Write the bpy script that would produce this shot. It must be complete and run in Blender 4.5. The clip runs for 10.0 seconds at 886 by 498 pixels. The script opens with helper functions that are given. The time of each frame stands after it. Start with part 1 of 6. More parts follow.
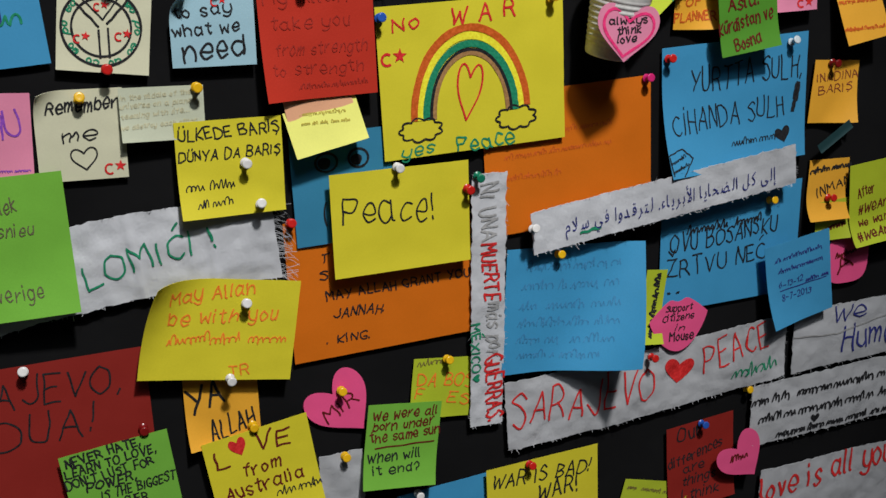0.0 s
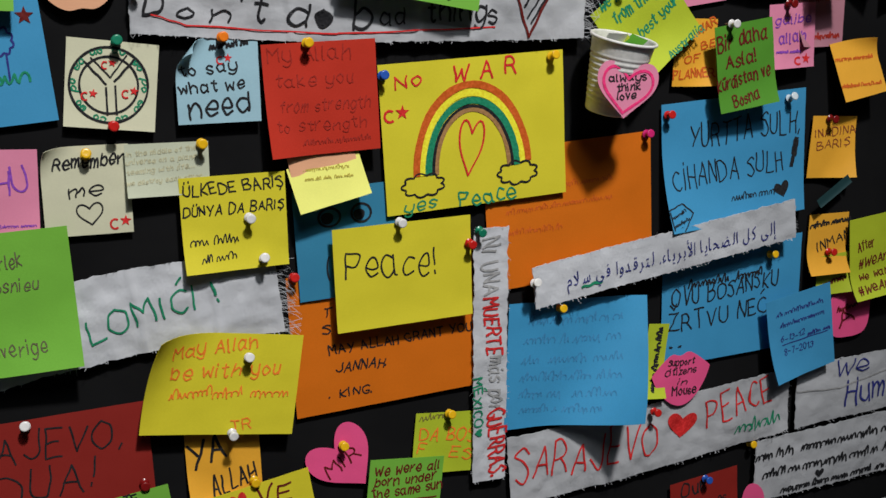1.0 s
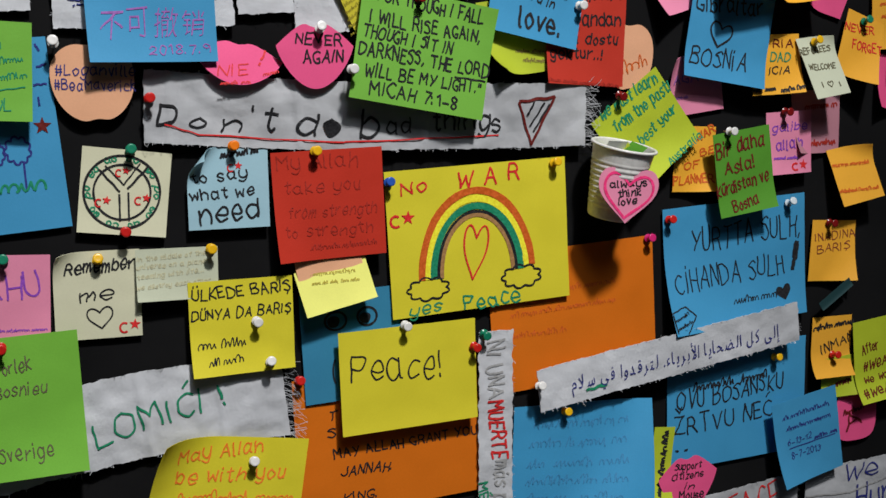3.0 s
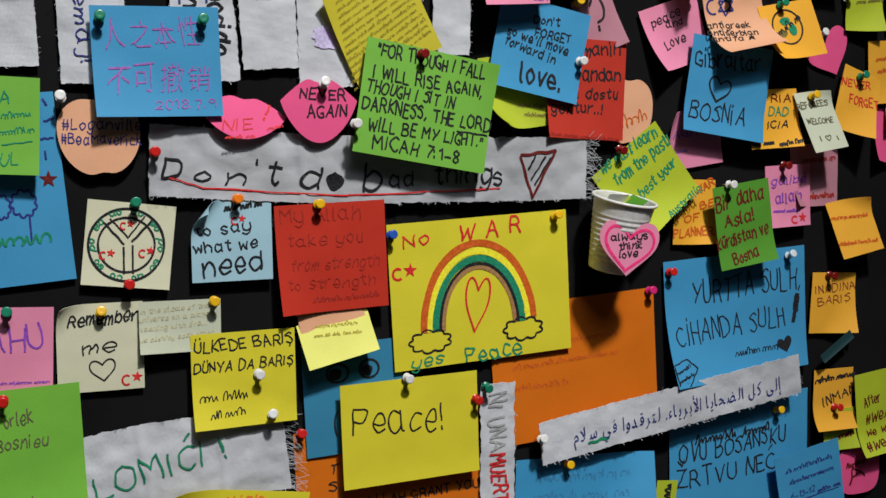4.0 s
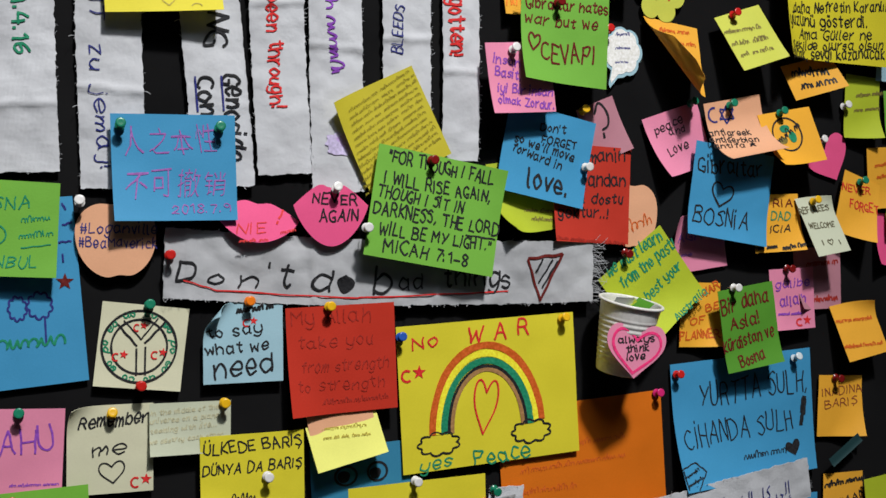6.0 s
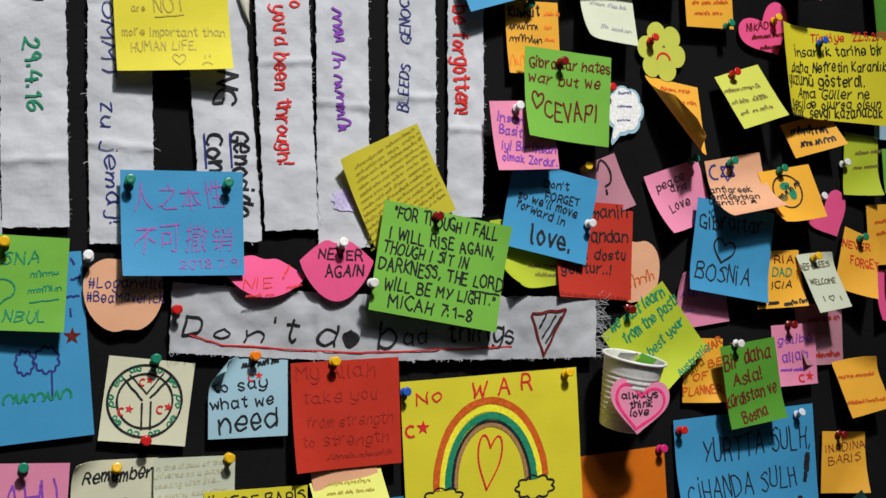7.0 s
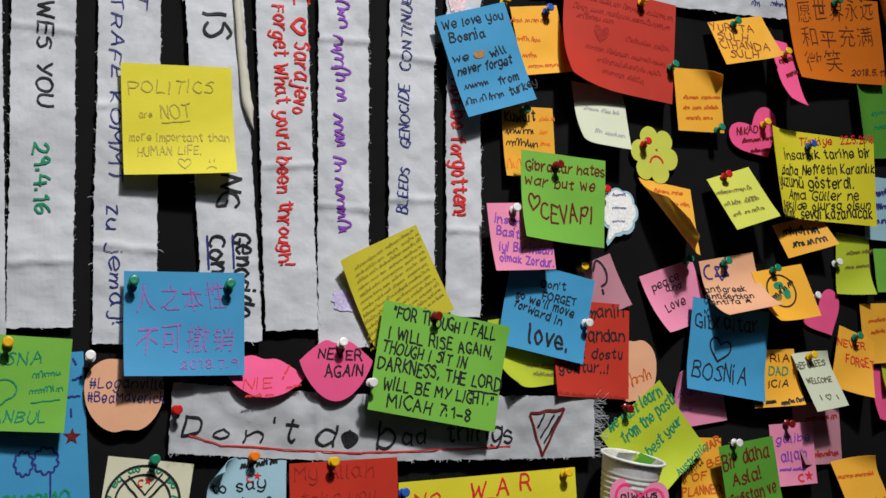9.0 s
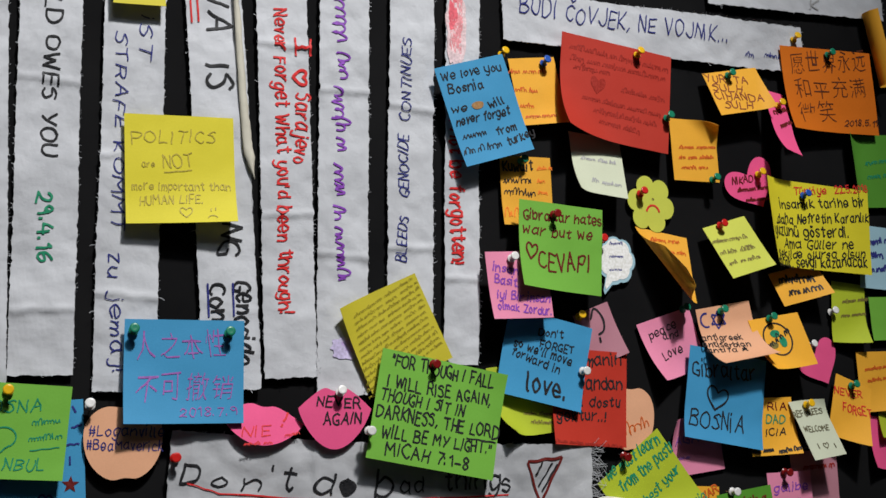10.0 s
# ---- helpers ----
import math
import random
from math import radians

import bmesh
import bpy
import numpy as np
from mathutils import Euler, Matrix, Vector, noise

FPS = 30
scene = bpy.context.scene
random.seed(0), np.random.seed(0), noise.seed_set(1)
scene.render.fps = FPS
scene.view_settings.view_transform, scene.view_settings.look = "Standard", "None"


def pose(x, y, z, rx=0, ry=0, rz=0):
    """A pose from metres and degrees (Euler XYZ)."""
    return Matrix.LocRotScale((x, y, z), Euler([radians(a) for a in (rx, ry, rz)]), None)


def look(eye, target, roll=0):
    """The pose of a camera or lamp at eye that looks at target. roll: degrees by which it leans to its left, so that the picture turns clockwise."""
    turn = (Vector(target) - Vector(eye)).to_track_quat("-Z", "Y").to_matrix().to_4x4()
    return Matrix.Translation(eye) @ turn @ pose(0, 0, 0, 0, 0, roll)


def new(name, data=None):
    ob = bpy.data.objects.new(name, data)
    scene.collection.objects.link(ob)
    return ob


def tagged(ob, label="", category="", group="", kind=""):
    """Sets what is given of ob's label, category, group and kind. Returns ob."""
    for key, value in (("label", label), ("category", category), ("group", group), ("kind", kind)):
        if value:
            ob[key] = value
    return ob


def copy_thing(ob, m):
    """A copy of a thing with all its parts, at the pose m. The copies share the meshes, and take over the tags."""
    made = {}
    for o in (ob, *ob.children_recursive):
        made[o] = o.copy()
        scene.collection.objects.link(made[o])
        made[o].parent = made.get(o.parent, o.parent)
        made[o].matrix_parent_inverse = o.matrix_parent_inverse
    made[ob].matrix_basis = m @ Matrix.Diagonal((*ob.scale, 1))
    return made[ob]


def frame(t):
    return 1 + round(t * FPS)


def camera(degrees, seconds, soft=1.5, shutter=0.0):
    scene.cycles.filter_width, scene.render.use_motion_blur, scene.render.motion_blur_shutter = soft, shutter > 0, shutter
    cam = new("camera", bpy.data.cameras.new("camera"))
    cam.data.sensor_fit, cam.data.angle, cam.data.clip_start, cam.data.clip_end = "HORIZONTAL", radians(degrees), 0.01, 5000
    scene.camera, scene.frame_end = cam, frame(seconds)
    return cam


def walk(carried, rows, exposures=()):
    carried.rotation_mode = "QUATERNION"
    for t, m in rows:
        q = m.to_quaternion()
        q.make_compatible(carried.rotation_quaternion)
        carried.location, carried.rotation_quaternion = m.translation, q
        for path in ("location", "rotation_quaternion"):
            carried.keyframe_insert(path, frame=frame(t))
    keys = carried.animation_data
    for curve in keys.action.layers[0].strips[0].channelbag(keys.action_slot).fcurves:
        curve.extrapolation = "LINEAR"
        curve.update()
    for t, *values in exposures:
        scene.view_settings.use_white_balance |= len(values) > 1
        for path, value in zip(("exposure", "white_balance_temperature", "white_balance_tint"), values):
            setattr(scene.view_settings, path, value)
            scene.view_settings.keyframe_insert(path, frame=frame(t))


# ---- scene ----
cam = camera(45.34, 10.0)
# seconds, eye, and the turn to the left, the tilt upwards and the lean of a camera on a tripod head
PATH = [
    (0, -0.0584, -0.7114, 1.5002, -22.053, -17.747, -0.003),
    (0.5, -0.0593, -0.7130, 1.5006, -22.002, -16.372, -0.058),
    (1, -0.0597, -0.7152, 1.5017, -21.918, -14.837, -0.066),
    (1.5, -0.0605, -0.7158, 1.5027, -21.904, -13.582, -0.075),
    (2, -0.0616, -0.7165, 1.5058, -21.884, -12.361, -0.022),
    (2.5, -0.0607, -0.7211, 1.5045, -21.643, -10.825, -0.154),
    (4, -0.0646, -0.7269, 1.5083, -21.571, -6.711, -0.128),
    (4.5, -0.0649, -0.7277, 1.5088, -21.556, -5.369, -0.161),
    (5, -0.0678, -0.7292, 1.5107, -21.567, -4.081, -0.126),
    (5.5, -0.0698, -0.7317, 1.5109, -21.500, -2.767, -0.085),
    (7, -0.0788, -0.7386, 1.5152, -21.503, 1.364, 0.219),
    (7.5, -0.0789, -0.7416, 1.5149, -21.467, 2.724, 0.179),
    (8, -0.0793, -0.7439, 1.5171, -21.524, 3.951, 0.127),
    (8.5, -0.0817, -0.7453, 1.5161, -21.602, 5.275, 0.121),
    (9, -0.0835, -0.7484, 1.5176, -21.622, 6.538, 0.172),
    (9.5, -0.0857, -0.7513, 1.5168, -21.581, 7.852, 0.278),
    (10, -0.0866, -0.7548, 1.5201, -21.730, 8.906, 0.284),
]
walk(cam, [(t, pose(x, y, z) @ pose(0, 0, 0, 0, 0, turn) @ pose(0, 0, 0, 90 + tilt) @ pose(0, 0, 0, 0, 0, lean)) for t, x, y, z, turn, tilt, lean in PATH], [(0.0, -0.16), (4.0, -0.14), (5.5, -0.12), (7.5, -0.06), (8.5, -0.12), (9.5, -0.25), (10.0, -0.26)])

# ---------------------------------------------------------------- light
# A dim exhibition room: one warm spotlight high above the board, a weak fill lamp added behind.
world = bpy.data.worlds.new("world")
scene.world = world
world.use_nodes = True
world.node_tree.nodes["Background"].inputs[0].default_value = (0.75, 0.85, 1.0, 1)
world.node_tree.nodes["Background"].inputs[1].default_value = 0.0


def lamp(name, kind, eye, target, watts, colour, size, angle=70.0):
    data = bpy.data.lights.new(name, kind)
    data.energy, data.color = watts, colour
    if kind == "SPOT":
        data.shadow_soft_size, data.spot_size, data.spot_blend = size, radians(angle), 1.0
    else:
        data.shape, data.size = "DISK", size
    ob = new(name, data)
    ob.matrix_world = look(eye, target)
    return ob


lamp("spotlight", "SPOT", (0.30, -1.65, 3.55), (0.10, 0, 1.41), 355, (1.0, 0.982, 0.97), 0.10, 37.5)
# Added fill without a known source; it only lifts the shadows.
lamp("fill_lamp", "AREA", (0.0, -2.2, 3.7), (0.1, -0.4, 1.3), 16, (0.86, 0.93, 1.0), 0.9)

# ---------------------------------------------------------------- materials
MATS = {}


def nodes_of(name):
    m = bpy.data.materials.new(name)
    m.use_nodes = True
    nt = m.node_tree
    return m, nt, nt.nodes["Principled BSDF"]


def mix_colour(nt, fac, a, b):
    n = nt.nodes.new("ShaderNodeMix")
    n.data_type = "RGBA"
    for i, v in ((6, a), (7, b)):
        if isinstance(v, tuple):
            n.inputs[i].default_value = (*v, 1)
        else:
            nt.links.new(v, n.inputs[i])
    nt.links.new(fac, n.inputs[0])
    return n.outputs[2]


def ramp(nt, value, lo, hi):
    n = nt.nodes.new("ShaderNodeMapRange")
    n.inputs[1].default_value, n.inputs[2].default_value = lo, hi
    nt.links.new(value, n.inputs[0])
    return n.outputs[0]


def noise_of(nt, scale, detail=3.0, coords=None):
    n = nt.nodes.new("ShaderNodeTexNoise")
    n.inputs["Scale"].default_value, n.inputs["Detail"].default_value = scale, detail
    if coords is None:
        coords = nt.nodes.new("ShaderNodeTexCoord").outputs["Object"]
    nt.links.new(coords, n.inputs["Vector"])
    return n.outputs["Fac"]


def bump(nt, height, strength, distance, onto=None):
    n = nt.nodes.new("ShaderNodeBump")
    n.inputs["Strength"].default_value, n.inputs["Distance"].default_value = strength, distance
    nt.links.new(height, n.inputs["Height"])
    if onto is not None:
        nt.links.new(onto, n.inputs["Normal"])
    return n.outputs["Normal"]


def paper(name, colour, other=None):
    """Coloured memo paper: fine fibre, faint blotches and soft creases, thin enough to let some light through."""
    m, nt, bsdf = nodes_of(name)
    other = other or tuple(0.8 * c for c in colour)
    blotch = ramp(nt, noise_of(nt, 28, 2), 0.4, 0.75)
    fibre = ramp(nt, noise_of(nt, 900, 3), 0.35, 0.7)
    info = nt.nodes.new("ShaderNodeObjectInfo").outputs["Random"]
    base = mix_colour(nt, info, colour, tuple(0.9 * c + 0.012 for c in colour))
    half = nt.nodes.new("ShaderNodeMath")
    half.operation = "MULTIPLY"
    half.inputs[1].default_value = 0.35
    nt.links.new(blotch, half.inputs[0])
    base = mix_colour(nt, half.outputs[0], base, other)
    small = nt.nodes.new("ShaderNodeMath")
    small.operation = "MULTIPLY"
    small.inputs[1].default_value = 0.18
    nt.links.new(fibre, small.inputs[0])
    base = mix_colour(nt, small.outputs[0], base, tuple(0.72 * c for c in colour))
    nt.links.new(base, bsdf.inputs["Base Color"])
    bsdf.inputs["Roughness"].default_value = 0.62
    bsdf.inputs["Specular IOR Level"].default_value = 0.25
    n1 = bump(nt, noise_of(nt, 22, 2), 0.5, 0.0012)
    n2 = bump(nt, fibre, 0.12, 0.0002, n1)
    nt.links.new(n2, bsdf.inputs["Normal"])
    thin = nt.nodes.new("ShaderNodeBsdfTranslucent")
    nt.links.new(base, thin.inputs["Color"])
    both = nt.nodes.new("ShaderNodeMixShader")
    both.inputs[0].default_value = 0.1
    nt.links.new(bsdf.outputs[0], both.inputs[1])
    nt.links.new(thin.outputs[0], both.inputs[2])
    nt.links.new(both.outputs[0], nt.nodes["Material Output"].inputs["Surface"])
    return m


PAPERS = {
    "yellow": (0.82, 0.72, 0.03),
    "lemon": (0.94, 0.94, 0.22),
    "pear": (0.66, 0.70, 0.09),
    "mustard": (0.66, 0.57, 0.03),
    "lime": (0.50, 0.60, 0.03),
    "green": (0.20, 0.52, 0.055),
    "leaf": (0.10, 0.33, 0.03),
    "blue": (0.055, 0.34, 0.62),
    "teal": (0.04, 0.25, 0.42),
    "pale_blue": (0.40, 0.64, 0.74),
    "orange": (0.75, 0.175, 0.005),
    "amber": (0.94, 0.46, 0.035),
    "night": (0.01, 0.05, 0.055),
    "crimson": (0.30, 0.018, 0.012),
    "red": (0.58, 0.035, 0.016),
    "pink": (0.97, 0.105, 0.30),
    "rose": (0.88, 0.29, 0.45),
    "mauve": (0.55, 0.24, 0.30),
    "peach": (0.90, 0.47, 0.27),
    "cream": (0.76, 0.75, 0.53),
    "ivory": (0.66, 0.70, 0.52),
    "white": (0.80, 0.82, 0.80),
}
for key, rgb in PAPERS.items():
    MATS[key] = paper("paper_" + key, rgb)


def ink(name, colour):
    m, nt, bsdf = nodes_of(name)
    pale = tuple(min(1.0, c * 1.5 + 0.015) for c in colour)
    nt.links.new(mix_colour(nt, ramp(nt, noise_of(nt, 500, 4), 0.35, 0.75), colour, pale), bsdf.inputs["Base Color"])
    bsdf.inputs["Roughness"].default_value = 0.5
    bsdf.inputs["Specular IOR Level"].default_value = 0.2
    return m


INKS = {
    "black": (0.012, 0.012, 0.014),
    "pencil": (0.10, 0.09, 0.05),
    "dull": (0.16, 0.13, 0.03),
    "faint": (0.44, 0.42, 0.27),
    "olive": (0.27, 0.22, 0.02),
    "soft_pencil": (0.36, 0.29, 0.035),
    "grey": (0.30, 0.30, 0.30),
    "faint_blue": (0.04, 0.20, 0.38),
    "navy": (0.02, 0.025, 0.16),
    "violet": (0.20, 0.05, 0.36),
    "plum": (0.26, 0.10, 0.34),
    "red_ink": (0.55, 0.02, 0.02),
    "maroon": (0.29, 0.019, 0.011),
    "dark_red": (0.11, 0.008, 0.006),
    "brown": (0.22, 0.05, 0.02),
    "dark_brown": (0.09, 0.022, 0.008),
    "rust": (0.50, 0.09, 0.01),
    "green_ink": (0.01, 0.20, 0.10),
    "orange_ink": (0.80, 0.18, 0.02),
    "pink_ink": (0.75, 0.03, 0.16),
    "tan": (0.30, 0.16, 0.06),
    "lilac": (0.46, 0.33, 0.62),
    "light_lilac": (0.50, 0.44, 0.64),
    "wash_red": (0.64, 0.24, 0.26),
    "pale_wash": (0.64, 0.48, 0.49),
    "deep_wash": (0.62, 0.10, 0.13),
    "bright_yellow": (0.84, 0.70, 0.03),
    "white_ink": (0.75, 0.75, 0.70),
}
for key, rgb in INKS.items():
    MATS[key] = ink("ink_" + key, rgb)


def cloth(name, colour):
    """Torn cotton: a fine weave, soft grey soiling and pressed wrinkles."""
    m, nt, bsdf = nodes_of(name)
    co = nt.nodes.new("ShaderNodeTexCoord").outputs["Object"]
    soil = ramp(nt, noise_of(nt, 14, 4, co), 0.42, 0.8)
    base = mix_colour(nt, soil, colour, tuple(0.72 * c for c in colour))
    waves = []
    for axis in ("X", "Z"):
        w = nt.nodes.new("ShaderNodeTexWave")
        w.bands_direction = axis
        w.inputs["Scale"].default_value, w.inputs["Distortion"].default_value = 420, 1.2
        nt.links.new(co, w.inputs["Vector"])
        waves.append(w.outputs["Fac"])
    weave = nt.nodes.new("ShaderNodeMath")
    weave.operation = "ADD"
    nt.links.new(waves[0], weave.inputs[0])
    nt.links.new(waves[1], weave.inputs[1])
    nt.links.new(base, bsdf.inputs["Base Color"])
    bsdf.inputs["Roughness"].default_value = 0.9
    bsdf.inputs["Specular IOR Level"].default_value = 0.1
    crush = nt.nodes.new("ShaderNodeTexNoise")
    crush.noise_type = "RIDGED_MULTIFRACTAL"
    crush.inputs["Scale"].default_value, crush.inputs["Detail"].default_value = 22, 3
    nt.links.new(co, crush.inputs["Vector"])
    n0 = bump(nt, crush.outputs["Fac"], 0.35, 0.0012)
    n1 = bump(nt, noise_of(nt, 60, 4, co), 0.8, 0.0018, n0)
    n2 = bump(nt, weave.outputs[0], 0.35, 0.00025, n1)
    nt.links.new(n2, bsdf.inputs["Normal"])
    return m


MATS["cotton"] = cloth("cloth_cotton", (0.60, 0.615, 0.645))
MATS["cream_cotton"] = cloth("cloth_cream", (0.64, 0.61, 0.51))
# Darker copy of cotton: light falloff low on the board, put into its colour.
MATS["dimmed_cotton"] = cloth("cloth_dimmed", (0.47, 0.48, 0.50))


def plastic(name, colour, rough=0.28):
    m, nt, bsdf = nodes_of(name)
    nt.links.new(mix_colour(nt, ramp(nt, noise_of(nt, 300, 3), 0.4, 0.8), colour, tuple(0.8 * c for c in colour)), bsdf.inputs["Base Color"])
    bsdf.inputs["Roughness"].default_value = rough
    return m


for key, rgb in {"pin_red": (0.55, 0.015, 0.012), "pin_green": (0.01, 0.20, 0.11), "pin_yellow": (0.80, 0.46, 0.01), "pin_white": (0.75, 0.74, 0.72),
                 "pin_blue": (0.02, 0.09, 0.42), "pin_orange": (0.85, 0.20, 0.01), "pin_pink": (0.62, 0.02, 0.16), "pin_dark_red": (0.20, 0.008, 0.008),
                 "pin_clear": (0.62, 0.70, 0.74)}.items():
    MATS[key] = plastic(key, rgb)
MATS["cup_plastic"] = plastic("cup_plastic", (0.78, 0.77, 0.74), 0.35)

m, nt, bsdf = nodes_of("steel")
nt.links.new(ramp(nt, noise_of(nt, 700, 2), -1.2, 2.2), bsdf.inputs["Roughness"])
bsdf.inputs["Base Color"].default_value, bsdf.inputs["Metallic"].default_value = (0.55, 0.55, 0.57, 1), 1.0
MATS["steel"] = m

m, nt, bsdf = nodes_of("black_felt")
co = nt.nodes.new("ShaderNodeTexCoord").outputs["Object"]
nt.links.new(mix_colour(nt, ramp(nt, noise_of(nt, 9, 5, co), 0.35, 0.75), (0.007, 0.007, 0.0075), (0.012, 0.012, 0.0125)), bsdf.inputs["Base Color"])
bsdf.inputs["Roughness"].default_value = 0.95
bsdf.inputs["Specular IOR Level"].default_value = 0.05
nt.links.new(bump(nt, noise_of(nt, 1400, 3, co), 0.3, 0.0004, bump(nt, noise_of(nt, 40, 3, co), 0.3, 0.002)), bsdf.inputs["Normal"])
MATS["felt"] = m


def plaster(name, colour):
    m, nt, bsdf = nodes_of(name)
    nt.links.new(mix_colour(nt, ramp(nt, noise_of(nt, 3, 5), 0.35, 0.75), colour, tuple(0.82 * c for c in colour)), bsdf.inputs["Base Color"])
    bsdf.inputs["Roughness"].default_value = 0.85
    nt.links.new(bump(nt, noise_of(nt, 180, 3), 0.2, 0.002), bsdf.inputs["Normal"])
    return m


MATS["wall"] = plaster("wall_paint", (0.30, 0.30, 0.31))
MATS["floor"] = plaster("floor_screed", (0.16, 0.15, 0.14))

# ---------------------------------------------------------------- helpers
rng = random.Random(7)


def mesh_of(name, bm, material, smooth=True):
    me = bpy.data.meshes.new(name)
    bm.to_mesh(me)
    bm.free()
    me.materials.append(MATS[material])
    if smooth:
        me.shade_smooth()
    return me


def part(name, bm, material, parent, label="", smooth=True):
    ob = new(name, mesh_of(name, bm, material, smooth))
    ob.parent = parent
    if label:
        tagged(ob, label)
    return ob


def block(name, x0, x1, y0, y1, z0, z1, material):
    bm = bmesh.new()
    bmesh.ops.create_cube(bm, size=1)
    for v in bm.verts:
        v.co = ((x0 + x1) / 2 + v.co.x * (x1 - x0), (y0 + y1) / 2 + v.co.y * (y1 - y0), (z0 + z1) / 2 + v.co.z * (z1 - z0))
    return new(name, mesh_of(name, bm, material, False))


# ---------------------------------------------------------------- the room and the board
tagged(block("floor", -2.2, 2.8, -3.0, 0.1, -0.1, 0, "floor"), "dark grey screed floor of the exhibition room", "floor", kind="structure")
tagged(block("ceiling", -2.2, 2.8, -3.0, 0.1, 4.0, 4.1, "wall"), "grey painted ceiling of the exhibition room", "ceiling", kind="structure")
tagged(block("wall_north", -2.2, 2.8, 0.03, 0.1, 0, 4.0, "wall"), "grey painted wall behind the black pinboard", "wall", kind="structure")
tagged(block("wall_south", -2.2, 2.8, -3.1, -3.0, 0, 4.0, "wall"), "plain grey painted wall", "wall", kind="structure")
tagged(block("wall_west", -2.3, -2.2, -3.0, 0.1, 0, 4.0, "wall"), "plain grey painted wall", "wall", kind="structure")
tagged(block("wall_east", 2.8, 2.9, -3.0, 0.1, 0, 4.0, "wall"), "plain grey painted wall", "wall", kind="structure")
tagged(block("pinboard", -1.2, 1.8, 0.0, 0.028, 0.6, 2.4, "felt"), "large black felt pinboard covered with pinned notes", "pinboard", kind="structure")


# ---------------------------------------------------------------- paper sheets
class Sheet:
    """A sheet on the board: its own plane has x to the right and y up, in metres from its middle, and depth towards the room.
    rolls: (direction in degrees, distance of the bend from the middle, radius) bends the sheet off the board beyond a line."""

    def __init__(self, x, z, w, h, turn, lift, rolls=(), tilt=0.0, sway=0.0, ripple=0.0, seed=0):
        self.x, self.z, self.w, self.h, self.turn, self.lift = x, z, w, h, turn, lift
        self.rolls = [(math.cos(radians(a)), math.sin(radians(a)), s, r) for a, s, r in rolls]
        self.tilt, self.sway, self.ripple, self.seed = tilt, sway, ripple, seed

    def bent(self, x, y):
        d = self.lift + self.tilt * (self.h / 2 - y) + self.sway * (x + self.w / 2)
        if self.ripple:
            d += self.ripple * (0.6 + noise.noise((x * 30 + self.seed, y * 30, 1.7)) + 0.5 * noise.noise((x * 85, y * 85 + self.seed, 9.1)))
        for cx, cy, start, r in self.rolls:
            s = x * cx + y * cy - start
            if s > 0:
                a = min(s / abs(r), 2.6)
                back = s - abs(r) * math.sin(a)
                x, y, d = x - cx * back, y - cy * back, d + r * (1 - math.cos(a))
        return x, y, d

    def place(self, x, y, off=0.0):
        """Board place of a sheet point, raised by off along the sheet's own normal."""
        p = Vector(self.bent(x, y))
        if off:
            e = 0.0008
            n = (Vector(self.bent(x + e, y)) - p).cross(Vector(self.bent(x, y + e)) - p).normalized()
            p = p + n * off
        return Vector((p.x, -max(p.z, 0.0004 + off), p.y))


def outline(kind, w, h):
    """Rim points of a die-cut memo shape that fills w by h."""
    pts = []
    for i in range(72):
        a = 2 * math.pi * i / 72
        c, s = math.cos(a), math.sin(a)
        if kind == "heart":
            x, y = 1.0 * abs(s) ** 2.1 * (1 if s > 0 else -1), (13 * c - 5 * math.cos(2 * a) - 2 * math.cos(3 * a) - math.cos(4 * a) + 2.5) / 14.5
        elif kind == "apple":
            r = 1 - 0.10 * math.exp(-((a - math.pi / 2) / 0.22) ** 2) - 0.09 * math.exp(-((a - 1.5 * math.pi) / 0.2) ** 2)
            x, y = r * c * (0.88 + 0.13 * s), r * s
            x, y = math.copysign(abs(x) ** 0.85, x), math.copysign(abs(y) ** 0.9, y)
        elif kind == "lips":
            x = math.copysign(abs(c) ** 0.9, c)
            y = 0.22 + (0.78 * (1 - abs(x) ** 1.4) - 0.26 * math.exp(-(x / 0.2) ** 2) if s > 0 else -1.22 * (1 - abs(x) ** 1.9) ** 0.8)
        elif kind == "flower":
            r = 0.72 + 0.28 * abs(math.cos(3 * a + 0.5)) ** 0.6
            x, y = r * c, r * s
        elif kind == "bubble":
            r = 0.80 + 0.13 * abs(math.cos(3.5 * a)) ** 0.6 + 0.55 * math.exp(-((a - 4.25) / 0.13) ** 2)
            x, y = r * c, r * s * 0.86
        else:
            x, y = math.copysign(abs(c) ** 0.6, c), math.copysign(abs(s) ** 0.6, s)
        pts.append((x * w / 2, y * h / 2))
    return pts


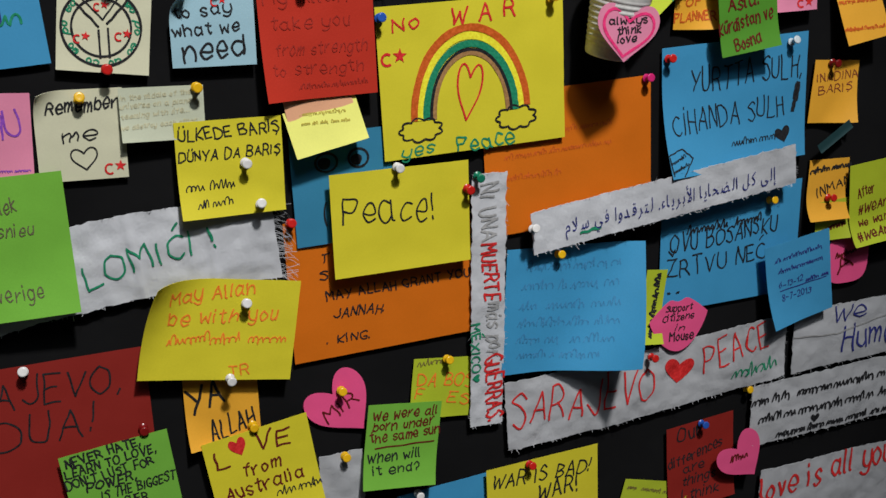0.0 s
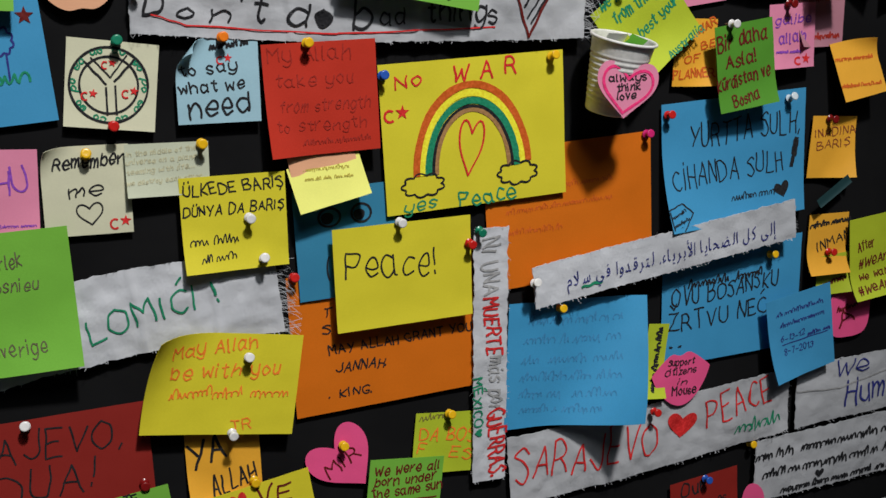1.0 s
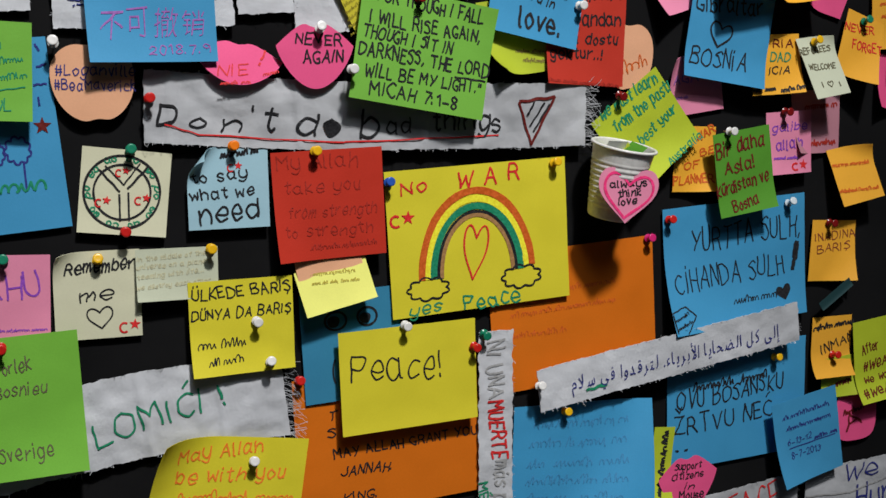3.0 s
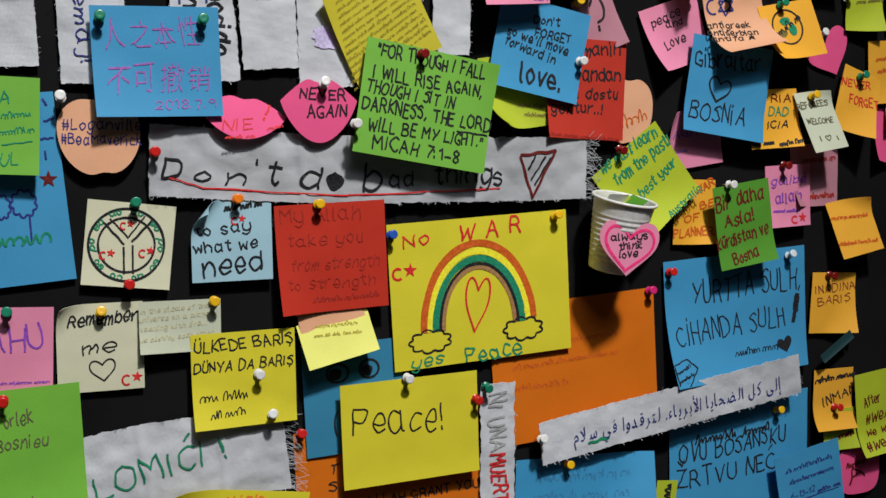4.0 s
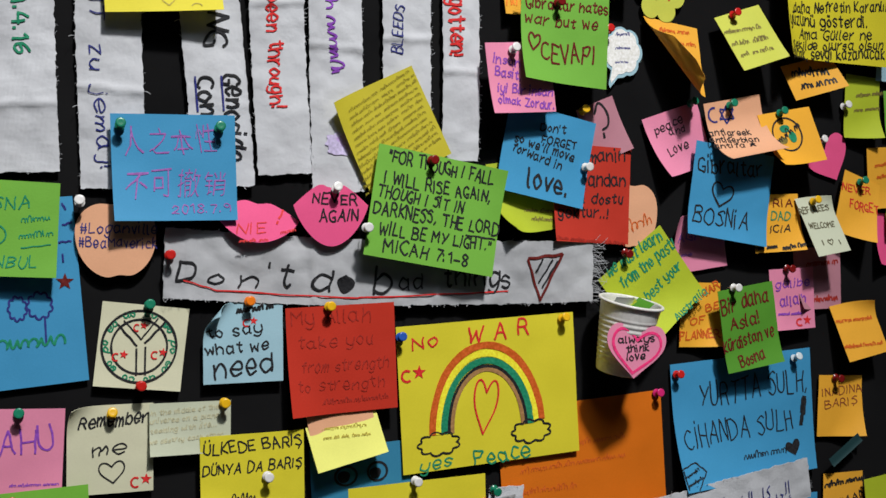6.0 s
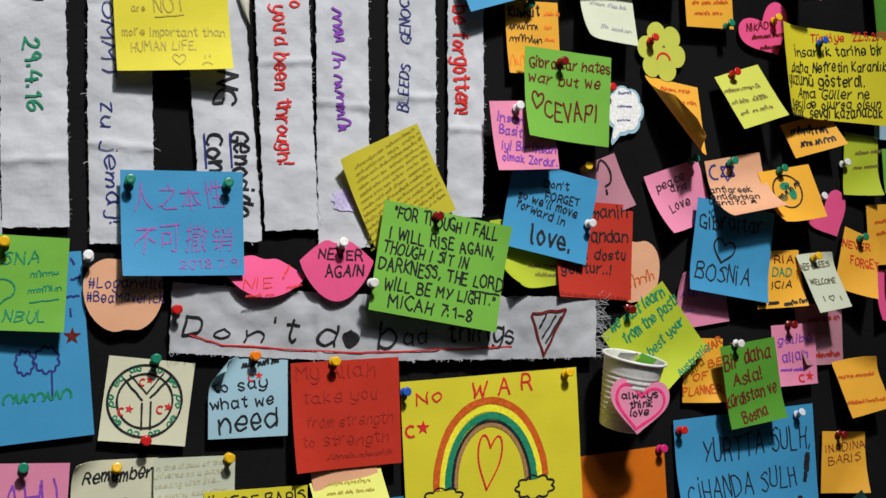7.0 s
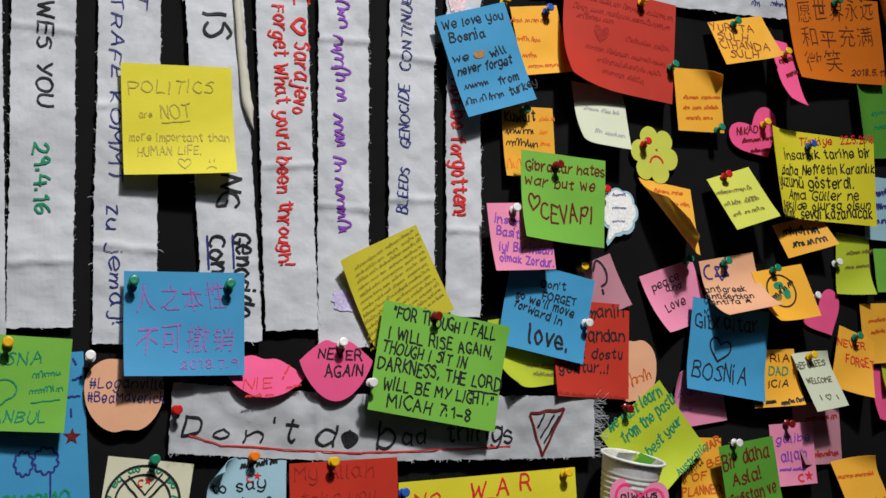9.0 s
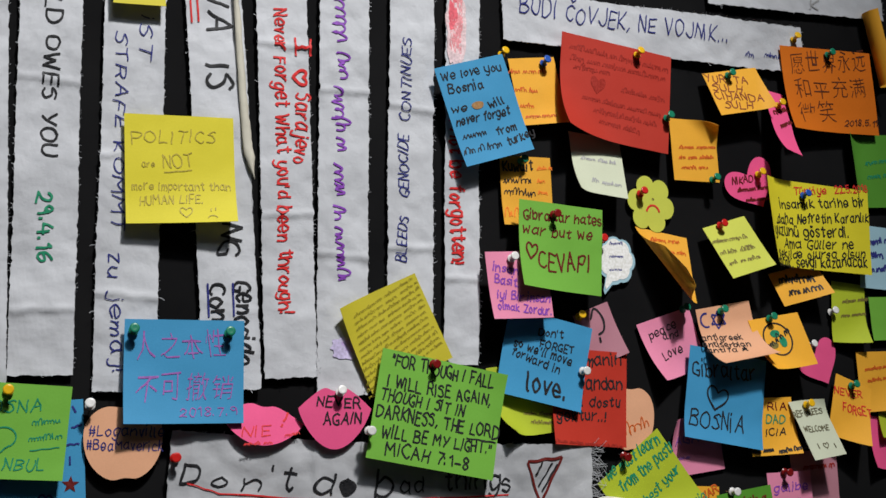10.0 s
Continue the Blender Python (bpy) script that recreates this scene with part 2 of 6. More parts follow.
def sheet_mesh(name, sheet, material, kind="square", thick=0.00022, nx=18, ny=18):
    """A closed thin sheet that follows the bends."""
    bm = bmesh.new()
    if kind == "square":
        flat = [[(sheet.w * (i / nx - 0.5), sheet.h * (j / ny - 0.5)) for i in range(nx + 1)] for j in range(ny + 1)]
        rows = [[[bm.verts.new(sheet.place(x, y, o)) for x, y in row] for row in flat] for o in (thick, 0.0)]
        for side, grid in enumerate(rows):
            for j in range(ny):
                for i in range(nx):
                    q = (grid[j][i], grid[j][i + 1], grid[j + 1][i + 1], grid[j + 1][i])
                    bm.faces.new(q if side == 0 else q[::-1])
        ring = lambda g: [*g[0][:-1], *(r[-1] for r in g[:-1]), *reversed(g[-1][1:]), *(r[0] for r in reversed(g[1:]))]
        a, b = ring(rows[0]), ring(rows[1])
    else:
        rim = outline(kind, sheet.w, sheet.h)
        n, steps, sides = len(rim), 7, []
        for o in (thick, 0.0):
            mid = bm.verts.new(sheet.place(0, 0, o))
            rings = [[bm.verts.new(sheet.place(x * k / steps, y * k / steps, o)) for x, y in rim] for k in range(1, steps + 1)]
            for i in range(n):
                j = (i + 1) % n
                bm.faces.new((mid, rings[0][i], rings[0][j]))
                for k in range(steps - 1):
                    bm.faces.new((rings[k][i], rings[k + 1][i], rings[k + 1][j], rings[k][j]))
            sides.append(rings[-1])
        a, b = sides
    for i in range(len(a)):
        j = (i + 1) % len(a)
        bm.faces.new((a[i], b[i], b[j], a[j]))
    bmesh.ops.recalc_face_normals(bm, faces=bm.faces)
    me = mesh_of(name, bm, material)
    me.set_sharp_from_angle(angle=radians(50))
    return me



# ---------------------------------------------------------------- handwriting
GLYPHS = {}


def glyph(ch, thin):
    """Corners, faces and width of a letter of the built-in font, one unit high; thin narrows the pen."""
    key = (ch, thin)
    if key not in GLYPHS:
        curve = bpy.data.curves.new("letter", "FONT")
        curve.body, curve.resolution_u, curve.offset = ch, 3, -thin
        ob = new("letter", curve)
        bpy.context.view_layer.update()
        me = bpy.data.meshes.new_from_object(ob.evaluated_get(bpy.context.evaluated_depsgraph_get()))
        pts = [(v.co.x / 0.73, v.co.y / 0.73) for v in me.vertices]
        faces = [tuple(p.vertices) for p in me.polygons]
        bpy.data.objects.remove(ob)
        bpy.data.curves.remove(curve)
        bpy.data.meshes.remove(me)
        lo = min((p[0] for p in pts), default=0.0)
        GLYPHS[key] = ([(x - lo, y) for x, y in pts], faces, max((p[0] for p in pts), default=lo) - lo)
    return GLYPHS[key]


# Pen strokes of hand lettering: strokes parted by commas, each point an x and a y sign; capitals are eight high, small letters six,
# a to c lie under the baseline and A to C above nine; a slash marks straight strokes, the others are drawn round.
STROKES = {
    "A": "/003860,/1353", "B": "/0008,0838574504,0444624000", "C": "573806023051", "D": "/0008,083866623000", "E": "/58080050,/0444",
    "F": "/580800,/0444", "G": "57380602305053,/5333", "H": "/0800,/5850,/0454", "I": "/0800", "J": "58523002", "K": "/0800,/580350",
    "L": "/080050", "M": "/0008346870", "N": "/00085058", "O": "38060230626638", "P": "/0008,0838674404", "Q": "38060230626638,/4171",
    "R": "/0008,0838564404,/3460", "S": "57380635523001", "T": "/0868,/3830", "U": "0802305258", "V": "/083068", "W": "/0820466088",
    "X": "/0860,/6800", "Y": "/0834,/6820", "Z": "/08680060",
    "a": "5526032052,565160", "b": "/0800,0436533001", "c": "5526022051", "d": "5526032052,/5850", "e": "03534626032051", "f": "48382620,/0646",
    "g": "5526032052,56524b2c0b", "h": "/0800,03365450", "i": "/0600,/0809", "j": "363b1c0b,/3839", "k": "/0800,/460350", "l": "080110",
    "m": "/0600,03263430,33566460", "n": "/0600,03365450", "o": "26040220424426", "p": "/060c,0436533001", "q": "5526032052,/565c",
    "r": "/0600,033646", "s": "452604422001", "t": "28223041,/0646", "u": "06022042,/4640", "v": "/062046", "w": "/0610345066",
    "x": "/0650,/5600", "y": "06023052,56524b2c0b", "z": "/06460040",
    "0": "28060220424628", "1": "/062820", "2": "0628474400,/0050", "3": "07284625,2544422001", "4": "/280353,/4640", "5": "/480804,0435422001",
    "6": "38050220423403", "7": "/084810", "8": "28064220024628", "9": "462806244640",
    "!": "/0803,/0001", ".": "/0001", ",": "/110a", "'": "/0806", "?": "0628464322,/2021", ":": "/0506,/0102", "-": "/0343",
    "#": "/1018,/4048,/0555,/0353", "“": "/0806,/2826", "”": "/0806,/2826", "★": "/003860056500", "ı": "/0600",
}
for plain, signed, mark in (("U", "Ü", ",/1A1B,/4A4B"), ("O", "Ö", ",/1A1B,/4A4B"), ("u", "ü", ",/1819,/3839"), ("o", "ö", ",/1819,/3839"),
                            ("C", "Č", ",/1C3A5C"), ("Z", "Ž", ",/1C3A5C"), ("C", "Ć", ",/2A4C"), ("E", "É", ",/2A4C"), ("I", "İ", ",/0A0B"),
                            ("S", "Ş", ",/302b"), ("s", "ş", ",/202b"), ("c", "ç", ",/202b"), ("a", "á", ",/2839"), ("g", "ğ", ",173748")):
    STROKES[signed] = STROKES[plain] + mark


def pen_lines(ch):
    """The strokes of a letter as lists of places, one unit high, with the letter's width."""
    out, high = [], {**{str(i): i for i in range(10)}, "a": -1, "b": -2, "c": -3, "A": 10, "B": 11, "C": 12}
    for run in STROKES[ch].split(","):
        pts = [Vector((int(x) / 8, high[y] / 8)) for x, y in zip(run.lstrip("/")[::2], run.lstrip("/")[1::2])]
        if run[0] == "/":
            out += [[p.lerp(q, k / 5) for k in range(6)] for p, q in zip(pts, pts[1:])]
        else:
            line = []
            for i in range(len(pts) - 1):
                p0, p1, p2, p3 = pts[max(i - 1, 0)], pts[i], pts[i + 1], pts[min(i + 2, len(pts) - 1)]
                for k in range(6):
                    t = k / 6
                    line.append(0.5 * (2 * p1 + (p2 - p0) * t + (2 * p0 - 5 * p1 + 4 * p2 - p3) * t * t + (3 * p1 - p0 - 3 * p2 + p3) * t ** 3))
            out.append(line + [pts[-1]])
    return out, max(p.x for line in out for p in line)


def pen_width(height, thin):
    """Width of the pen in metres for lettering of a height; thin 0 is a felt pen, 0.03 a ballpoint."""
    mm = height * 1000
    if thin >= 0.028:
        return min(0.5 + 0.040 * mm, 1.8) / 1000
    return min(0.52 + 0.088 * mm, 2.6) * (1.14 if thin < 0 else 1.0 if thin < 0.004 else 0.9 if thin < 0.018 else 0.74) / 1000


def written(text, x, y, width, height, angle, thin, shake):
    """A line of hand lettering whose baseline starts at x, y: pen strokes, each a list of corners and faces in the sheet's plane."""
    spots, pen, drawn_by_pen = [], 0.0, all(ch in STROKES or ch == " " for ch in text)
    for ch in text:
        if ch == " ":
            pen += 0.56
            continue
        body, wide = pen_lines(ch) if drawn_by_pen else (None, glyph(ch, max(thin, 0.0))[2])
        spots.append((pen, ch, body))
        pen += max(wide * (0.9 if drawn_by_pen else 1.0), 0.14) + 0.26
    sx, c, s = min(width / max(pen - 0.26, 0.1), 1.9 * height), math.cos(radians(angle)), math.sin(radians(angle))
    slant, seed, shapes = rng.uniform(-0.04, 0.16) * shake, rng.random() * 50, []
    for pen, ch, body in spots:
        lean, grow, drop = slant + rng.uniform(-0.07, 0.07) * shake, 1 + rng.uniform(-0.10, 0.10) * shake, rng.uniform(-0.07, 0.07) * shake
        turn = rng.uniform(-0.06, 0.06) * shake

        def spot(px, py):
            qx, qy = px + lean * py - turn * py, py * grow + drop + turn * px
            qx += 0.07 * shake * noise.noise((px * 2.0 + seed, py * 2.0, pen))
            qy += 0.08 * shake * noise.noise((px * 2.0, py * 2.0 + seed, pen + 5))
            qx, qy = (pen + qx) * sx, qy * height
            return x + qx * c - qy * s, y + qx * s + qy * c

        if body:
            shapes += [stroke([spot(p.x * 0.9, p.y) for p in line], min(pen_width(height, thin), 0.21 * sx), False, True) for line in body]
        else:
            pts, faces, _ = glyph(ch, max(thin, 0.0))
            shapes.append(([spot(*p) for p in pts], faces))
    return shapes


def scrawl(x, y, width, height, angle, pen):
    """Quick handwriting that cannot be read: rounded ups and downs of uneven height, broken into words."""
    c, s, shapes, at = math.cos(radians(angle)), math.sin(radians(angle)), [], 0.0
    while at < width - 0.4 * height:
        long, fine, px = min(width - at, height * rng.uniform(0.7, 2.6)), [], at
        while px < at + long:
            step, high = height * rng.uniform(0.36, 0.6), height * rng.choice((0.5, 0.52, 0.55, 0.58, 0.62, 1.0))
            loop, low = step * rng.choice((-0.10, 0.05, 0.2, 0.34)), height * rng.choice((0, 0, 0, 0.06, -0.3))
            for j in range(10):
                a = 2 * math.pi * j / 10
                mid = (1 - math.cos(a)) / 2
                fine.append(Vector((px + step * j / 10 - loop * math.sin(a) + 0.14 * high * mid, low * (1 - mid) * (j > 4) + high * mid - 0.3 * height)))
            px += step
        if len(fine) > 3:
            shapes.append(stroke([(x + p.x * c - p.y * s, y + p.x * s + p.y * c) for p in fine], pen, False, True))
        at += long + height * rng.choice((0.22, 0.28, 0.34, 0.62))
    return shapes


def stroke(points, width, closed=False, blunt=False):
    """A pen line through points, with an uneven width; a blunt pen starts and ends round."""
    pts = [Vector(p) for p in points]
    if blunt:
        first, last = (pts[0] - pts[1]).normalized() * width, (pts[-1] - pts[-2]).normalized() * width
        pts = [pts[0] + 0.42 * first, pts[0] + 0.22 * first, *pts, pts[-1] + 0.22 * last, pts[-1] + 0.42 * last]
    n, out, faces, seed = len(pts), [], [], rng.random() * 40
    for i, p in enumerate(pts):
        a, b = (pts[i - 1], pts[(i + 1) % n]) if closed else (pts[max(i - 1, 0)], pts[min(i + 1, n - 1)])
        side = Vector((a.y - b.y, b.x - a.x)).normalized() * width / 2 * (1 + 0.25 * noise.noise((i * 0.35, seed, 0)))
        if blunt and i in (0, n - 1):
            side *= 0.5
        out += [tuple(p + side), tuple(p - side)]
    for i in range(n if closed else n - 1):
        j = (i + 1) % n
        faces.append((2 * i, 2 * i + 1, 2 * j + 1, 2 * j))
    return out, faces


def filled(x, y, rim, rings=6):
    """A filled shape about x, y, in rings, so that it follows the bends of its sheet."""
    n = len(rim)
    out = [(x, y)] + [(x + (px - x) * k / rings, y + (py - y) * k / rings) for k in range(1, rings + 1) for px, py in rim]
    faces = [(0, i + 1, (i + 1) % n + 1) for i in range(n)]
    for k in range(rings - 1):
        a, b = 1 + k * n, 1 + (k + 1) * n
        faces += [(a + i, b + i, b + (i + 1) % n, a + (i + 1) % n) for i in range(n)]
    return out, faces


def drawn(kind, *v):
    """Hand-drawn signs: heart x y w h turn pen; line x0 y0 x1 y1 pen; arc x y rx ry from to pen; star x y r; blot or stain x y rx ry."""
    if kind == "line":
        x0, y0, x1, y1, pen = v
        n = 10
        return stroke([(x0 + (x1 - x0) * i / n, y0 + (y1 - y0) * i / n + 0.25 * pen * math.sin(i * 1.3 + x0 * 900)) for i in range(n + 1)], pen)
    if kind == "arc":
        x, y, rx, ry, a0, a1, pen = v
        n = max(8, int(abs(a1 - a0) / 7))
        ang = [radians(a0 + (a1 - a0) * i / n) for i in range(n + 1)]
        return stroke([(x + rx * math.cos(a), y + ry * math.sin(a)) for a in ang], pen)
    if kind in ("heart", "solid_heart"):
        x, y, w, h, turn, pen = v
        c, s = math.cos(radians(turn)), math.sin(radians(turn))
        rim = [(x + px * c - py * s, y + px * s + py * c) for px, py in outline("heart", w, h)]
        return stroke(rim[::2], pen, True) if kind == "heart" else filled(x, y, rim)
    if kind == "star":
        x, y, r = v
        rim = [(x + r * (1, 0.42)[i % 2] * math.sin(i * math.pi / 5 + 0.1), y + r * (1, 0.42)[i % 2] * math.cos(i * math.pi / 5 + 0.1)) for i in range(10)]
        return [(x, y), *rim], [(0, i + 1, (i + 1) % 10 + 1) for i in range(10)]
    if kind == "cloud":
        x, y, w, h, pen = v
        ang = [2 * math.pi * i / 60 for i in range(60)]
        return stroke([(x + w / 2 * math.cos(a) * (0.84 + 0.2 * abs(math.sin(4.5 * a))), y + h / 2 * math.sin(a) * (0.8 + 0.25 * abs(math.sin(4.5 * a)))) for a in ang], pen, True)
    if kind == "blot":
        x, y, rx, ry = v
        return filled(x, y, [(x + rx * math.cos(a / 4) * (1 + 0.06 * math.sin(a * 0.75)), y + ry * math.sin(a / 4) * (1 + 0.06 * math.cos(a * 0.5))) for a in range(25)])
    if kind == "bubble":
        x, y, w, h = v
        return filled(x, y, [(x + px, y + py) for px, py in outline("bubble", w, h)])
    if kind == "stain":
        x, y, rx, ry = v
        ang = [2 * math.pi * i / 48 for i in range(48)]
        rough = [1 + 0.34 * noise.noise((2.1 * math.cos(a), 2.1 * math.sin(a), 700 * x)) + 0.16 * noise.noise((7 * math.cos(a), 7 * math.sin(a), 300 * y)) for a in ang]
        return filled(x, y, [(x + rx * k * math.cos(a), y + ry * k * math.sin(a)) for a, k in zip(ang, rough)])
    raise ValueError(kind)


def inscribe(ob, sheet, lines, marks, thick):
    """Puts all writing of one ink on a sheet into one part."""
    pieces = []
    for text, x, y, width, height, angle, colour, *rest in lines:
        thin = rest[0] if rest else 0.0
        shape = written(text, x / 1000, y / 1000, width / 1000, height / 1000, angle, thin, rest[1] if len(rest) > 1 else 1.2)
        pieces.append(("writing", colour, shape))
    for colour, kind, *v in marks:
        scaled = {"arc": (1, 1, 1, 1, 0, 0, 1), "heart": (1, 1, 1, 1, 0, 1), "solid_heart": (1, 1, 1, 1, 0, 1), "bar": (1, 1, 1, 1, 0), "zigzag": (1, 1, 1, 1, 1, 0, 1)}.get(kind, (1,) * 9)
        v = [a / 1000 if k else a for a, k in zip(v, scaled)]
        if kind == "zigzag":
            x0, y0, x1, y1, high, _, pen = v
            shape = scrawl(x0, y0, math.hypot(x1 - x0, y1 - y0), 2.6 * high, math.degrees(math.atan2(y1 - y0, x1 - x0)), pen)
        elif kind == "bar":
            x0, y0, wide, high, turn = v
            shape = scrawl(x0, y0, wide, 1.35 * high, turn, 0.75 * pen_width(1.5 * high, 0))
        else:
            shape = [drawn(kind, *v)]
        name = {"zigzag": "scribble", "bar": "word_bar", "solid_heart": "drawn_heart", "heart": "drawn_heart", "blot": "ink_blot"}.get(kind, "drawn_" + kind)
        if pieces and name == "scribble" and pieces[-1][:2] == (name, colour):
            pieces[-1][2].extend(shape)
        elif shape:
            pieces.append((name, colour, list(shape)))
    for level, (name, colour, shapes) in enumerate(pieces):
        verts, faces = [], []
        for k, (pts, fs) in enumerate(shapes):
            base = len(verts)
            verts += [sheet.place(px, py, thick * 1.9 + 0.00012 + 0.000012 * level + 0.000004 * (k % 5)) for px, py in pts]
            faces += [tuple(base + k for k in f) for f in fs]
        me = bpy.data.meshes.new(name)
        me.from_pydata(verts, [], faces)
        me.materials.append(MATS[colour])
        mark = new(name, me)
        mark.parent = ob
        if name in ("writing", "scribble", "word_bar"):
            tagged(mark, kind="stuff")


def note(colour, x, z, w, h, turn, label, lift=2.0, kind="square", name="sticky_note", category="sticky note", group="notes on the board", lines=(), marks=(), **bends):
    """A memo sheet on the board with its writing; lift and the writing are in millimetres, from the sheet's middle."""
    bends = {"ripple": 0.0005, "tilt": 0.02, "seed": 13 * x + 7 * z, **bends}
    sheet = Sheet(x, z, w, h, turn, lift / 1000, **bends)
    ob = new(name, sheet_mesh(name, sheet, colour, kind))
    ob.matrix_world = pose(x, 0, z, 0, -turn, 0)
    tagged(ob, label, category, group)
    inscribe(ob, sheet, lines, marks, 0.00022)
    return ob


class Rag(Sheet):
    """A torn strip of cloth: uneven edges and soft wrinkles across it."""

    sag = 0.0
    folds = ()

    def bent(self, x, y):
        px, py, d = super().bent(x, y)
        py -= self.sag * (1 - (2 * x / self.w) ** 2) if self.w > self.h else 0.0
        along, across = (x, y) if self.w > self.h else (y, x)
        d += 0.0022 * (0.7 + noise.noise((along * 13, across * 6, self.seed))) + 0.0011 * abs(noise.noise((along * 34 + across * 20, across * 26, self.seed + 7)))
        for k, f in enumerate(self.folds):
            s = along - f - 0.06 * across * (-1) ** k - 0.002 * noise.noise((across * 60, f, 2))
            d += 0.0012 * math.exp(-(s / 0.0025) ** 2) + 0.0007 / (1 + math.exp(-s / 0.0015)) - 0.00035
        return px, py, d

    def place(self, x, y, off=0.0):
        u = (x / self.w + 0.5, y / self.h + 0.5)
        ragged = 0.0011
        if abs(u[0] - 0.5) > 0.499:
            x += ragged * (noise.noise((y * 160, self.seed, 3)) + 0.6 * noise.noise((y * 600, self.seed, 8)))
        if abs(u[1] - 0.5) > 0.499:
            y += ragged * (noise.noise((x * 160, self.seed + 4, 3)) + 0.6 * noise.noise((x * 600, self.seed, 1)))
        y += self.h * 0.03 * noise.noise((x * 9, self.seed, 0.4)) if self.w > self.h else 0.0
        x += self.w * 0.03 * noise.noise((y * 9, self.seed, 0.4)) if self.h > self.w else 0.0
        return super().place(x, y, off)


def strip(x, z, w, h, turn, label, lift=3.0, colour="cotton", ripple=0.0013, fringe=(), seed=1, sag=0.0, folds=(), lines=(), marks=(), **bends):
    """A torn cotton strip with loose threads; fringe names the ends (left, right, top, bottom) that are frayed long."""
    sheet = Rag(x, z, w, h, turn, lift / 1000, ripple=ripple, seed=seed, **bends)
    sheet.sag, sheet.folds = sag / 1000, [f / 1000 for f in folds]
    n = lambda size: max(14, min(190, int(size / 0.0018)))
    ob = new("cloth_strip", sheet_mesh("cloth_strip", sheet, colour, "square", 0.0006, n(w), n(h)))
    ob.matrix_world = pose(x, 0, z, 0, -turn, 0)
    tagged(ob, label, "cloth strip", "cloth strips on the board")
    inscribe(ob, sheet, lines, marks, 0.0006)
    bm = bmesh.new()
    own = random.Random(seed)
    edges = [("left", -1, 0, h), ("right", 1, 0, h), ("top", 0, 1, w), ("bottom", 0, -1, w)]
    for side, ex, ey, size in edges:
        long = side in fringe
        for _ in range(int(size / (0.0009 if long else 0.006))):
            k = own.uniform(-0.5, 0.5)
            px, py = (ex * w * 0.497, k * h) if ex else (k * w, ey * h * 0.497)
            reach = own.uniform(0.004, 0.014) if long else own.uniform(0.0005, 0.0018) * (2.5 if own.random() < 0.04 else 1)
            bend, sag = own.uniform(-0.8, 0.8), own.uniform(0.0, 0.8 if long else 0.2)
            prev, wide = None, 0.00016
            for i in range(5):
                f = i / 4
                along, across = reach * f, reach * f * f * bend
                qx, qy = (px + ex * along, py + across - sag * reach * f * f) if ex else (px + across, py + ey * along)
                side_v = (0, wide) if ex else (wide, 0)
                now = [bm.verts.new(sheet.place(qx - side_v[0], qy - side_v[1], 0.0004 + 0.002 * f)), bm.verts.new(sheet.place(qx + side_v[0], qy + side_v[1], 0.0004 + 0.002 * f))]
                if prev:
                    bm.faces.new((prev[0], prev[1], now[1], now[0]))
                prev = now
    tagged(part("fringe", bm, colour, ob, "loose white threads", smooth=False), kind="stuff")
    return ob


# ---------------------------------------------------------------- push pins
def lathe(bm, profile, sides=20):
    """Turns (radius, height) pairs about the z axis."""
    rings = [[bm.verts.new((r * math.cos(2 * math.pi * i / sides), r * math.sin(2 * math.pi * i / sides), h)) for i in range(sides)] for r, h in profile]
    for a, b in zip(rings, rings[1:]):
        for i in range(sides):
            j = (i + 1) % sides
            bm.faces.new((a[i], a[j], b[j], b[i]))
    bm.faces.new(rings[-1])
    bm.faces.new(rings[0][::-1])


PINS = {}


def push_pin(colour, x, z, depth=3.0, up=14.0, aside=0.0):
    """A plastic push pin in the board at x, z, its head leaning up and aside by degrees; depth: the lowest rim's distance off the board in millimetres."""
    turn = Matrix.Translation((x, -depth / 1000, z)) @ Euler((radians(90 - up), radians(aside), 0)).to_matrix().to_4x4()
    if colour not in PINS:
        bm = bmesh.new()
        lathe(bm, [(0.74 * r / 1000, 0.80 * h / 1000) for r, h in ((3.6, 0), (4.4, 0.3), (4.5, 0.9), (3.4, 1.7), (2.5, 2.6), (2.2, 4.5), (2.3, 6.6), (2.9, 7.8), (4.2, 8.6), (4.6, 9.3), (4.4, 10.0), (3.6, 10.35), (2.0, 10.2), (0.6, 10.15))])
        body = new("push_pin", mesh_of("push_pin", bm, "pin_" + colour))
        body.data.set_sharp_from_angle(angle=radians(60))
        bm = bmesh.new()
        lathe(bm, [(0.74 * r / 1000, 0.80 * h / 1000) for r, h in ((0.05, -10), (0.45, -8.0), (0.5, 0.2))], 10)
        part("needle", bm, "steel", body, "thin steel needle")
        look_of = colour.replace("_", " ")
        tagged(body, f"{look_of} plastic push pin stuck through a note into the board", "push pin", "push pins")
        body.matrix_world = turn
        PINS[colour] = body
        return body
    return copy_thing(PINS[colour], turn)



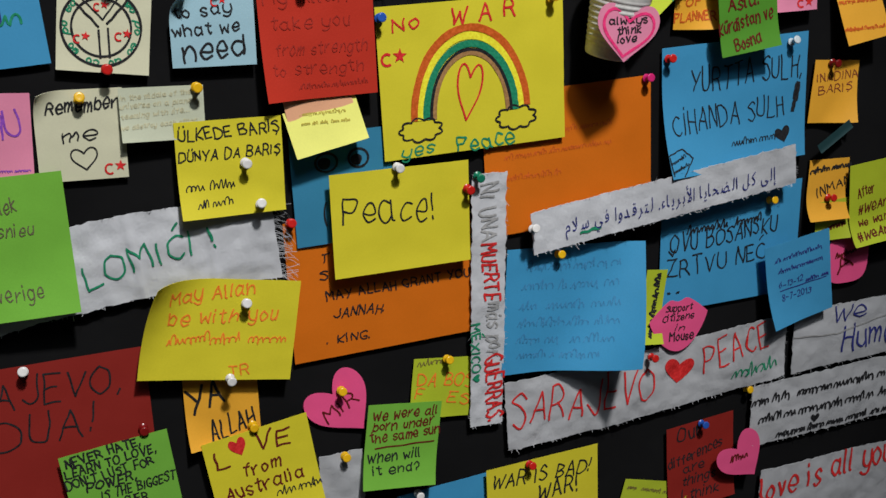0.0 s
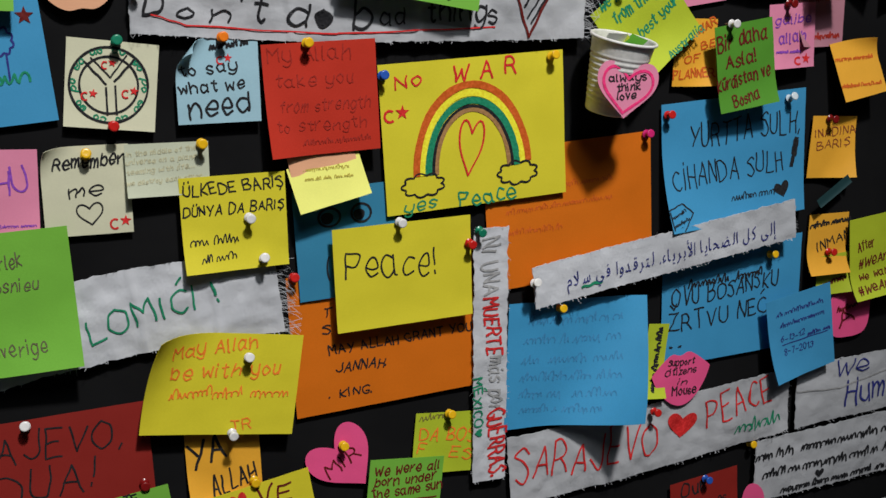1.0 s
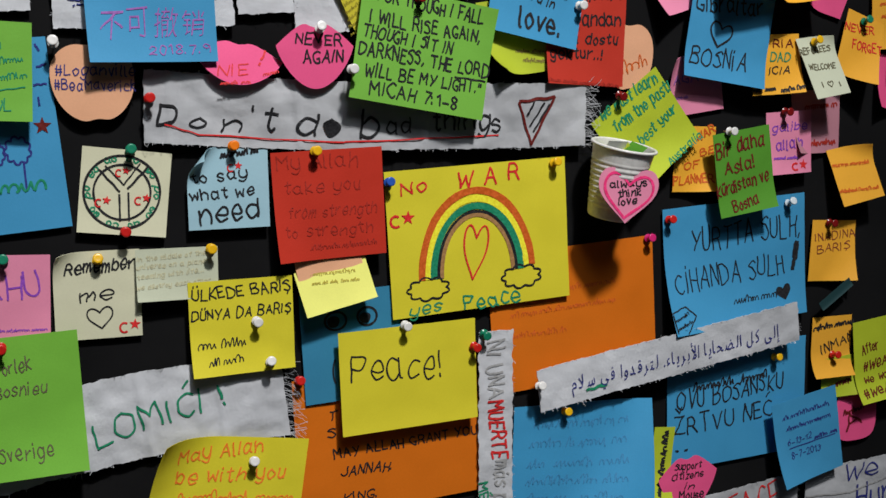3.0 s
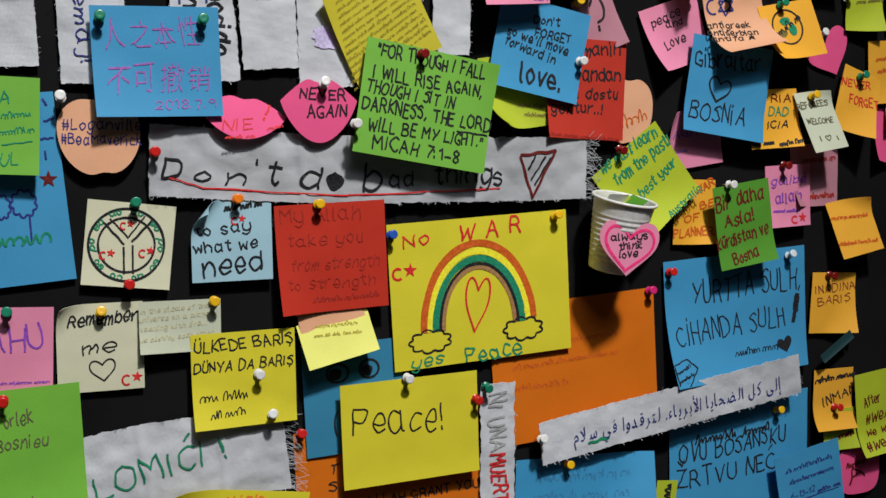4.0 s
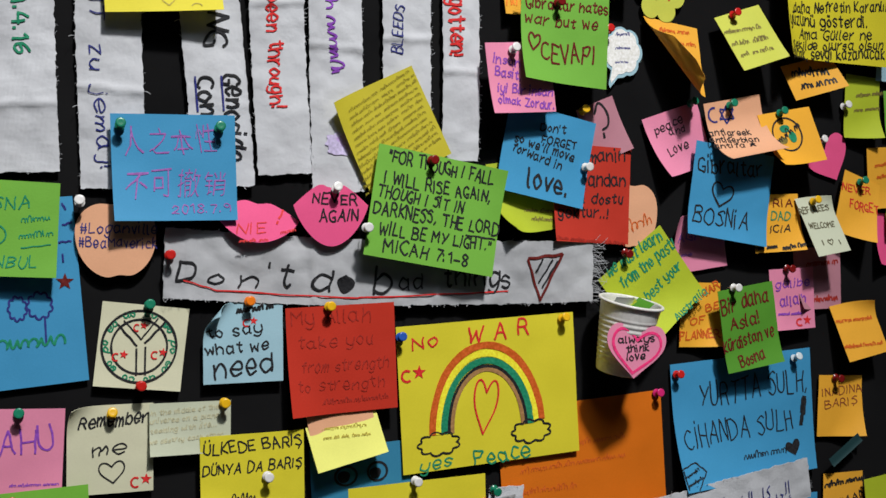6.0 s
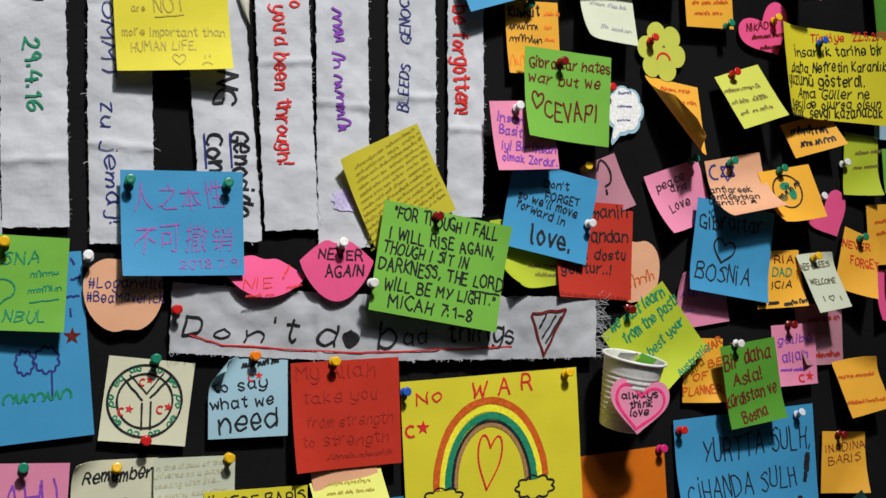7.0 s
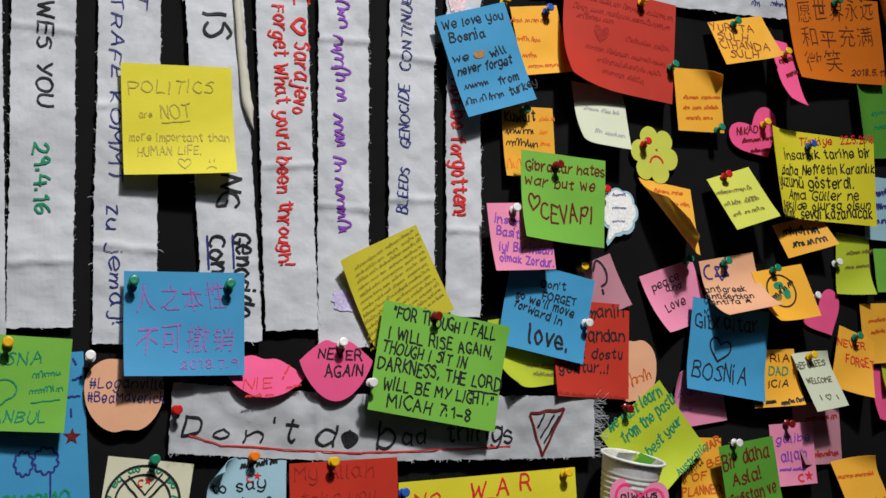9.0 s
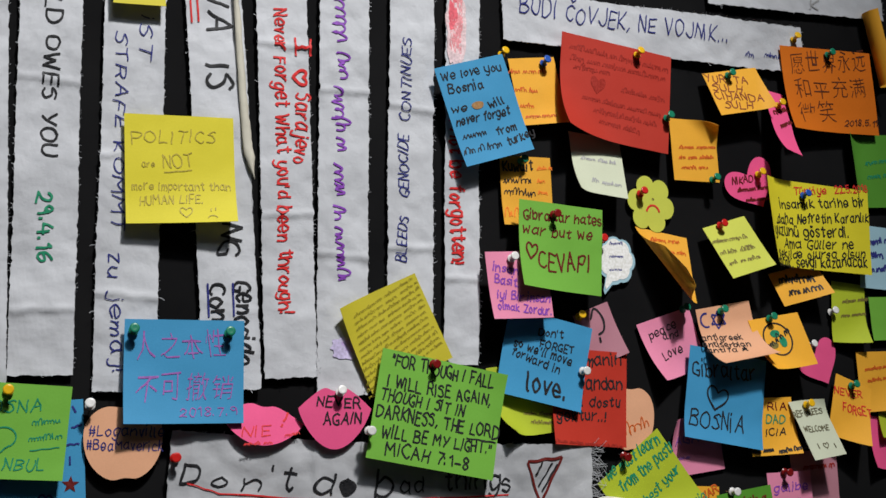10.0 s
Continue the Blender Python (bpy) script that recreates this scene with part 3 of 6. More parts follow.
# ---------------------------------------------------------------- cloth strips and notes
strip(-0.1146, 1.6713, 0.0287, 0.2986, 3.3, "white torn cotton strip hanging on the black board", seed=10)
strip(-0.0763, 1.6861, 0.0407, 0.2831, 1.8, "white torn cotton strip with black and green hand lettering", seed=11, folds=(-98, 60), lines=[
        ("WORLD OWES YOU", -2.6, 156.1, 149.3, 9.8, -90.7, "black", 0),
        ("29.4.16", -5, -19.6, 45.2, 9.6, -89.3, "green_ink", -0.01)])
strip(-0.0218, 1.6859, 0.0416, 0.3023, 1.1, "white torn cotton strip with blue hand lettering", seed=12, folds=(12, -86), lines=[
        ("AH iST", 3.3, 150, 92, 8.2, -89, "navy", 0.02),
        ("STRAFE KOMMT", -13.1, 100, 141, 7.6, -89.5, "navy", 0.02),
        ("zu jemaj!", -12.6, -57.9, 81.4, 8.1, -87.2, "navy", 0.02)])
folded_strip = strip(0.0413, 1.6909, 0.0411, 0.3104, 4.6, "white torn cotton strip with black lettering and folded edge", seed=13, lift=4, rolls=[(0, 0.019, 0.006)], lines=[
        ("IA", -5.1, 128.9, 22.4, 15.6, -94.4, "black", 0),
        ("IS", -7.9, 79.3, 16.8, 17.3, -89.6, "black", 0),
        ("NG", -2.3, -36.8, 22.1, 14.4, -98.6, "black", 0),
        ("Genocide", 4.7, -79, 56.7, 11.2, -90.1, "black", -0.01),
        ("Con", -12.9, -80.9, 24.7, 11.8, -90.5, "black", -0.01)], marks=[
        ("navy", "line", -14.4, -79.3, -14.6, -103.2, 1.4),
        ("navy", "line", 3, -79.8, 2.8, -103.1, 1.4),
        ("red_ink", "line", -17.3, 128, -17.2, 110.9, 1.4),
        ("red_ink", "line", -12.5, 128.3, -12.3, 111.3, 1.4)])


def folded_edge(parent, top, foot, wide, depth):
    """The loose torn edge of a hanging strip, turned over towards the room and running out in a point."""
    bm, rows, n = bmesh.new(), [], 60
    for i in range(n + 1):
        f = i / n
        y = top + (foot - top) * f
        crease = 0.0130 + 0.0030 * f ** 3 + 0.0062 * max(0.0, (f - 0.86) / 0.14) ** 1.5
        width = (wide + 0.0030 * f + 0.0011 * noise.noise((y * 70, 3.1, 0.5)) + 0.0005 * noise.noise((y * 420, 1.1, 0.5))) * min(1.0, (1.0 - f) / 0.10)
        row = []
        for k in range(5):
            g = k / 4
            row.append((crease + width * g, -(depth + 0.0022 * math.sin(math.pi * (0.15 + 0.75 * g)) + 0.0006 * noise.noise((y * 60, g * 2, 4))), y))
        rows.append(row)
    sides = [[[bm.verts.new((x, d + o, y)) for x, d, y in row] for row in rows] for o in (0.0, 0.0006)]
    for side, grid in enumerate(sides):
        for i in range(n):
            for k in range(4):
                q = (grid[i][k], grid[i + 1][k], grid[i + 1][k + 1], grid[i][k + 1])
                bm.faces.new(q if side == 0 else q[::-1])
    for k in (0, 4):
        for i in range(n):
            bm.faces.new((sides[0][i][k], sides[1][i][k], sides[1][i + 1][k], sides[0][i + 1][k]))
    bmesh.ops.recalc_face_normals(bm, faces=bm.faces)
    return part("folded_edge", bm, "cream_cotton", parent, "cream edge of cloth folded over")


folded_edge(folded_strip, 0.155, -0.0055, 0.0038, 0.0100)
strip(0.0874, 1.7002, 0.0384, 0.3089, 3.4, "white torn cotton strip with red hand lettering", seed=14, folds=(-36, 92), lines=[
        ("Sarajevo", 8.8, 56.1, 53, 10.3, -92.8, "red_ink", 0),
        ("Never Forget What you'd been through!", -6.4, 119.2, 227.7, 9.4, -90.2, "red_ink", 0)], marks=[
        ("red_ink", "line", 9.3, 91, 20.7, 91.3, 1.6),
        ("red_ink", "line", 9.2, 98, 9.6, 84, 1.5),
        ("red_ink", "line", 20.9, 98.4, 20.5, 84.6, 1.5),
        ("red_ink", "heart", 11.7, 68.1, 11.3, 10.5, -90, 2.2)])
strip(0.1315, 1.6985, 0.039, 0.329, 0.8, "white torn cotton strip with purple script and purple stain", seed=15, folds=(64, -62), marks=[
        ("violet", "zigzag", -4.3, 140.9, -2.3, 105, 5.4, 3, 1.5),
        ("violet", "zigzag", -3.1, 93.6, -1.2, 78.2, 3.8, 1, 1.5),
        ("violet", "zigzag", -4.7, 66.7, -1.8, 18.7, 4.5, 5, 1.5),
        ("violet", "zigzag", -4.3, 7.6, -2.4, -16, 4.4, 3, 1.5),
        ("violet", "zigzag", -5, -24.8, -0.3, -81.8, 3.7, 7, 1.5),
        ("light_lilac", "stain", 4, -130, 13, 8),
        ("lilac", "stain", 9, -128, 9, 6)])
strip(0.185, 1.7155, 0.0369, 0.3136, 0.1, "white torn cotton strip with dark blue capitals", seed=16, folds=(-70, 40), lines=[
        ("BLEEDS", -3.4, -80.8, 34, 7.7, 89, "navy", 0.02),
        ("GENOCIDE", -2, -30.9, 49, 7.9, 89.4, "navy", 0.02),
        ("CONTINUES", -1.2, 29.9, 65, 8, 89.7, "navy", 0.02)])
strip(0.2278, 1.7189, 0.0291, 0.3215, -0.1, "white torn cotton strip with red lettering and red patch", seed=17, folds=(-95,), lines=[
        ("will not be forgotten!", -11.5, 45.7, 129.5, 11.5, -88.8, "red_ink", -0.01)], marks=[
        ("pale_wash", "stain", -5.5, 106, 8.5, 34),
        ("wash_red", "stain", -6.5, 112, 6.6, 27),
        ("deep_wash", "stain", -9, 120, 4, 15)])
strip(0.1748, 1.4808, 0.3248, 0.0474, -1.8, "creased white cotton strip lettered in black, red underline", seed=18, folds=(-146, -60, 34), sag=4, fringe=('right',), rolls=[(176, 0.158, 0.012)], lift=5, ripple=0.002, colour="dimmed_cotton", lines=[
        ("D", -154, -11.5, 11.3, 14.5, 0.8, "black", 0),
        ("o", -132.7, -13.3, 14.6, 10, 0.8, "black", 0.01),
        ("n", -111.8, -13.4, 11.8, 10.9, 0.8, "black", 0.01),
        ("'t", -92.2, -10, 15.3, 15.8, 0.8, "black", 0.01),
        ("do", -61.3, -12.7, 29.2, 16.1, -0.8, "black", 0.01),
        ("b", -15.1, -13.4, 12.1, 18.8, 0.7, "black", 0.01),
        ("ad", 4, -12.3, 17.6, 10.7, 2.1, "black", 0.01),
        ("thing", 38.6, -10.6, 43.3, 13.5, 0.8, "black", 0.01),
        ("s", 84.7, -12.1, 6.6, 11.1, 0.7, "black", 0.01)], marks=[
        ("black", "blot", -36.1, -8.4, 5.5, 4.4),
        ("red_ink", "line", -148.7, -10.8, -127.1, -16.3, 1.0),
        ("red_ink", "line", -127.1, -16.3, -26.8, -18, 1.0),
        ("red_ink", "line", -26.8, -18, 89.5, -14.2, 1.0),
        ("dark_red", "line", 105.9, 10.2, 135.1, 13.5, 1.9),
        ("dark_red", "line", 135.1, 13.5, 117.5, -21.6, 2),
        ("dark_red", "line", 117.5, -21.6, 105.9, 10.2, 1.9),
        ("black", "line", 113, -0.1, 118.5, 9.6, 1.5),
        ("black", "line", 116.1, -7.8, 127.3, 9.8, 1.5),
        ("black", "line", 119.2, -12.1, 131.3, 8.1, 1.5)])
strip(0.4154, 1.8493, 0.3044, 0.0443, 1.9, "white cotton strip with blue hand lettering", seed=19, lift=3, lines=[
        ("BUDI ČOVJEK, NE VOJNIK...", -137.3, 2.2, 206, 14, -1, "navy", 0.03)], marks=[
        ("navy", "bar", 87.6, -10, 8.7, 3.5, -1.3),
        ("navy", "bar", 107.6, -9, 24, 3.6, -2)])
strip(0.5653, 1.9101, 0.2021, 0.0391, 3.7, "white cotton strip with torn edge and dark lettering", seed=20, lift=3, lines=[
        ("K", 12.5, -14.5, 10.6, 8.7, -1.1, "grey", 0)])
strip(-0.0100, 1.2705, 0.2220, 0.0600, 5.5, "grey-white cotton strip with dark green lettering and frayed end", seed=21, sag=-5, folds=(66, 14), fringe=('right',), lift=4, ripple=0.002, colour="cotton", lines=[
        ("LOMIĆI !", -18.5, -16, 90, 16, 9.1, "green_ink", 0.02)])
strip(0.2647, 1.2078, 0.0283, 0.2094, 0.2, "narrow white cotton strip lettered in grey, red and green", seed=22, lift=5, lines=[
        ("NI UNA", -8.1, 95.9, 43.2, 12.7, -88.3, "grey", 0),
        ("MUERTE", -5.9, 49.5, 45.7, 11.5, -85.9, "red_ink", -0.01),
        ("más por", -0.7, 1.3, 44.6, 11.4, -88.8, "grey", 0),
        ("GUERRAS.", -2.2, -44.8, 57.3, 13.5, -86.5, "red_ink", -0.01),
        ("MÉXICO", -14, -15.5, 39.9, 6.9, -89.7, "green_ink", -0.01)], marks=[
        ("green_ink", "solid_heart", -9.9, -61, 6.5, 6.4, -90, 1)])
strip(0.419, 1.2804, 0.2473, 0.034, 7.8, "white cotton strip with dark blue script and green underline", seed=23, lift=15, lines=[
        ("ﻡﻼﺳ ﻲﻓ ﺍﻭﺪﻗﺮﺘﻟ .ﺀﺎﻳﺮﺑﻷﺍ ﺎﻳﺎﺤﻀﻟﺍ ﻞﻛ ﻰﻟﺇ", -95.5, -5.9, 198, 11, -0.8, "navy", 0, 0.6)], marks=[
        ("green_ink", "line", -83.8, -8.9, -64.6, -9, 2.3)])
strip(0.4207, 1.1164, 0.2765, 0.0615, 4.6, "white cotton strip with red capitals and red heart", seed=24, folds=(-8, 96), sag=2.5, lift=4, ripple=0.002, colour="dimmed_cotton", lines=[
        ("SARAJEVO", -133.6, -10.7, 132.9, 29.1, -2.6, "red_ink", 0.03),
        ("PEACE", 53.6, -6.2, 66.8, 26, 9.3, "red_ink", 0.03)], marks=[
        ("red_ink", "solid_heart", 26.7, 3.3, 29.7, 22.8, -12, 1.2),
        ("green_ink", "bar", 81.1, -14.3, 42.8, 9.2, -0.9)])
strip(0.6497, 1.1279, 0.1613, 0.0589, 2, "white cotton strip with dark blue lettering", seed=25, lift=3, colour="dimmed_cotton", lines=[
        ("We", -34.4, 11.7, 36, 16.4, 2.9, "navy", 0.02),
        ("Human", -21.2, -19.2, 77.8, 23.7, 2.6, "navy", 0.02)], marks=[
        ("grey", "line", -80.7, 7, -30, 0.7, 1.3),
        ("grey", "line", -30, 0.7, 27.6, 9.9, 1.4)])
strip(0.6356, 1.0619, 0.2137, 0.0615, 1.3, "white cotton strip crowded with black lettering", seed=26, lift=3, colour="dimmed_cotton", marks=[
        ("black", "zigzag", -106.2, 14.4, -89.3, 14.3, 3.1, 3, 1.7),
        ("black", "zigzag", -83.4, 14.2, -59.9, 14, 3.1, 4, 1.7),
        ("black", "zigzag", -53.8, 14, -18.2, 13.7, 3.1, 6, 1.8),
        ("black", "zigzag", -12, 13.6, 5.4, 13.5, 3.2, 3, 1.8),
        ("black", "zigzag", 11.7, 13.4, 34.5, 13.3, 3.2, 4, 1.8),
        ("black", "zigzag", 41, 13.2, 51.9, 13.1, 3.2, 2, 1.9),
        ("black", "zigzag", -97.1, -4.7, -73.3, -5, 3.1, 4, 1.7),
        ("black", "zigzag", -67.3, -5, -33.4, -5.5, 3.1, 6, 1.7),
        ("black", "zigzag", -27.2, -5.5, -2.1, -5.9, 3.2, 4, 1.8),
        ("black", "zigzag", 4.2, -5.9, 37.7, -6.4, 3.2, 6, 1.8),
        ("black", "zigzag", 44.2, -6.5, 54.7, -6.6, 3.3, 2, 1.9),
        ("black", "zigzag", -74.9, -24.6, -43.1, -24.8, 2.6, 7, 1.7),
        ("black", "zigzag", -38.1, -24.8, -21.7, -24.9, 2.6, 4, 1.8),
        ("black", "zigzag", -16.6, -24.9, 1, -25, 2.6, 4, 1.8),
        ("black", "zigzag", 6.2, -25, 31.3, -25.2, 2.7, 5, 1.9),
        ("black", "zigzag", 36.6, -25.2, 57.3, -25.3, 2.7, 4, 1.9),
        ("black", "solid_heart", -31.3, -16.3, 9.7, 8.5, 0, 1.4)])
strip(0.654, 0.9633, 0.212, 0.0752, -0.4, "white cotton strip with red hand lettering", seed=27, lift=4, colour="dimmed_cotton", lines=[
        ("love is all you need", -102.6, 4.1, 218.3, 23.3, 4.7, "red_ink", 0)])
strip(0.1428, 1.0713, 0.0346, 0.0624, 1.4, "crumpled scrap of white cotton cloth", seed=28, lift=3, ripple=0.002, colour="dimmed_cotton")
note("blue", -0.069, 1.4671, 0.0585, 0.1208, 4.5, "large blue sheet with drawn trees, waves and red star", lift=1.5, marks=[
        ("navy", "cloud", 3.4, -8.6, 15.4, 17.3, 1.3),
        ("navy", "line", 5.9, -15.4, 5.2, -33.5, 1.3),
        ("navy", "cloud", -10.1, -9.2, 11.2, 15.7, 1.3),
        ("green_ink", "zigzag", -24, -31.1, 21, -31.9, 3.9, 5, 1.5),
        ("dark_red", "star", 19.9, 5.3, 5.8),
        ("navy", "line", 22.4, 56.1, 24.6, 51.6, 1.2),
        ("navy", "line", 21.4, 41.8, 27.8, 43.8, 1.2),
        ("navy", "line", 18.1, 31.2, 26.3, 31.2, 1.2),
        ("navy", "line", 20, 23.8, 20, 18, 1.2)])
note("orange", 0.1804, 1.2373, 0.1439, 0.108, 2.2, "orange sheet of paper with black hand lettering", lift=1.5, lines=[
        ("MAY ALLAH GRANT YOU", -44.3, -9.1, 113.9, 7.1, 0.3, "black", 0),
        ("JANNAH.", -40.2, -23.1, 39.7, 6.8, -2.7, "black", 0),
        (". KING.", -46.9, -42.1, 34.4, 6.4, -3.5, "black", 0),
        ("T", -47, 21.1, 5.9, 6, -1, "black", 0),
        ("S", -48, 8.3, 6, 6.1, -1.3, "black", 0)])
note("orange", 0.335, 1.3185, 0.1455, 0.1092, 3.3, "large orange sheet with faint handwriting", lift=1, marks=[
        ("rust", "zigzag", -57.5, 21.2, -45.5, 21.3, 1.7, 4, 0.7),
        ("rust", "zigzag", -42, 21.3, -21, 21.4, 1.8, 7, 0.7),
        ("rust", "zigzag", -17.5, 21.4, 5.1, 21.6, 1.8, 7, 0.7),
        ("rust", "zigzag", 8.7, 21.6, 23.5, 21.7, 1.8, 4, 0.8),
        ("rust", "zigzag", 27.1, 21.7, 39.2, 21.7, 1.8, 4, 0.8),
        ("rust", "zigzag", -56, 5.9, -34.8, 6.1, 1.8, 7, 0.7),
        ("rust", "zigzag", -31.3, 6.1, -11.1, 6.2, 1.8, 6, 0.7),
        ("rust", "zigzag", -7.6, 6.2, 12.2, 6.4, 1.8, 6, 0.8),
        ("rust", "zigzag", 15.8, 6.4, 36.1, 6.5, 1.8, 6, 0.8),
        ("rust", "zigzag", -54.5, -10.4, -43.7, -10.7, 1.8, 3, 0.7),
        ("rust", "zigzag", -40.2, -10.8, -17.6, -11.3, 1.8, 7, 0.7),
        ("rust", "zigzag", -14.1, -11.4, -8, -11.5, 1.8, 2, 0.8)])
note("teal", 0.1518, 1.3116, 0.0747, 0.0805, 2.2, "blue note with two drawn eyes", lift=2.5, marks=[
        ("black", "arc", -11.5, 19.2, 8, 6.6, 0, 360, 1.7),
        ("black", "blot", -13.2, 18.6, 4.6, 4.5),
        ("black", "arc", 12.3, 19.9, 7.3, 6.7, 0, 360, 1.7),
        ("black", "blot", 10.6, 18.9, 4.3, 4.2),
        ("black", "arc", -9.8, -18.8, 6, 12.6, 130, 220, 1.3)])
note("crimson", -0.0502, 1.1523, 0.1128, 0.1159, 1.4, "dark red sheet of paper with black capitals", lift=1.5, lines=[
        ("AJEVO,", -43.7, 28.9, 81.3, 19.1, -0.5, "black", 0.035),
        ("DUA!", -46.8, 0.1, 63.9, 20.3, 1.9, "black", 0.035)])
note("blue", 0.4943, 1.227, 0.1417, 0.1018, 1.1, "blue sheet with black capitals", lift=1, lines=[
        ("OVU BOSANSKU", -60.6, 0.9, 107.1, 15.2, 3.2, "black", 0.025),
        ("ŽRTVU NEĆ", -63, -20.6, 99.3, 15.3, 1.9, "black", 0.025)], marks=[
        ("black", "zigzag", -45.3, 18, -3.6, 19.3, 2.9, 8, 1.4),
        ("black", "zigzag", 2.5, 19.5, 27.9, 20.3, 3, 4, 1.5),
        ("black", "line", -62.5, -34.3, -59.7, -34.3, 1.7),
        ("black", "line", -53.5, -34.7, -50.6, -34.7, 1.7)])
note("yellow", 0.2523, 1.3855, 0.1455, 0.1085, 2.7, "yellow sheet with a drawn rainbow, clouds and heart", lift=4, lines=[
        ("No", -60.8, 36.7, 19.1, 9, 2.2, "red_ink", 0),
        ("W A R", -16.8, 38.5, 50.5, 12.6, 1.7, "red_ink", 0),
        ("yes", -59.6, -52.9, 24.2, 8.2, 2.5, "green_ink", 0),
        ("Peace", -15.6, -54.1, 45.5, 10.6, 1.3, "green_ink", 0)], marks=[
        ("red_ink", "arc", -66.1, 17.6, 3.9, 4, 50, 310, 1.8),
        ("red_ink", "star", -56.6, 19.7, 5.5),
        ("rust", "arc", -3.6, -27.9, 44.8, 63, 2, 180, 5.5),
        ("bright_yellow", "arc", -3.6, -27.9, 40.1, 57, 2, 180, 4.6),
        ("green_ink", "arc", -3.6, -27.9, 35.5, 51.4, 0, 180, 5.1),
        ("black", "arc", -3.6, -27.9, 31.8, 47.1, 0, 180, 2.5),
        ("tan", "arc", -3.6, -27.9, 29.1, 44.6, 0, 180, 3),
        ("red_ink", "heart", -5.2, -11.5, 19.5, 41, -9, 1.4),
        ("black", "cloud", -43.8, -34.6, 33, 16.9, 1.4),
        ("black", "cloud", 32.2, -33.9, 32.5, 17.5, 1.5)])
note("blue", 0.4855, 1.3494, 0.1408, 0.104, 3.3, "large blue sheet with black capitals", lift=3, rolls=[(-110, -0.0035, 0.182)], lines=[
        ("YURTTA SULH,", -43.6, 13.6, 108.9, 18.3, 1.5, "black", 0.03),
        ("CİHANDA SULH", -60.8, -18.5, 109.1, 16.8, 2.1, "black", 0.03),
        ], marks=[
        ("black", "line", 62, 10, 59.5, -3, 5.6),
        ("black", "line", 59.5, -3, 57, -13, 3.4),
        ("black", "bar", -6, -32.3, 46.1, 4.5, 0.4),
        ("black", "solid_heart", 47.2, -31.6, 15, 13.2, 12, 1.2),
        ("black", "line", -70.7, -33.2, -56.8, -28.8, 1.1),
        ("black", "line", -56.8, -28.8, -47, -37.7, 1.1),
        ("black", "line", -47, -37.7, -58.8, -51.5, 1.1),
        ("black", "line", -69.8, -34.2, -68.8, -49.8, 1.1),
        ("black", "bar", -69.9, -40, 15.4, 2.1, 17.4),
        ("black", "bar", -69.3, -46.9, 18.1, 2.1, 15.9)])
note("blue", 0.3395, 1.1945, 0.1215, 0.1045, -2.4, "blue sheet curling away from the board at its side", lift=6, rolls=[(-32, -0.004, 0.055)], marks=[
        ("faint_blue", "zigzag", -42.6, 37.2, -7.4, 35.4, 3.1, 6, 1),
        ("faint_blue", "zigzag", -1.3, 35.1, 27.7, 35.1, 3.1, 6, 1),
        ("faint_blue", "zigzag", 32.9, 35.5, 43.8, 36.1, 3.1, 2, 0.9),
        ("faint_blue", "zigzag", -46.5, 21.3, -20.1, 19.7, 3.1, 5, 1),
        ("faint_blue", "zigzag", -14, 19.4, 21.7, 18.5, 3.2, 7, 1),
        ("faint_blue", "zigzag", 27, 18.8, 36, 19.3, 3.1, 2, 0.9),
        ("faint_blue", "zigzag", -48, 5, -29.2, 3.7, 2.8, 4, 1),
        ("faint_blue", "zigzag", -23.7, 3.4, 11.2, 1.5, 2.9, 7, 1),
        ("faint_blue", "zigzag", 16.2, 1.6, 37.1, 2.7, 2.9, 5, 0.9),
        ("faint_blue", "zigzag", -48.6, -9.2, -10.5, -11.9, 2.8, 8, 1),
        ("faint_blue", "zigzag", -4.9, -12.3, 13.8, -12.9, 2.9, 4, 1),
        ("faint_blue", "zigzag", 18.6, -12.7, 35.9, -11.8, 2.9, 4, 0.9),
        ("faint_blue", "zigzag", -48.7, -23.5, -28.5, -25, 2.9, 4, 1),
        ("faint_blue", "zigzag", -23, -25.5, -7.4, -26.7, 2.9, 3, 1),
        ("faint_blue", "zigzag", -1.8, -27.1, 32.1, -26.5, 2.9, 7, 1),
        ("faint_blue", "zigzag", -47.8, -36.6, -15.2, -38.7, 2.6, 7, 1),
        ("faint_blue", "zigzag", -10.2, -39, 8.8, -39.6, 2.6, 4, 1.1),
        ("faint_blue", "zigzag", 13.2, -39.4, 21.9, -38.8, 2.6, 2, 0.9)])
note("red", 0.1345, 1.4162, 0.0792, 0.076, 1.8, "red note with faint dark handwriting", lift=12, rolls=[(-150, 0.02, 0.08)], lines=[
        ("My Allah", -35.7, 26, 56.9, 9.2, -0.3, "maroon", 0.03),
        ("take you", -31.7, 9.7, 53.8, 7.8, -0.1, "maroon", 0.03),
        ("from strength", -29.9, -7.5, 63.4, 7.5, -0.5, "maroon", 0.03),
        ("to strength", -33.6, -20.9, 63.8, 6.9, -0.5, "maroon", 0.03)], marks=[
        ("maroon", "bar", -15.8, -29.7, 48.2, 2.8, 0.3)])
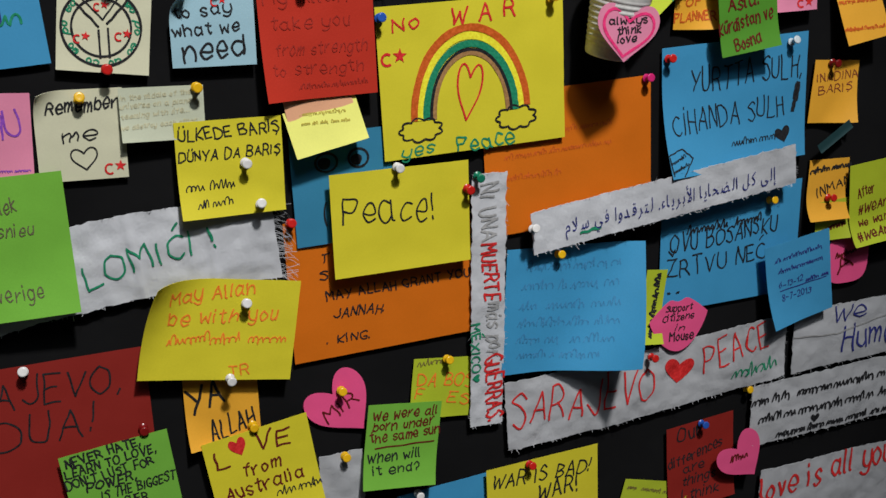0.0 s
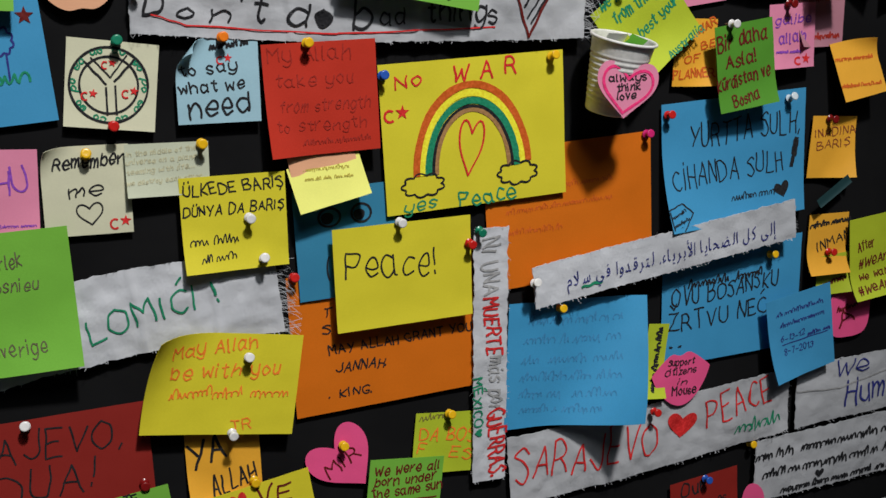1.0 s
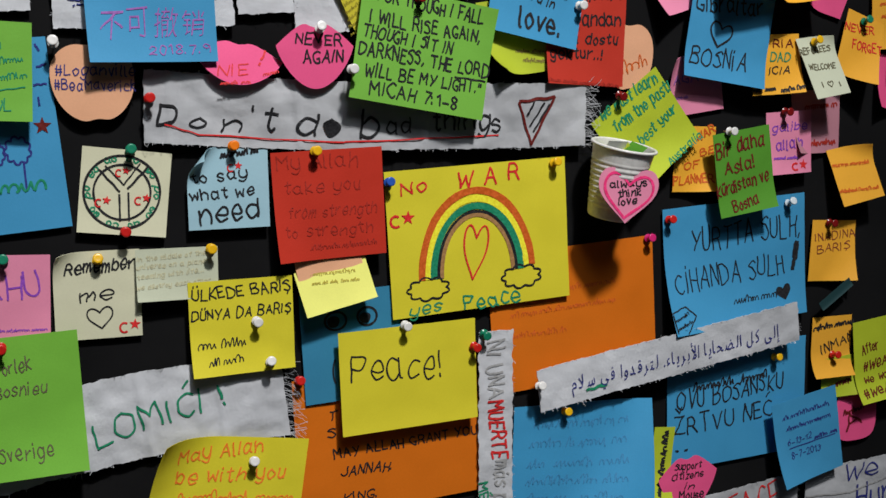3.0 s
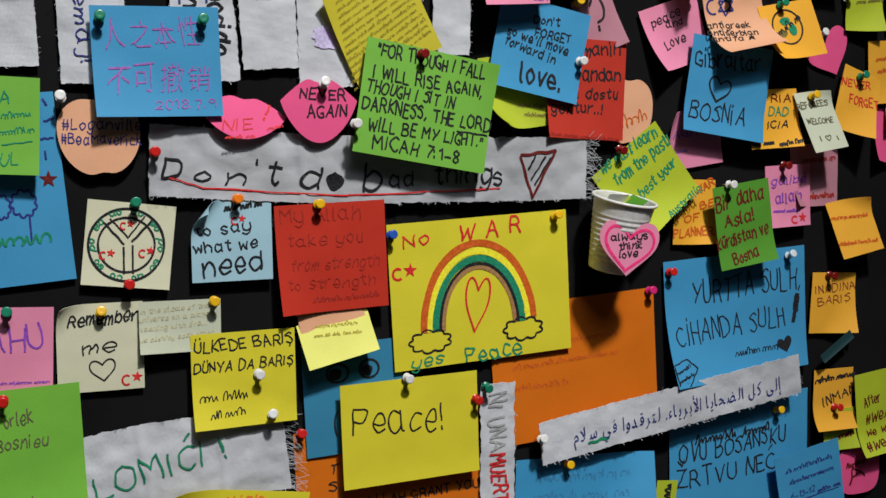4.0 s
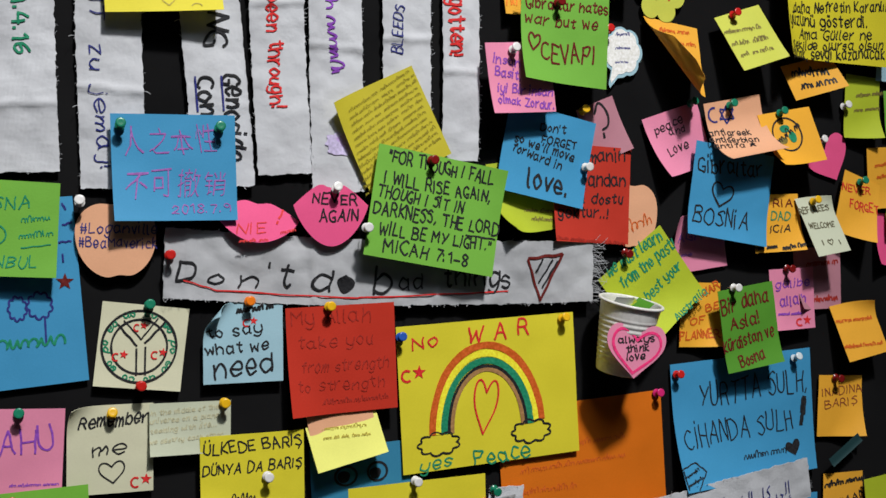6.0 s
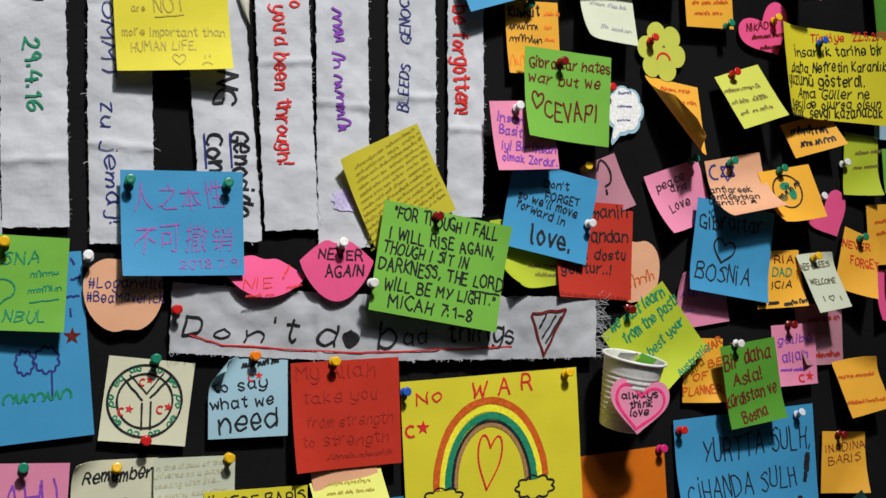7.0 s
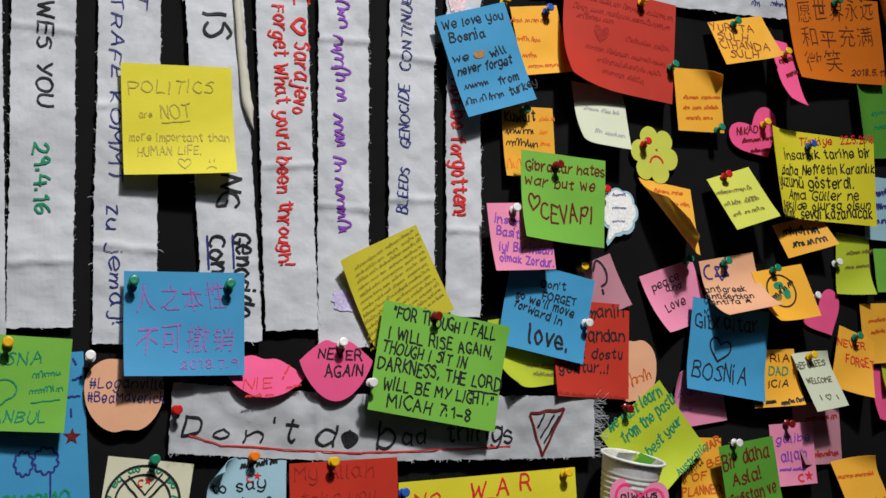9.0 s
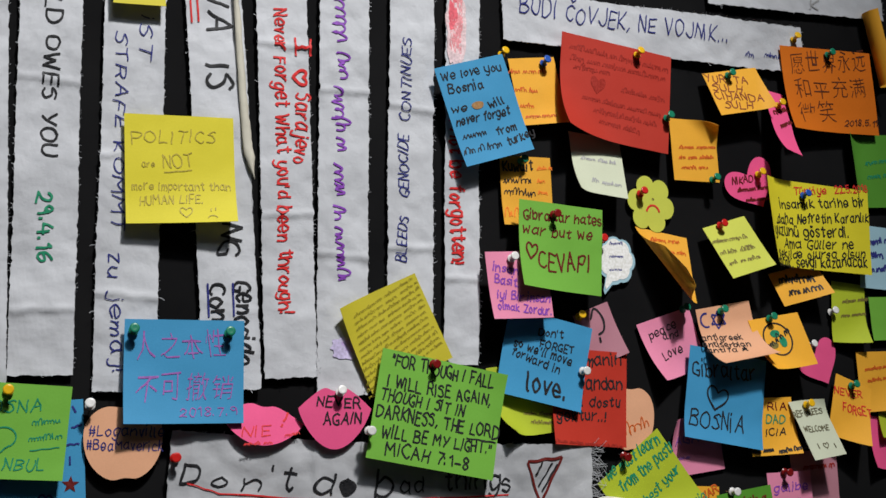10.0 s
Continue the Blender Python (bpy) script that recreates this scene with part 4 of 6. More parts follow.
note("cream", -0.0016, 1.4295, 0.0565, 0.056, -7, "cream note with a drawn peace sign in a ring", lift=3, rolls=[(-90, 0.0044, 0.188)], lines=[
        ("po", 18.6, 5.5, 7.6, 4, -84.7, "green_ink", -0.01),
        ("eo", 18, -7.6, 7.4, 4.1, -120.4, "green_ink", -0.01),
        ("ao", 9.8, -17.6, 7.2, 4.1, -157.6, "green_ink", -0.01),
        ("co", -2.7, -20.7, 7.2, 4, 165.3, "green_ink", -0.01),
        ("eo", -14.6, -16, 7.3, 3.9, 129.5, "green_ink", -0.01),
        ("po", -21.5, -5.2, 7.4, 3.9, 95.1, "green_ink", -0.01),
        ("eo", -20.9, 7.6, 7.3, 3.9, 60.4, "green_ink", -0.01),
        ("ao", -13, 17.6, 7.1, 4.1, 23.8, "green_ink", -0.01),
        ("co", -0.6, 21, 7.3, 4.1, -13.5, "green_ink", -0.01),
        ("eo", 11.5, 16.4, 7.5, 4.1, -49.7, "green_ink", -0.01)], marks=[
        ("black", "arc", -1.6, 0.1, 24.1, 23.9, 0, 360, 1.6),
        ("black", "arc", -1.6, 0.1, 18, 18, 0, 360, 1.4),
        ("black", "line", -3.1, 0.3, -17.6, 14.1, 1.3),
        ("black", "line", 1.4, 2.2, 13.8, 18.3, 1.3),
        ("black", "line", -1, 5, -13.5, 16.7, 0.9),
        ("black", "line", -1, 5, 8.5, 20.1, 0.9),
        ("black", "line", -3.3, -1.2, -1.7, -19, 1.3),
        ("black", "line", 2.3, 0, 4, -18.6, 1.3),
        ("red_ink", "arc", -4.6, 12.4, 1.9, 2.2, 50, 310, 0.9),
        ("red_ink", "star", -0.1, 14.4, 2.8),
        ("red_ink", "arc", -15.9, -8.1, 2.1, 2.4, 50, 310, 1),
        ("red_ink", "star", -11, -5.9, 3),
        ("red_ink", "arc", 9, -4.8, 2.2, 2.4, 50, 310, 1),
        ("red_ink", "star", 14, -2.5, 3.1)])
note("pale_blue", 0.0657, 1.4301, 0.0549, 0.0556, 0, "pale blue note with a curled corner and black lettering", lift=6, rolls=[(140, 0.02, 0.008)], lines=[
        ("to say", -24.4, 3.7, 37.2, 6.5, 4.8, "black", 0),
        ("what we", -25.4, -7.7, 42.6, 6.6, 3.1, "black", 0),
        ("need", -19.5, -24.2, 38.7, 11.7, 4.9, "black", 0)], marks=[
        ("black", "zigzag", -4.6, 21.7, 12.9, 23.6, 1.8, 6, 1.5),
        ("black", "zigzag", 16.1, 24, 20.2, 24.4, 1.8, 1, 1.6),
        ("red_ink", "arc", 2, 13.2, 2.1, 2.3, 50, 310, 1),
        ("red_ink", "star", 7.1, 14.7, 3)])
note("cream", -0.022, 1.3625, 0.0549, 0.0587, -0.6, "cream note with black lettering, a heart and red marks", lift=3, rolls=[(138, 0.024, 0.014)], lines=[
        ("Remember", -20.1, 14.9, 43.4, 7.5, 1.7, "black", 0),
        ("me", -11.8, -3.9, 26.5, 7.3, 3.2, "black", 0.01)], marks=[
        ("black", "heart", 1, -15.5, 16.3, 14.1, 5, 1),
        ("red_ink", "arc", 15.9, -23.1, 2.8, 3.2, 50, 310, 1.3),
        ("red_ink", "star", 22.7, -21.2, 3.9)])
note("ivory", 0.0294, 1.3738, 0.0539, 0.0351, -0.8, "small cream note with faint pencil handwriting", lift=8, rolls=[(-110, -0.0016, 0.094)], lines=[
        ("In the middle of the", -26.1, 9.5, 45.2, 2.9, 3.2, "faint", 0.03),
        ("universe on a planet", -26.5, 4.1, 47.8, 2.9, 2.7, "faint", 0.03),
        ("teeming with life...", -26.4, -2.3, 43.7, 2.9, 3.4, "faint", 0.03),
        ("we destroy each other", -27.1, -9.4, 48.4, 2.8, 3.2, "faint", 0.03)])
note("peach", 0.1312, 1.3847, 0.0479, 0.0364, 10.9, "peach note hanging under a red one", lift=11.4, tilt=0.0, rolls=[(-90, 0.0045, 0.106)])
note("lemon", 0.137, 1.3589, 0.0526, 0.031, 12.4, "bright yellow note stuck under a red note", lift=10.5, tilt=0.3, rolls=[(-90, 0.0001, 0.129)], marks=[
        ("soft_pencil", "zigzag", -15.1, 11.8, -4.5, 9.8, 1.1, 5, 0.6),
        ("soft_pencil", "zigzag", -2.4, 9.4, 11.3, 6.9, 1.1, 7, 0.6),
        ("soft_pencil", "zigzag", 13.5, 6.5, 17.8, 5.7, 1.1, 2, 0.6),
        ("soft_pencil", "zigzag", -16, 5.3, -10.2, 4.3, 0.8, 4, 0.6),
        ("soft_pencil", "zigzag", -8.8, 4, -4.7, 3.3, 0.8, 3, 0.6),
        ("soft_pencil", "zigzag", -3.2, 3.1, 2.9, 2, 0.8, 5, 0.6),
        ("soft_pencil", "zigzag", 4.4, 1.7, 9.5, 0.8, 0.8, 4, 0.6),
        ("soft_pencil", "zigzag", 11, 0.6, 16.7, -0.4, 0.8, 4, 0.6)])
note("yellow", 0.0712, 1.3346, 0.0717, 0.0657, 0.2, "yellow note with black capitals", lift=10, rolls=[(-110, 0.0066, 0.093)], lines=[
        ("ÜLKEDE BARIŞ", -33.2, 20.4, 67.5, 7.3, 1.5, "black", 0.01),
        ("DÜNYA DA BARIŞ", -34.3, 6.5, 67.8, 6.6, 0.8, "black", 0.01)], marks=[
        ("black", "bar", -30.8, -12, 34.3, 4.5, 1),
        ("black", "bar", -24.6, -24.2, 24.8, 4, 2.7)])
note("yellow", 0.1921, 1.2862, 0.1059, 0.0766, 1.2, "large yellow note reading Peace", lift=13, rolls=[(-90, 0.02, 0.2)], lines=[
        ("Peace!", -44.6, 1.1, 70.5, 19.5, -3.7, "black", 0.036)])
note("rose", -0.0757, 1.3651, 0.0489, 0.0546, -2.9, "rose pink note with violet lettering", lift=2, rolls=[(-60, 0.0107, 0.134)], lines=[
        ("AHU", -14.2, -2.2, 33.1, 14.7, 4.5, "violet", 0.025)], marks=[
        ("violet", "zigzag", -7.3, -22.1, 0.4, -22, 0.8, 6, 0.5),
        ("violet", "zigzag", 1.8, -22, 11.5, -21.8, 0.8, 7, 0.5),
        ("violet", "zigzag", 12.9, -21.8, 21.8, -21.6, 0.8, 7, 0.5)])
note("green", -0.0693, 1.2952, 0.0678, 0.0936, 1.7, "large green note with pencil handwriting", lift=14, rolls=[(-75, 0.002, 0.166)], lines=[
        ("orlek", -12.6, 22.6, 17, 8.1, 5.9, "pencil", 0.03),
        ("Bosnieu", -19.1, 7.9, 30.7, 7.4, -0, "pencil", 0.03),
        ("Sverige", -20.2, -34.1, 33, 8.7, -0.9, "pencil", 0.03)])
note("yellow", 0.0563, 1.2198, 0.1081, 0.0748, -9.2, "yellow note with orange handwriting", lift=12, rolls=[(150, 0.024, 0.04)], lines=[
        ("May Allah", -37.4, 19.2, 59.3, 8.9, 7.2, "orange_ink", 0.01),
        ("be with you", -36.4, 3, 75.4, 9.2, 3.8, "orange_ink", 0.01),
        ("TR", 9.7, -34.8, 13.8, 7.4, 6.6, "orange_ink", 0.01)], marks=[
        ("orange_ink", "bar", -36.5, -9.4, 26.3, 5.5, 7.5),
        ("orange_ink", "bar", -6.3, -8.5, 22.3, 5.5, 6.8),
        ("orange_ink", "bar", 20.7, -6.7, 29.7, 5.6, 0.3)])
note("amber", 0.0554, 1.1556, 0.0534, 0.0575, 0.7, "amber note with black capitals, curled at its foot", lift=3, rolls=[(-120, 0.01, 0.05)], lines=[
        ("YA", -24, -1.6, 26.7, 18.8, 12.1, "black", 0.01),
        ("ALLAH", -9.6, -24.2, 33.1, 16, 10.2, "black", 0.02)])
note("green", -0.0194, 1.1174, 0.0742, 0.0571, 6.6, "green note crowded with black capitals", lift=10, lines=[
        ("NEVER HATE,", -33.2, 19.4, 51.1, 6.6, 3, "black", -0.01),
        ("LEARN TO LOVE,", -35, 11.5, 61.9, 6.6, 2.1, "black", -0.01),
        ("DON'T LUST FOR", -36.5, 2.9, 60, 6.7, 1.7, "black", -0.01),
        ("POWER,", -24.1, -3.1, 34.1, 6.7, 0.7, "black", -0.01),
        ("IS THE BIGGEST", -15.7, -12.5, 51.2, 6.8, 1.3, "black", -0.01),
        ("TEACHER", -14.5, -21.7, 28.7, 6.8, 1.5, "black", -0.01)])
note("yellow", 0.0821, 1.1004, 0.0794, 0.0755, 8.8, "yellow note with red and dark lettering", lift=10, rolls=[(-90, 0.005, 0.173)], lines=[
        ("L", -32.2, 14.5, 8.4, 13, -1.8, "dark_red", 0),
        ("VE", -2.7, 20.5, 25.7, 13.1, -4.7, "dark_red", 0),
        ("from", -15.1, 3.2, 27.9, 9.5, -3.5, "dark_red", 0),
        ("Australia", -31.6, -12.9, 59.5, 9.6, -0.1, "dark_red", 0)], marks=[
        ("red_ink", "solid_heart", -14.4, 27.6, 12.5, 14.5, 10, 0.8),
        ("black", "bar", 5.2, -19.1, 31.9, 5, -2.1)])
note("green", 0.1898, 1.1031, 0.0605, 0.0698, -6.7, "green note with dark red handwriting", lift=12, rolls=[(-90, 0.0019, 0.114)], lines=[
        ("We were all", -25.5, 21.4, 52.2, 7.4, 3.8, "dark_red", 0),
        ("born under", -24.8, 12.9, 49.5, 6.9, 3.5, "dark_red", 0),
        ("the same sun", -26.2, 3.6, 56.7, 7, 4.2, "dark_red", 0),
        ("When will", -27.2, -13.5, 43.1, 7.3, 4.4, "black", 0),
        ("it end?", -22.2, -22.9, 37.7, 6.9, 2.6, "black", 0)], marks=[
        ("dark_red", "line", -22.1, -1.4, 27.1, 1.8, 1.2)])
note("lime", 0.2269, 1.1414, 0.0509, 0.0502, -6.2, "yellow note with orange capitals and folded top", lift=3, rolls=[(-125, 0.0099, 0.164)], lines=[
        ("DA BOS", -20.9, 3.2, 45.9, 10.2, -3.8, "orange_ink", 0.01),
        ("F", -22.3, -7.9, 5.9, 8.4, -9.2, "orange_ink", 0.01),
        ("ES", 5.7, -12.9, 18.1, 8.7, -7.3, "orange_ink", 0.01)], marks=[
        ("dull", "bar", -22.5, 20.7, 29.4, 4.2, 5)])
note("yellow", 0.3171, 1.0289, 0.1036, 0.0728, 2.5, "yellow note with black capitals", lift=10, rolls=[(-90, 0.0115, 0.134)], lines=[
        ("WAR IS BAD!", -47.6, 17.7, 91.3, 12.4, -3.1, "black", 0.01),
        ("WAR!", -6.4, -3.5, 38.9, 14.9, 0.7, "black", 0.01)])
note("blue", 0.2291, 1.0288, 0.0785, 0.0529, 3.7, "blue note pinned at the top", lift=4, rolls=[(-90, 0.0029, 0.177)])
note("lime", 0.4305, 0.9937, 0.069, 0.0398, -15, "yellow note with faint writing", lift=3, rolls=[(-40, 0.0034, 0.053)], marks=[
        ("dull", "zigzag", -30.2, 12.3, -17.4, 11.5, 1.5, 5, 1),
        ("dull", "zigzag", -14.4, 11.3, 6.2, 9.9, 1.5, 7, 1),
        ("dull", "zigzag", 9.2, 9.7, 20.4, 9.1, 1.5, 4, 1)])
note("orange", 0.7034, 0.9293, 0.091, 0.0589, 3.5, "plain orange note pinned to the board", lift=5, rolls=[(-60, 0.0041, 0.185)])
note("crimson", 0.4794, 1.0234, 0.0708, 0.0856, 4.9, "dark red note with black handwriting", lift=4, rolls=[(-90, 0.0149, 0.179)], lines=[
        ("Our", -23.2, 25.1, 25.5, 12.6, 9.4, "black", 0.01),
        ("differences", -33.7, 1.9, 57.6, 9.1, 9.2, "black", 0.01),
        ("are", -17.8, -7, 21.9, 8.4, 5.7, "black", 0.01),
        ("things", -20.5, -19, 35.4, 8.9, 0.5, "black", 0.01),
        ("I think", -21.9, -32.8, 39.7, 8.4, -2.4, "black", 0.01)])
note("lime", 0.4179, 1.1824, 0.0201, 0.0645, -6.2, "narrow yellow note with black lettering", lift=3, rolls=[(-90, -0.0027, 0.06)], marks=[
        ("black", "zigzag", -3, -26.3, 0.4, -12.8, 1.7, 5, 1.7),
        ("black", "zigzag", 1, -9.5, 2.1, 14.1, 1.9, 7, 1.7),
        ("black", "zigzag", 2.1, 17.6, 2.2, 28, 2, 3, 1.7)])
note("blue", 0.5607, 1.1919, 0.0686, 0.0764, 9.6, "small blue note with tiny dark handwriting", lift=14, rolls=[(-125, 0.0057, 0.13)], lines=[
        ("6-13-12", -22.1, -2.1, 25.7, 5.1, -1, "navy", 0.02),
        ("8-7-2013", -19.5, -15, 30.9, 5.5, -2.5, "navy", 0.02)], marks=[
        ("navy", "bar", -25, 23, 48.4, 3.1, 0.7),
        ("navy", "bar", -22.1, 12.6, 46.2, 3.2, 0.1),
        ("navy", "zigzag", 6.6, -3.4, 20.7, -3.3, 1.4, 6, 1),
        ("navy", "zigzag", 23.5, -3.2, 30.7, -3.2, 1.4, 3, 1),
        ("navy", "line", -21.3, -5.5, 29.3, -6, 0.9)])
note("amber", 0.5857, 1.3532, 0.0471, 0.053, -3, "amber note with brown capitals", lift=3, tilt=0.02, rolls=[(-40, 0.0036, 0.046)], lines=[
        ("INADINA", -18.9, 8.1, 42.6, 6.6, 6.3, "brown", 0.02),
        ("BARIŞ", -15.9, -2.2, 34.2, 6.5, 6.2, "brown", 0.02)])
note("amber", 0.5904, 1.2668, 0.0432, 0.055, -1, "amber note with dark capitals", lift=3, rolls=[(-90, 0.0015, 0.037)], lines=[
        ("INMANI", -9.7, -6.2, 39.3, 7.6, 18.1, "black", 0.01)], marks=[
        ("black", "zigzag", -19.9, 17.1, -1.6, 18.9, 2, 5, 1.5),
        ("black", "zigzag", 2.7, 19.4, 23.4, 21.5, 2, 5, 1.6)])
note("lime", 0.5977, 1.239, 0.035, 0.0364, 3.6, "yellow-green note with dark red writing", lift=5, rolls=[(-40, 0.0012, 0.036)], marks=[
        ("dark_red", "zigzag", -13, 2.9, 4.6, 5.9, 2.1, 5, 1.4),
        ("dark_red", "zigzag", 8.7, 6.6, 17.3, 8.4, 2.1, 2, 1.4),
        ("dark_red", "zigzag", -11.1, -8.8, 11.9, -4.5, 2.1, 6, 1.4)])
note("lime", 0.6414, 1.253, 0.0585, 0.0755, 6, "yellow-green note with red lettering", lift=9, tilt=0.02, rolls=[(-90, 0.0087, 0.043)], lines=[
        ("After", -19.7, 6.2, 17.9, 8.5, 11.9, "dark_red", 0),
        ("#WeAre", -19.3, -8.6, 38.4, 8.4, 5.3, "dark_red", 0),
        ("we want", -19, -19.9, 37.4, 6.4, 2.1, "dark_red", 0),
        ("#WeAre", -23, -33.7, 39.8, 7.2, 5.2, "dark_red", -0.01)])
note("leaf", 0.4786, 1.4271, 0.0546, 0.0677, 8, "green note with brown handwriting", lift=18, rolls=[(-80, 0.01, 0.09)], lines=[
        ("Bir daha", -25.5, 14.6, 46.4, 10.8, 4.9, "dark_red", 0),
        ("Asla!", -18.3, 0.6, 28.7, 9.9, 3.7, "dark_red", 0),
        ("Kürdistan ve", -27.6, -16.9, 50.5, 8.7, 7.5, "dark_red", 0),
        ("Bosna", -14, -31.2, 23.9, 8.2, 9.4, "dark_red", 0)])
note("amber", 0.4405, 1.437, 0.0382, 0.0528, -2.3, "amber note with red-brown capitals", lift=3, rolls=[(-40, 0.0041, 0.038)], lines=[
        ("OF", -8.4, -9, 13.1, 6.1, 12.4, "rust", -0.01),
        ("PLANNER", -18.6, -20.5, 35.8, 6.7, 2.8, "rust", -0.01),
        ("WAR", 1.4, 14.9, 18.8, 6.3, 23.9, "rust", -0.01),
        ("BE", 6.3, 2.6, 12.1, 5.7, 16.1, "rust", -0.01)])
note("lime", 0.3902, 1.4621, 0.0703, 0.068, 37.6, "yellow-green note turned on its corner, green handwriting", lift=10, rolls=[(-120, 0.0008, 0.051)], lines=[
        ("we must learn", -25.8, 30.4, 56.1, 8.4, -7.2, "green_ink", 0),
        ("from the past!", -21.6, 14.6, 57.6, 8.6, -3.8, "green_ink", 0),
        ("best your", -10.6, -6.8, 40.9, 7.6, 2, "green_ink", 0),
        ("Australia", -3.5, -33.8, 39.6, 5.7, -3.9, "green_ink", 0)])
note("rose", 0.5296, 1.4481, 0.0458, 0.0518, 2.3, "pink note with violet writing and red mark", lift=8, rolls=[(-120, 0.0053, 0.059)], lines=[
        ("galibe", -16.8, 9.4, 35.1, 6.2, 2.6, "violet", 0),
        ("allah", -12.8, -5.9, 26, 8.6, 3.3, "violet", 0)], marks=[
        ("red_ink", "arc", 6.3, -20.4, 3.4, 2.8, 50, 310, 1.6),
        ("red_ink", "star", 14.5, -18.9, 4.6),
        ("violet", "zigzag", -16.2, -12.2, -4, -12.5, 0.9, 6, 1),
        ("violet", "zigzag", -1.8, -12.6, 9.4, -12.8, 0.9, 6, 1)])
note("mauve", 0.5609, 1.4647, 0.0506, 0.0531, 0.8, "mauve pink note in shade", lift=2, rolls=[(-140, 0.0045, 0.044)], marks=[
        ("maroon", "zigzag", -11.3, 12.2, 12.4, 13.4, 1.9, 6, 1.2),
        ("maroon", "zigzag", 16.7, 13.6, 18.8, 13.7, 1.9, 1, 1.2),
        ("maroon", "zigzag", -10.4, -18.8, 19, -17.8, 1.9, 7, 1.5)])
note("amber", 0.5987, 1.4205, 0.044, 0.0475, 10.4, "amber note with faint writing, edges curled", lift=4, rolls=[(60, 0.012, 0.02)], tilt=0.34, marks=[
        ("rust", "zigzag", -21, 10.7, -5.7, 8.7, 1.3, 6, 0.9),
        ("rust", "zigzag", -2.9, 8.3, 16.3, 5.8, 1.3, 7, 0.9),
        ("rust", "zigzag", -21.6, -11.3, -4.8, -13.3, 1.1, 7, 0.9),
        ("rust", "zigzag", -2.4, -13.6, 5.2, -14.5, 1.1, 3, 0.9),
        ("rust", "zigzag", 7.7, -14.8, 16.7, -15.9, 1.1, 4, 0.9)])
note("rose", 0.4394, 1.497, 0.0506, 0.0466, 7.3, "pink note with dark writing, corner bent", lift=2, rolls=[(150, 0.012, 0.02)], lines=[
        ("AGA", -20.6, 1.6, 23.5, 7.2, 1.2, "plum", 0)], marks=[
        ("plum", "zigzag", -18.6, -9.2, -13.2, -9.3, 0.7, 4, 0.9),
        ("plum", "zigzag", -11.7, -9.3, -7.8, -9.4, 0.7, 3, 0.9)])
note("blue", 0.463, 1.5354, 0.0775, 0.0762, -8.7, "blue note with black lettering and a drawn heart", lift=12, rolls=[(-90, 0.01, 0.1)], lines=[
        ("Gibraltar", -32.8, 12.9, 61.3, 11.2, 6.2, "black", 0.015),
        ("BOSNiA", -34.3, -27, 53.3, 13.8, 0.8, "black", 0.02)], marks=[
        ("black", "heart", -8.5, -2.1, 20.6, 18.9, -8, 1.6)])
note("amber", 0.5113, 1.5121, 0.0482, 0.0482, 2.1, "amber note with green and black capitals", lift=8, tilt=0.1, rolls=[(-60, 0.0036, 0.059)], lines=[
        ("RIA", -2.3, 13.5, 19.5, 6, -0.4, "dark_red", 0),
        ("DAD", -5.5, 2.5, 19.4, 6.5, -0.7, "green_ink", 0),
        ("ICIA", -7.5, -7.6, 20, 6, 0.4, "black", 0)], marks=[
        ("black", "zigzag", -25.4, -20.3, -15.6, -20, 1.4, 4, 1.3),
        ("black", "zigzag", -12.6, -19.9, -3.2, -19.6, 1.4, 4, 1.3),
        ("black", "zigzag", 2.2, -21.5, 14.1, -20.4, 1.4, 5, 1.2),
        ("black", "zigzag", 16.9, -20.2, 30.4, -19, 1.4, 5, 1.2)])
note("ivory", 0.5504, 1.5109, 0.0339, 0.0488, 8.8, "pale green note with dark lettering", lift=10, rolls=[(60, 0.012, 0.02)], tilt=0.44, lines=[
        ("REFUGEES", -18.1, 11.4, 30.1, 5.2, -1.5, "pencil", 0.01),
        ("WELCOME", -14, -1.5, 25, 4.3, -4.6, "pencil", 0.01)], marks=[
        ("pencil", "heart", 0.4, -15, 5, 4.4, 0, 0.8),
        ("pencil", "line", -7.4, -11.9, -7.4, -16.5, 0.9),
        ("pencil", "line", 8.9, -14.5, 9.4, -18.3, 0.9)])
note("amber", 0.5956, 1.5255, 0.0412, 0.0552, -18.9, "amber note with red capitals", lift=8, tilt=0.12, rolls=[(-40, -0.0018, 0.05)], lines=[
        ("NEVER", -19.4, 9.3, 31.7, 6.4, 11.7, "red_ink", 0.01),
        ("FORGET", -7.7, -2.8, 30.3, 7.6, 8.1, "red_ink", 0.01)])
note("peach", 0.4715, 1.5846, 0.0558, 0.0592, 10.6, "peach note with crescent and star, curled outwards", lift=9, rolls=[(-90, -0.018, 0.036)], lines=[
        ("antigreek", -29, 2.9, 38.8, 4.8, -9.3, "black", 0),
        ("antiserbian", -31.2, -3.3, 43.4, 5.1, -11.4, "black", 0),
        ("antifa ★", -31.3, -10.3, 36.3, 5.2, -9.8, "black", 0)], marks=[
        ("navy", "arc", -19.6, 19.2, 5.4, 5.8, 70, 290, 1.6),
        ("navy", "line", -6.5, 25.4, -15, 14.9, 1.3),
        ("navy", "line", -15, 14.9, -1, 13.7, 1.3),
        ("navy", "line", -1, 13.7, -6.5, 25.4, 1.3),
        ("navy", "line", -13.5, 22.8, -0, 21.3, 1.3),
        ("navy", "line", -0, 21.3, -9.1, 10.4, 1.3),
        ("navy", "line", -9.1, 10.4, -13.5, 22.8, 1.3)])
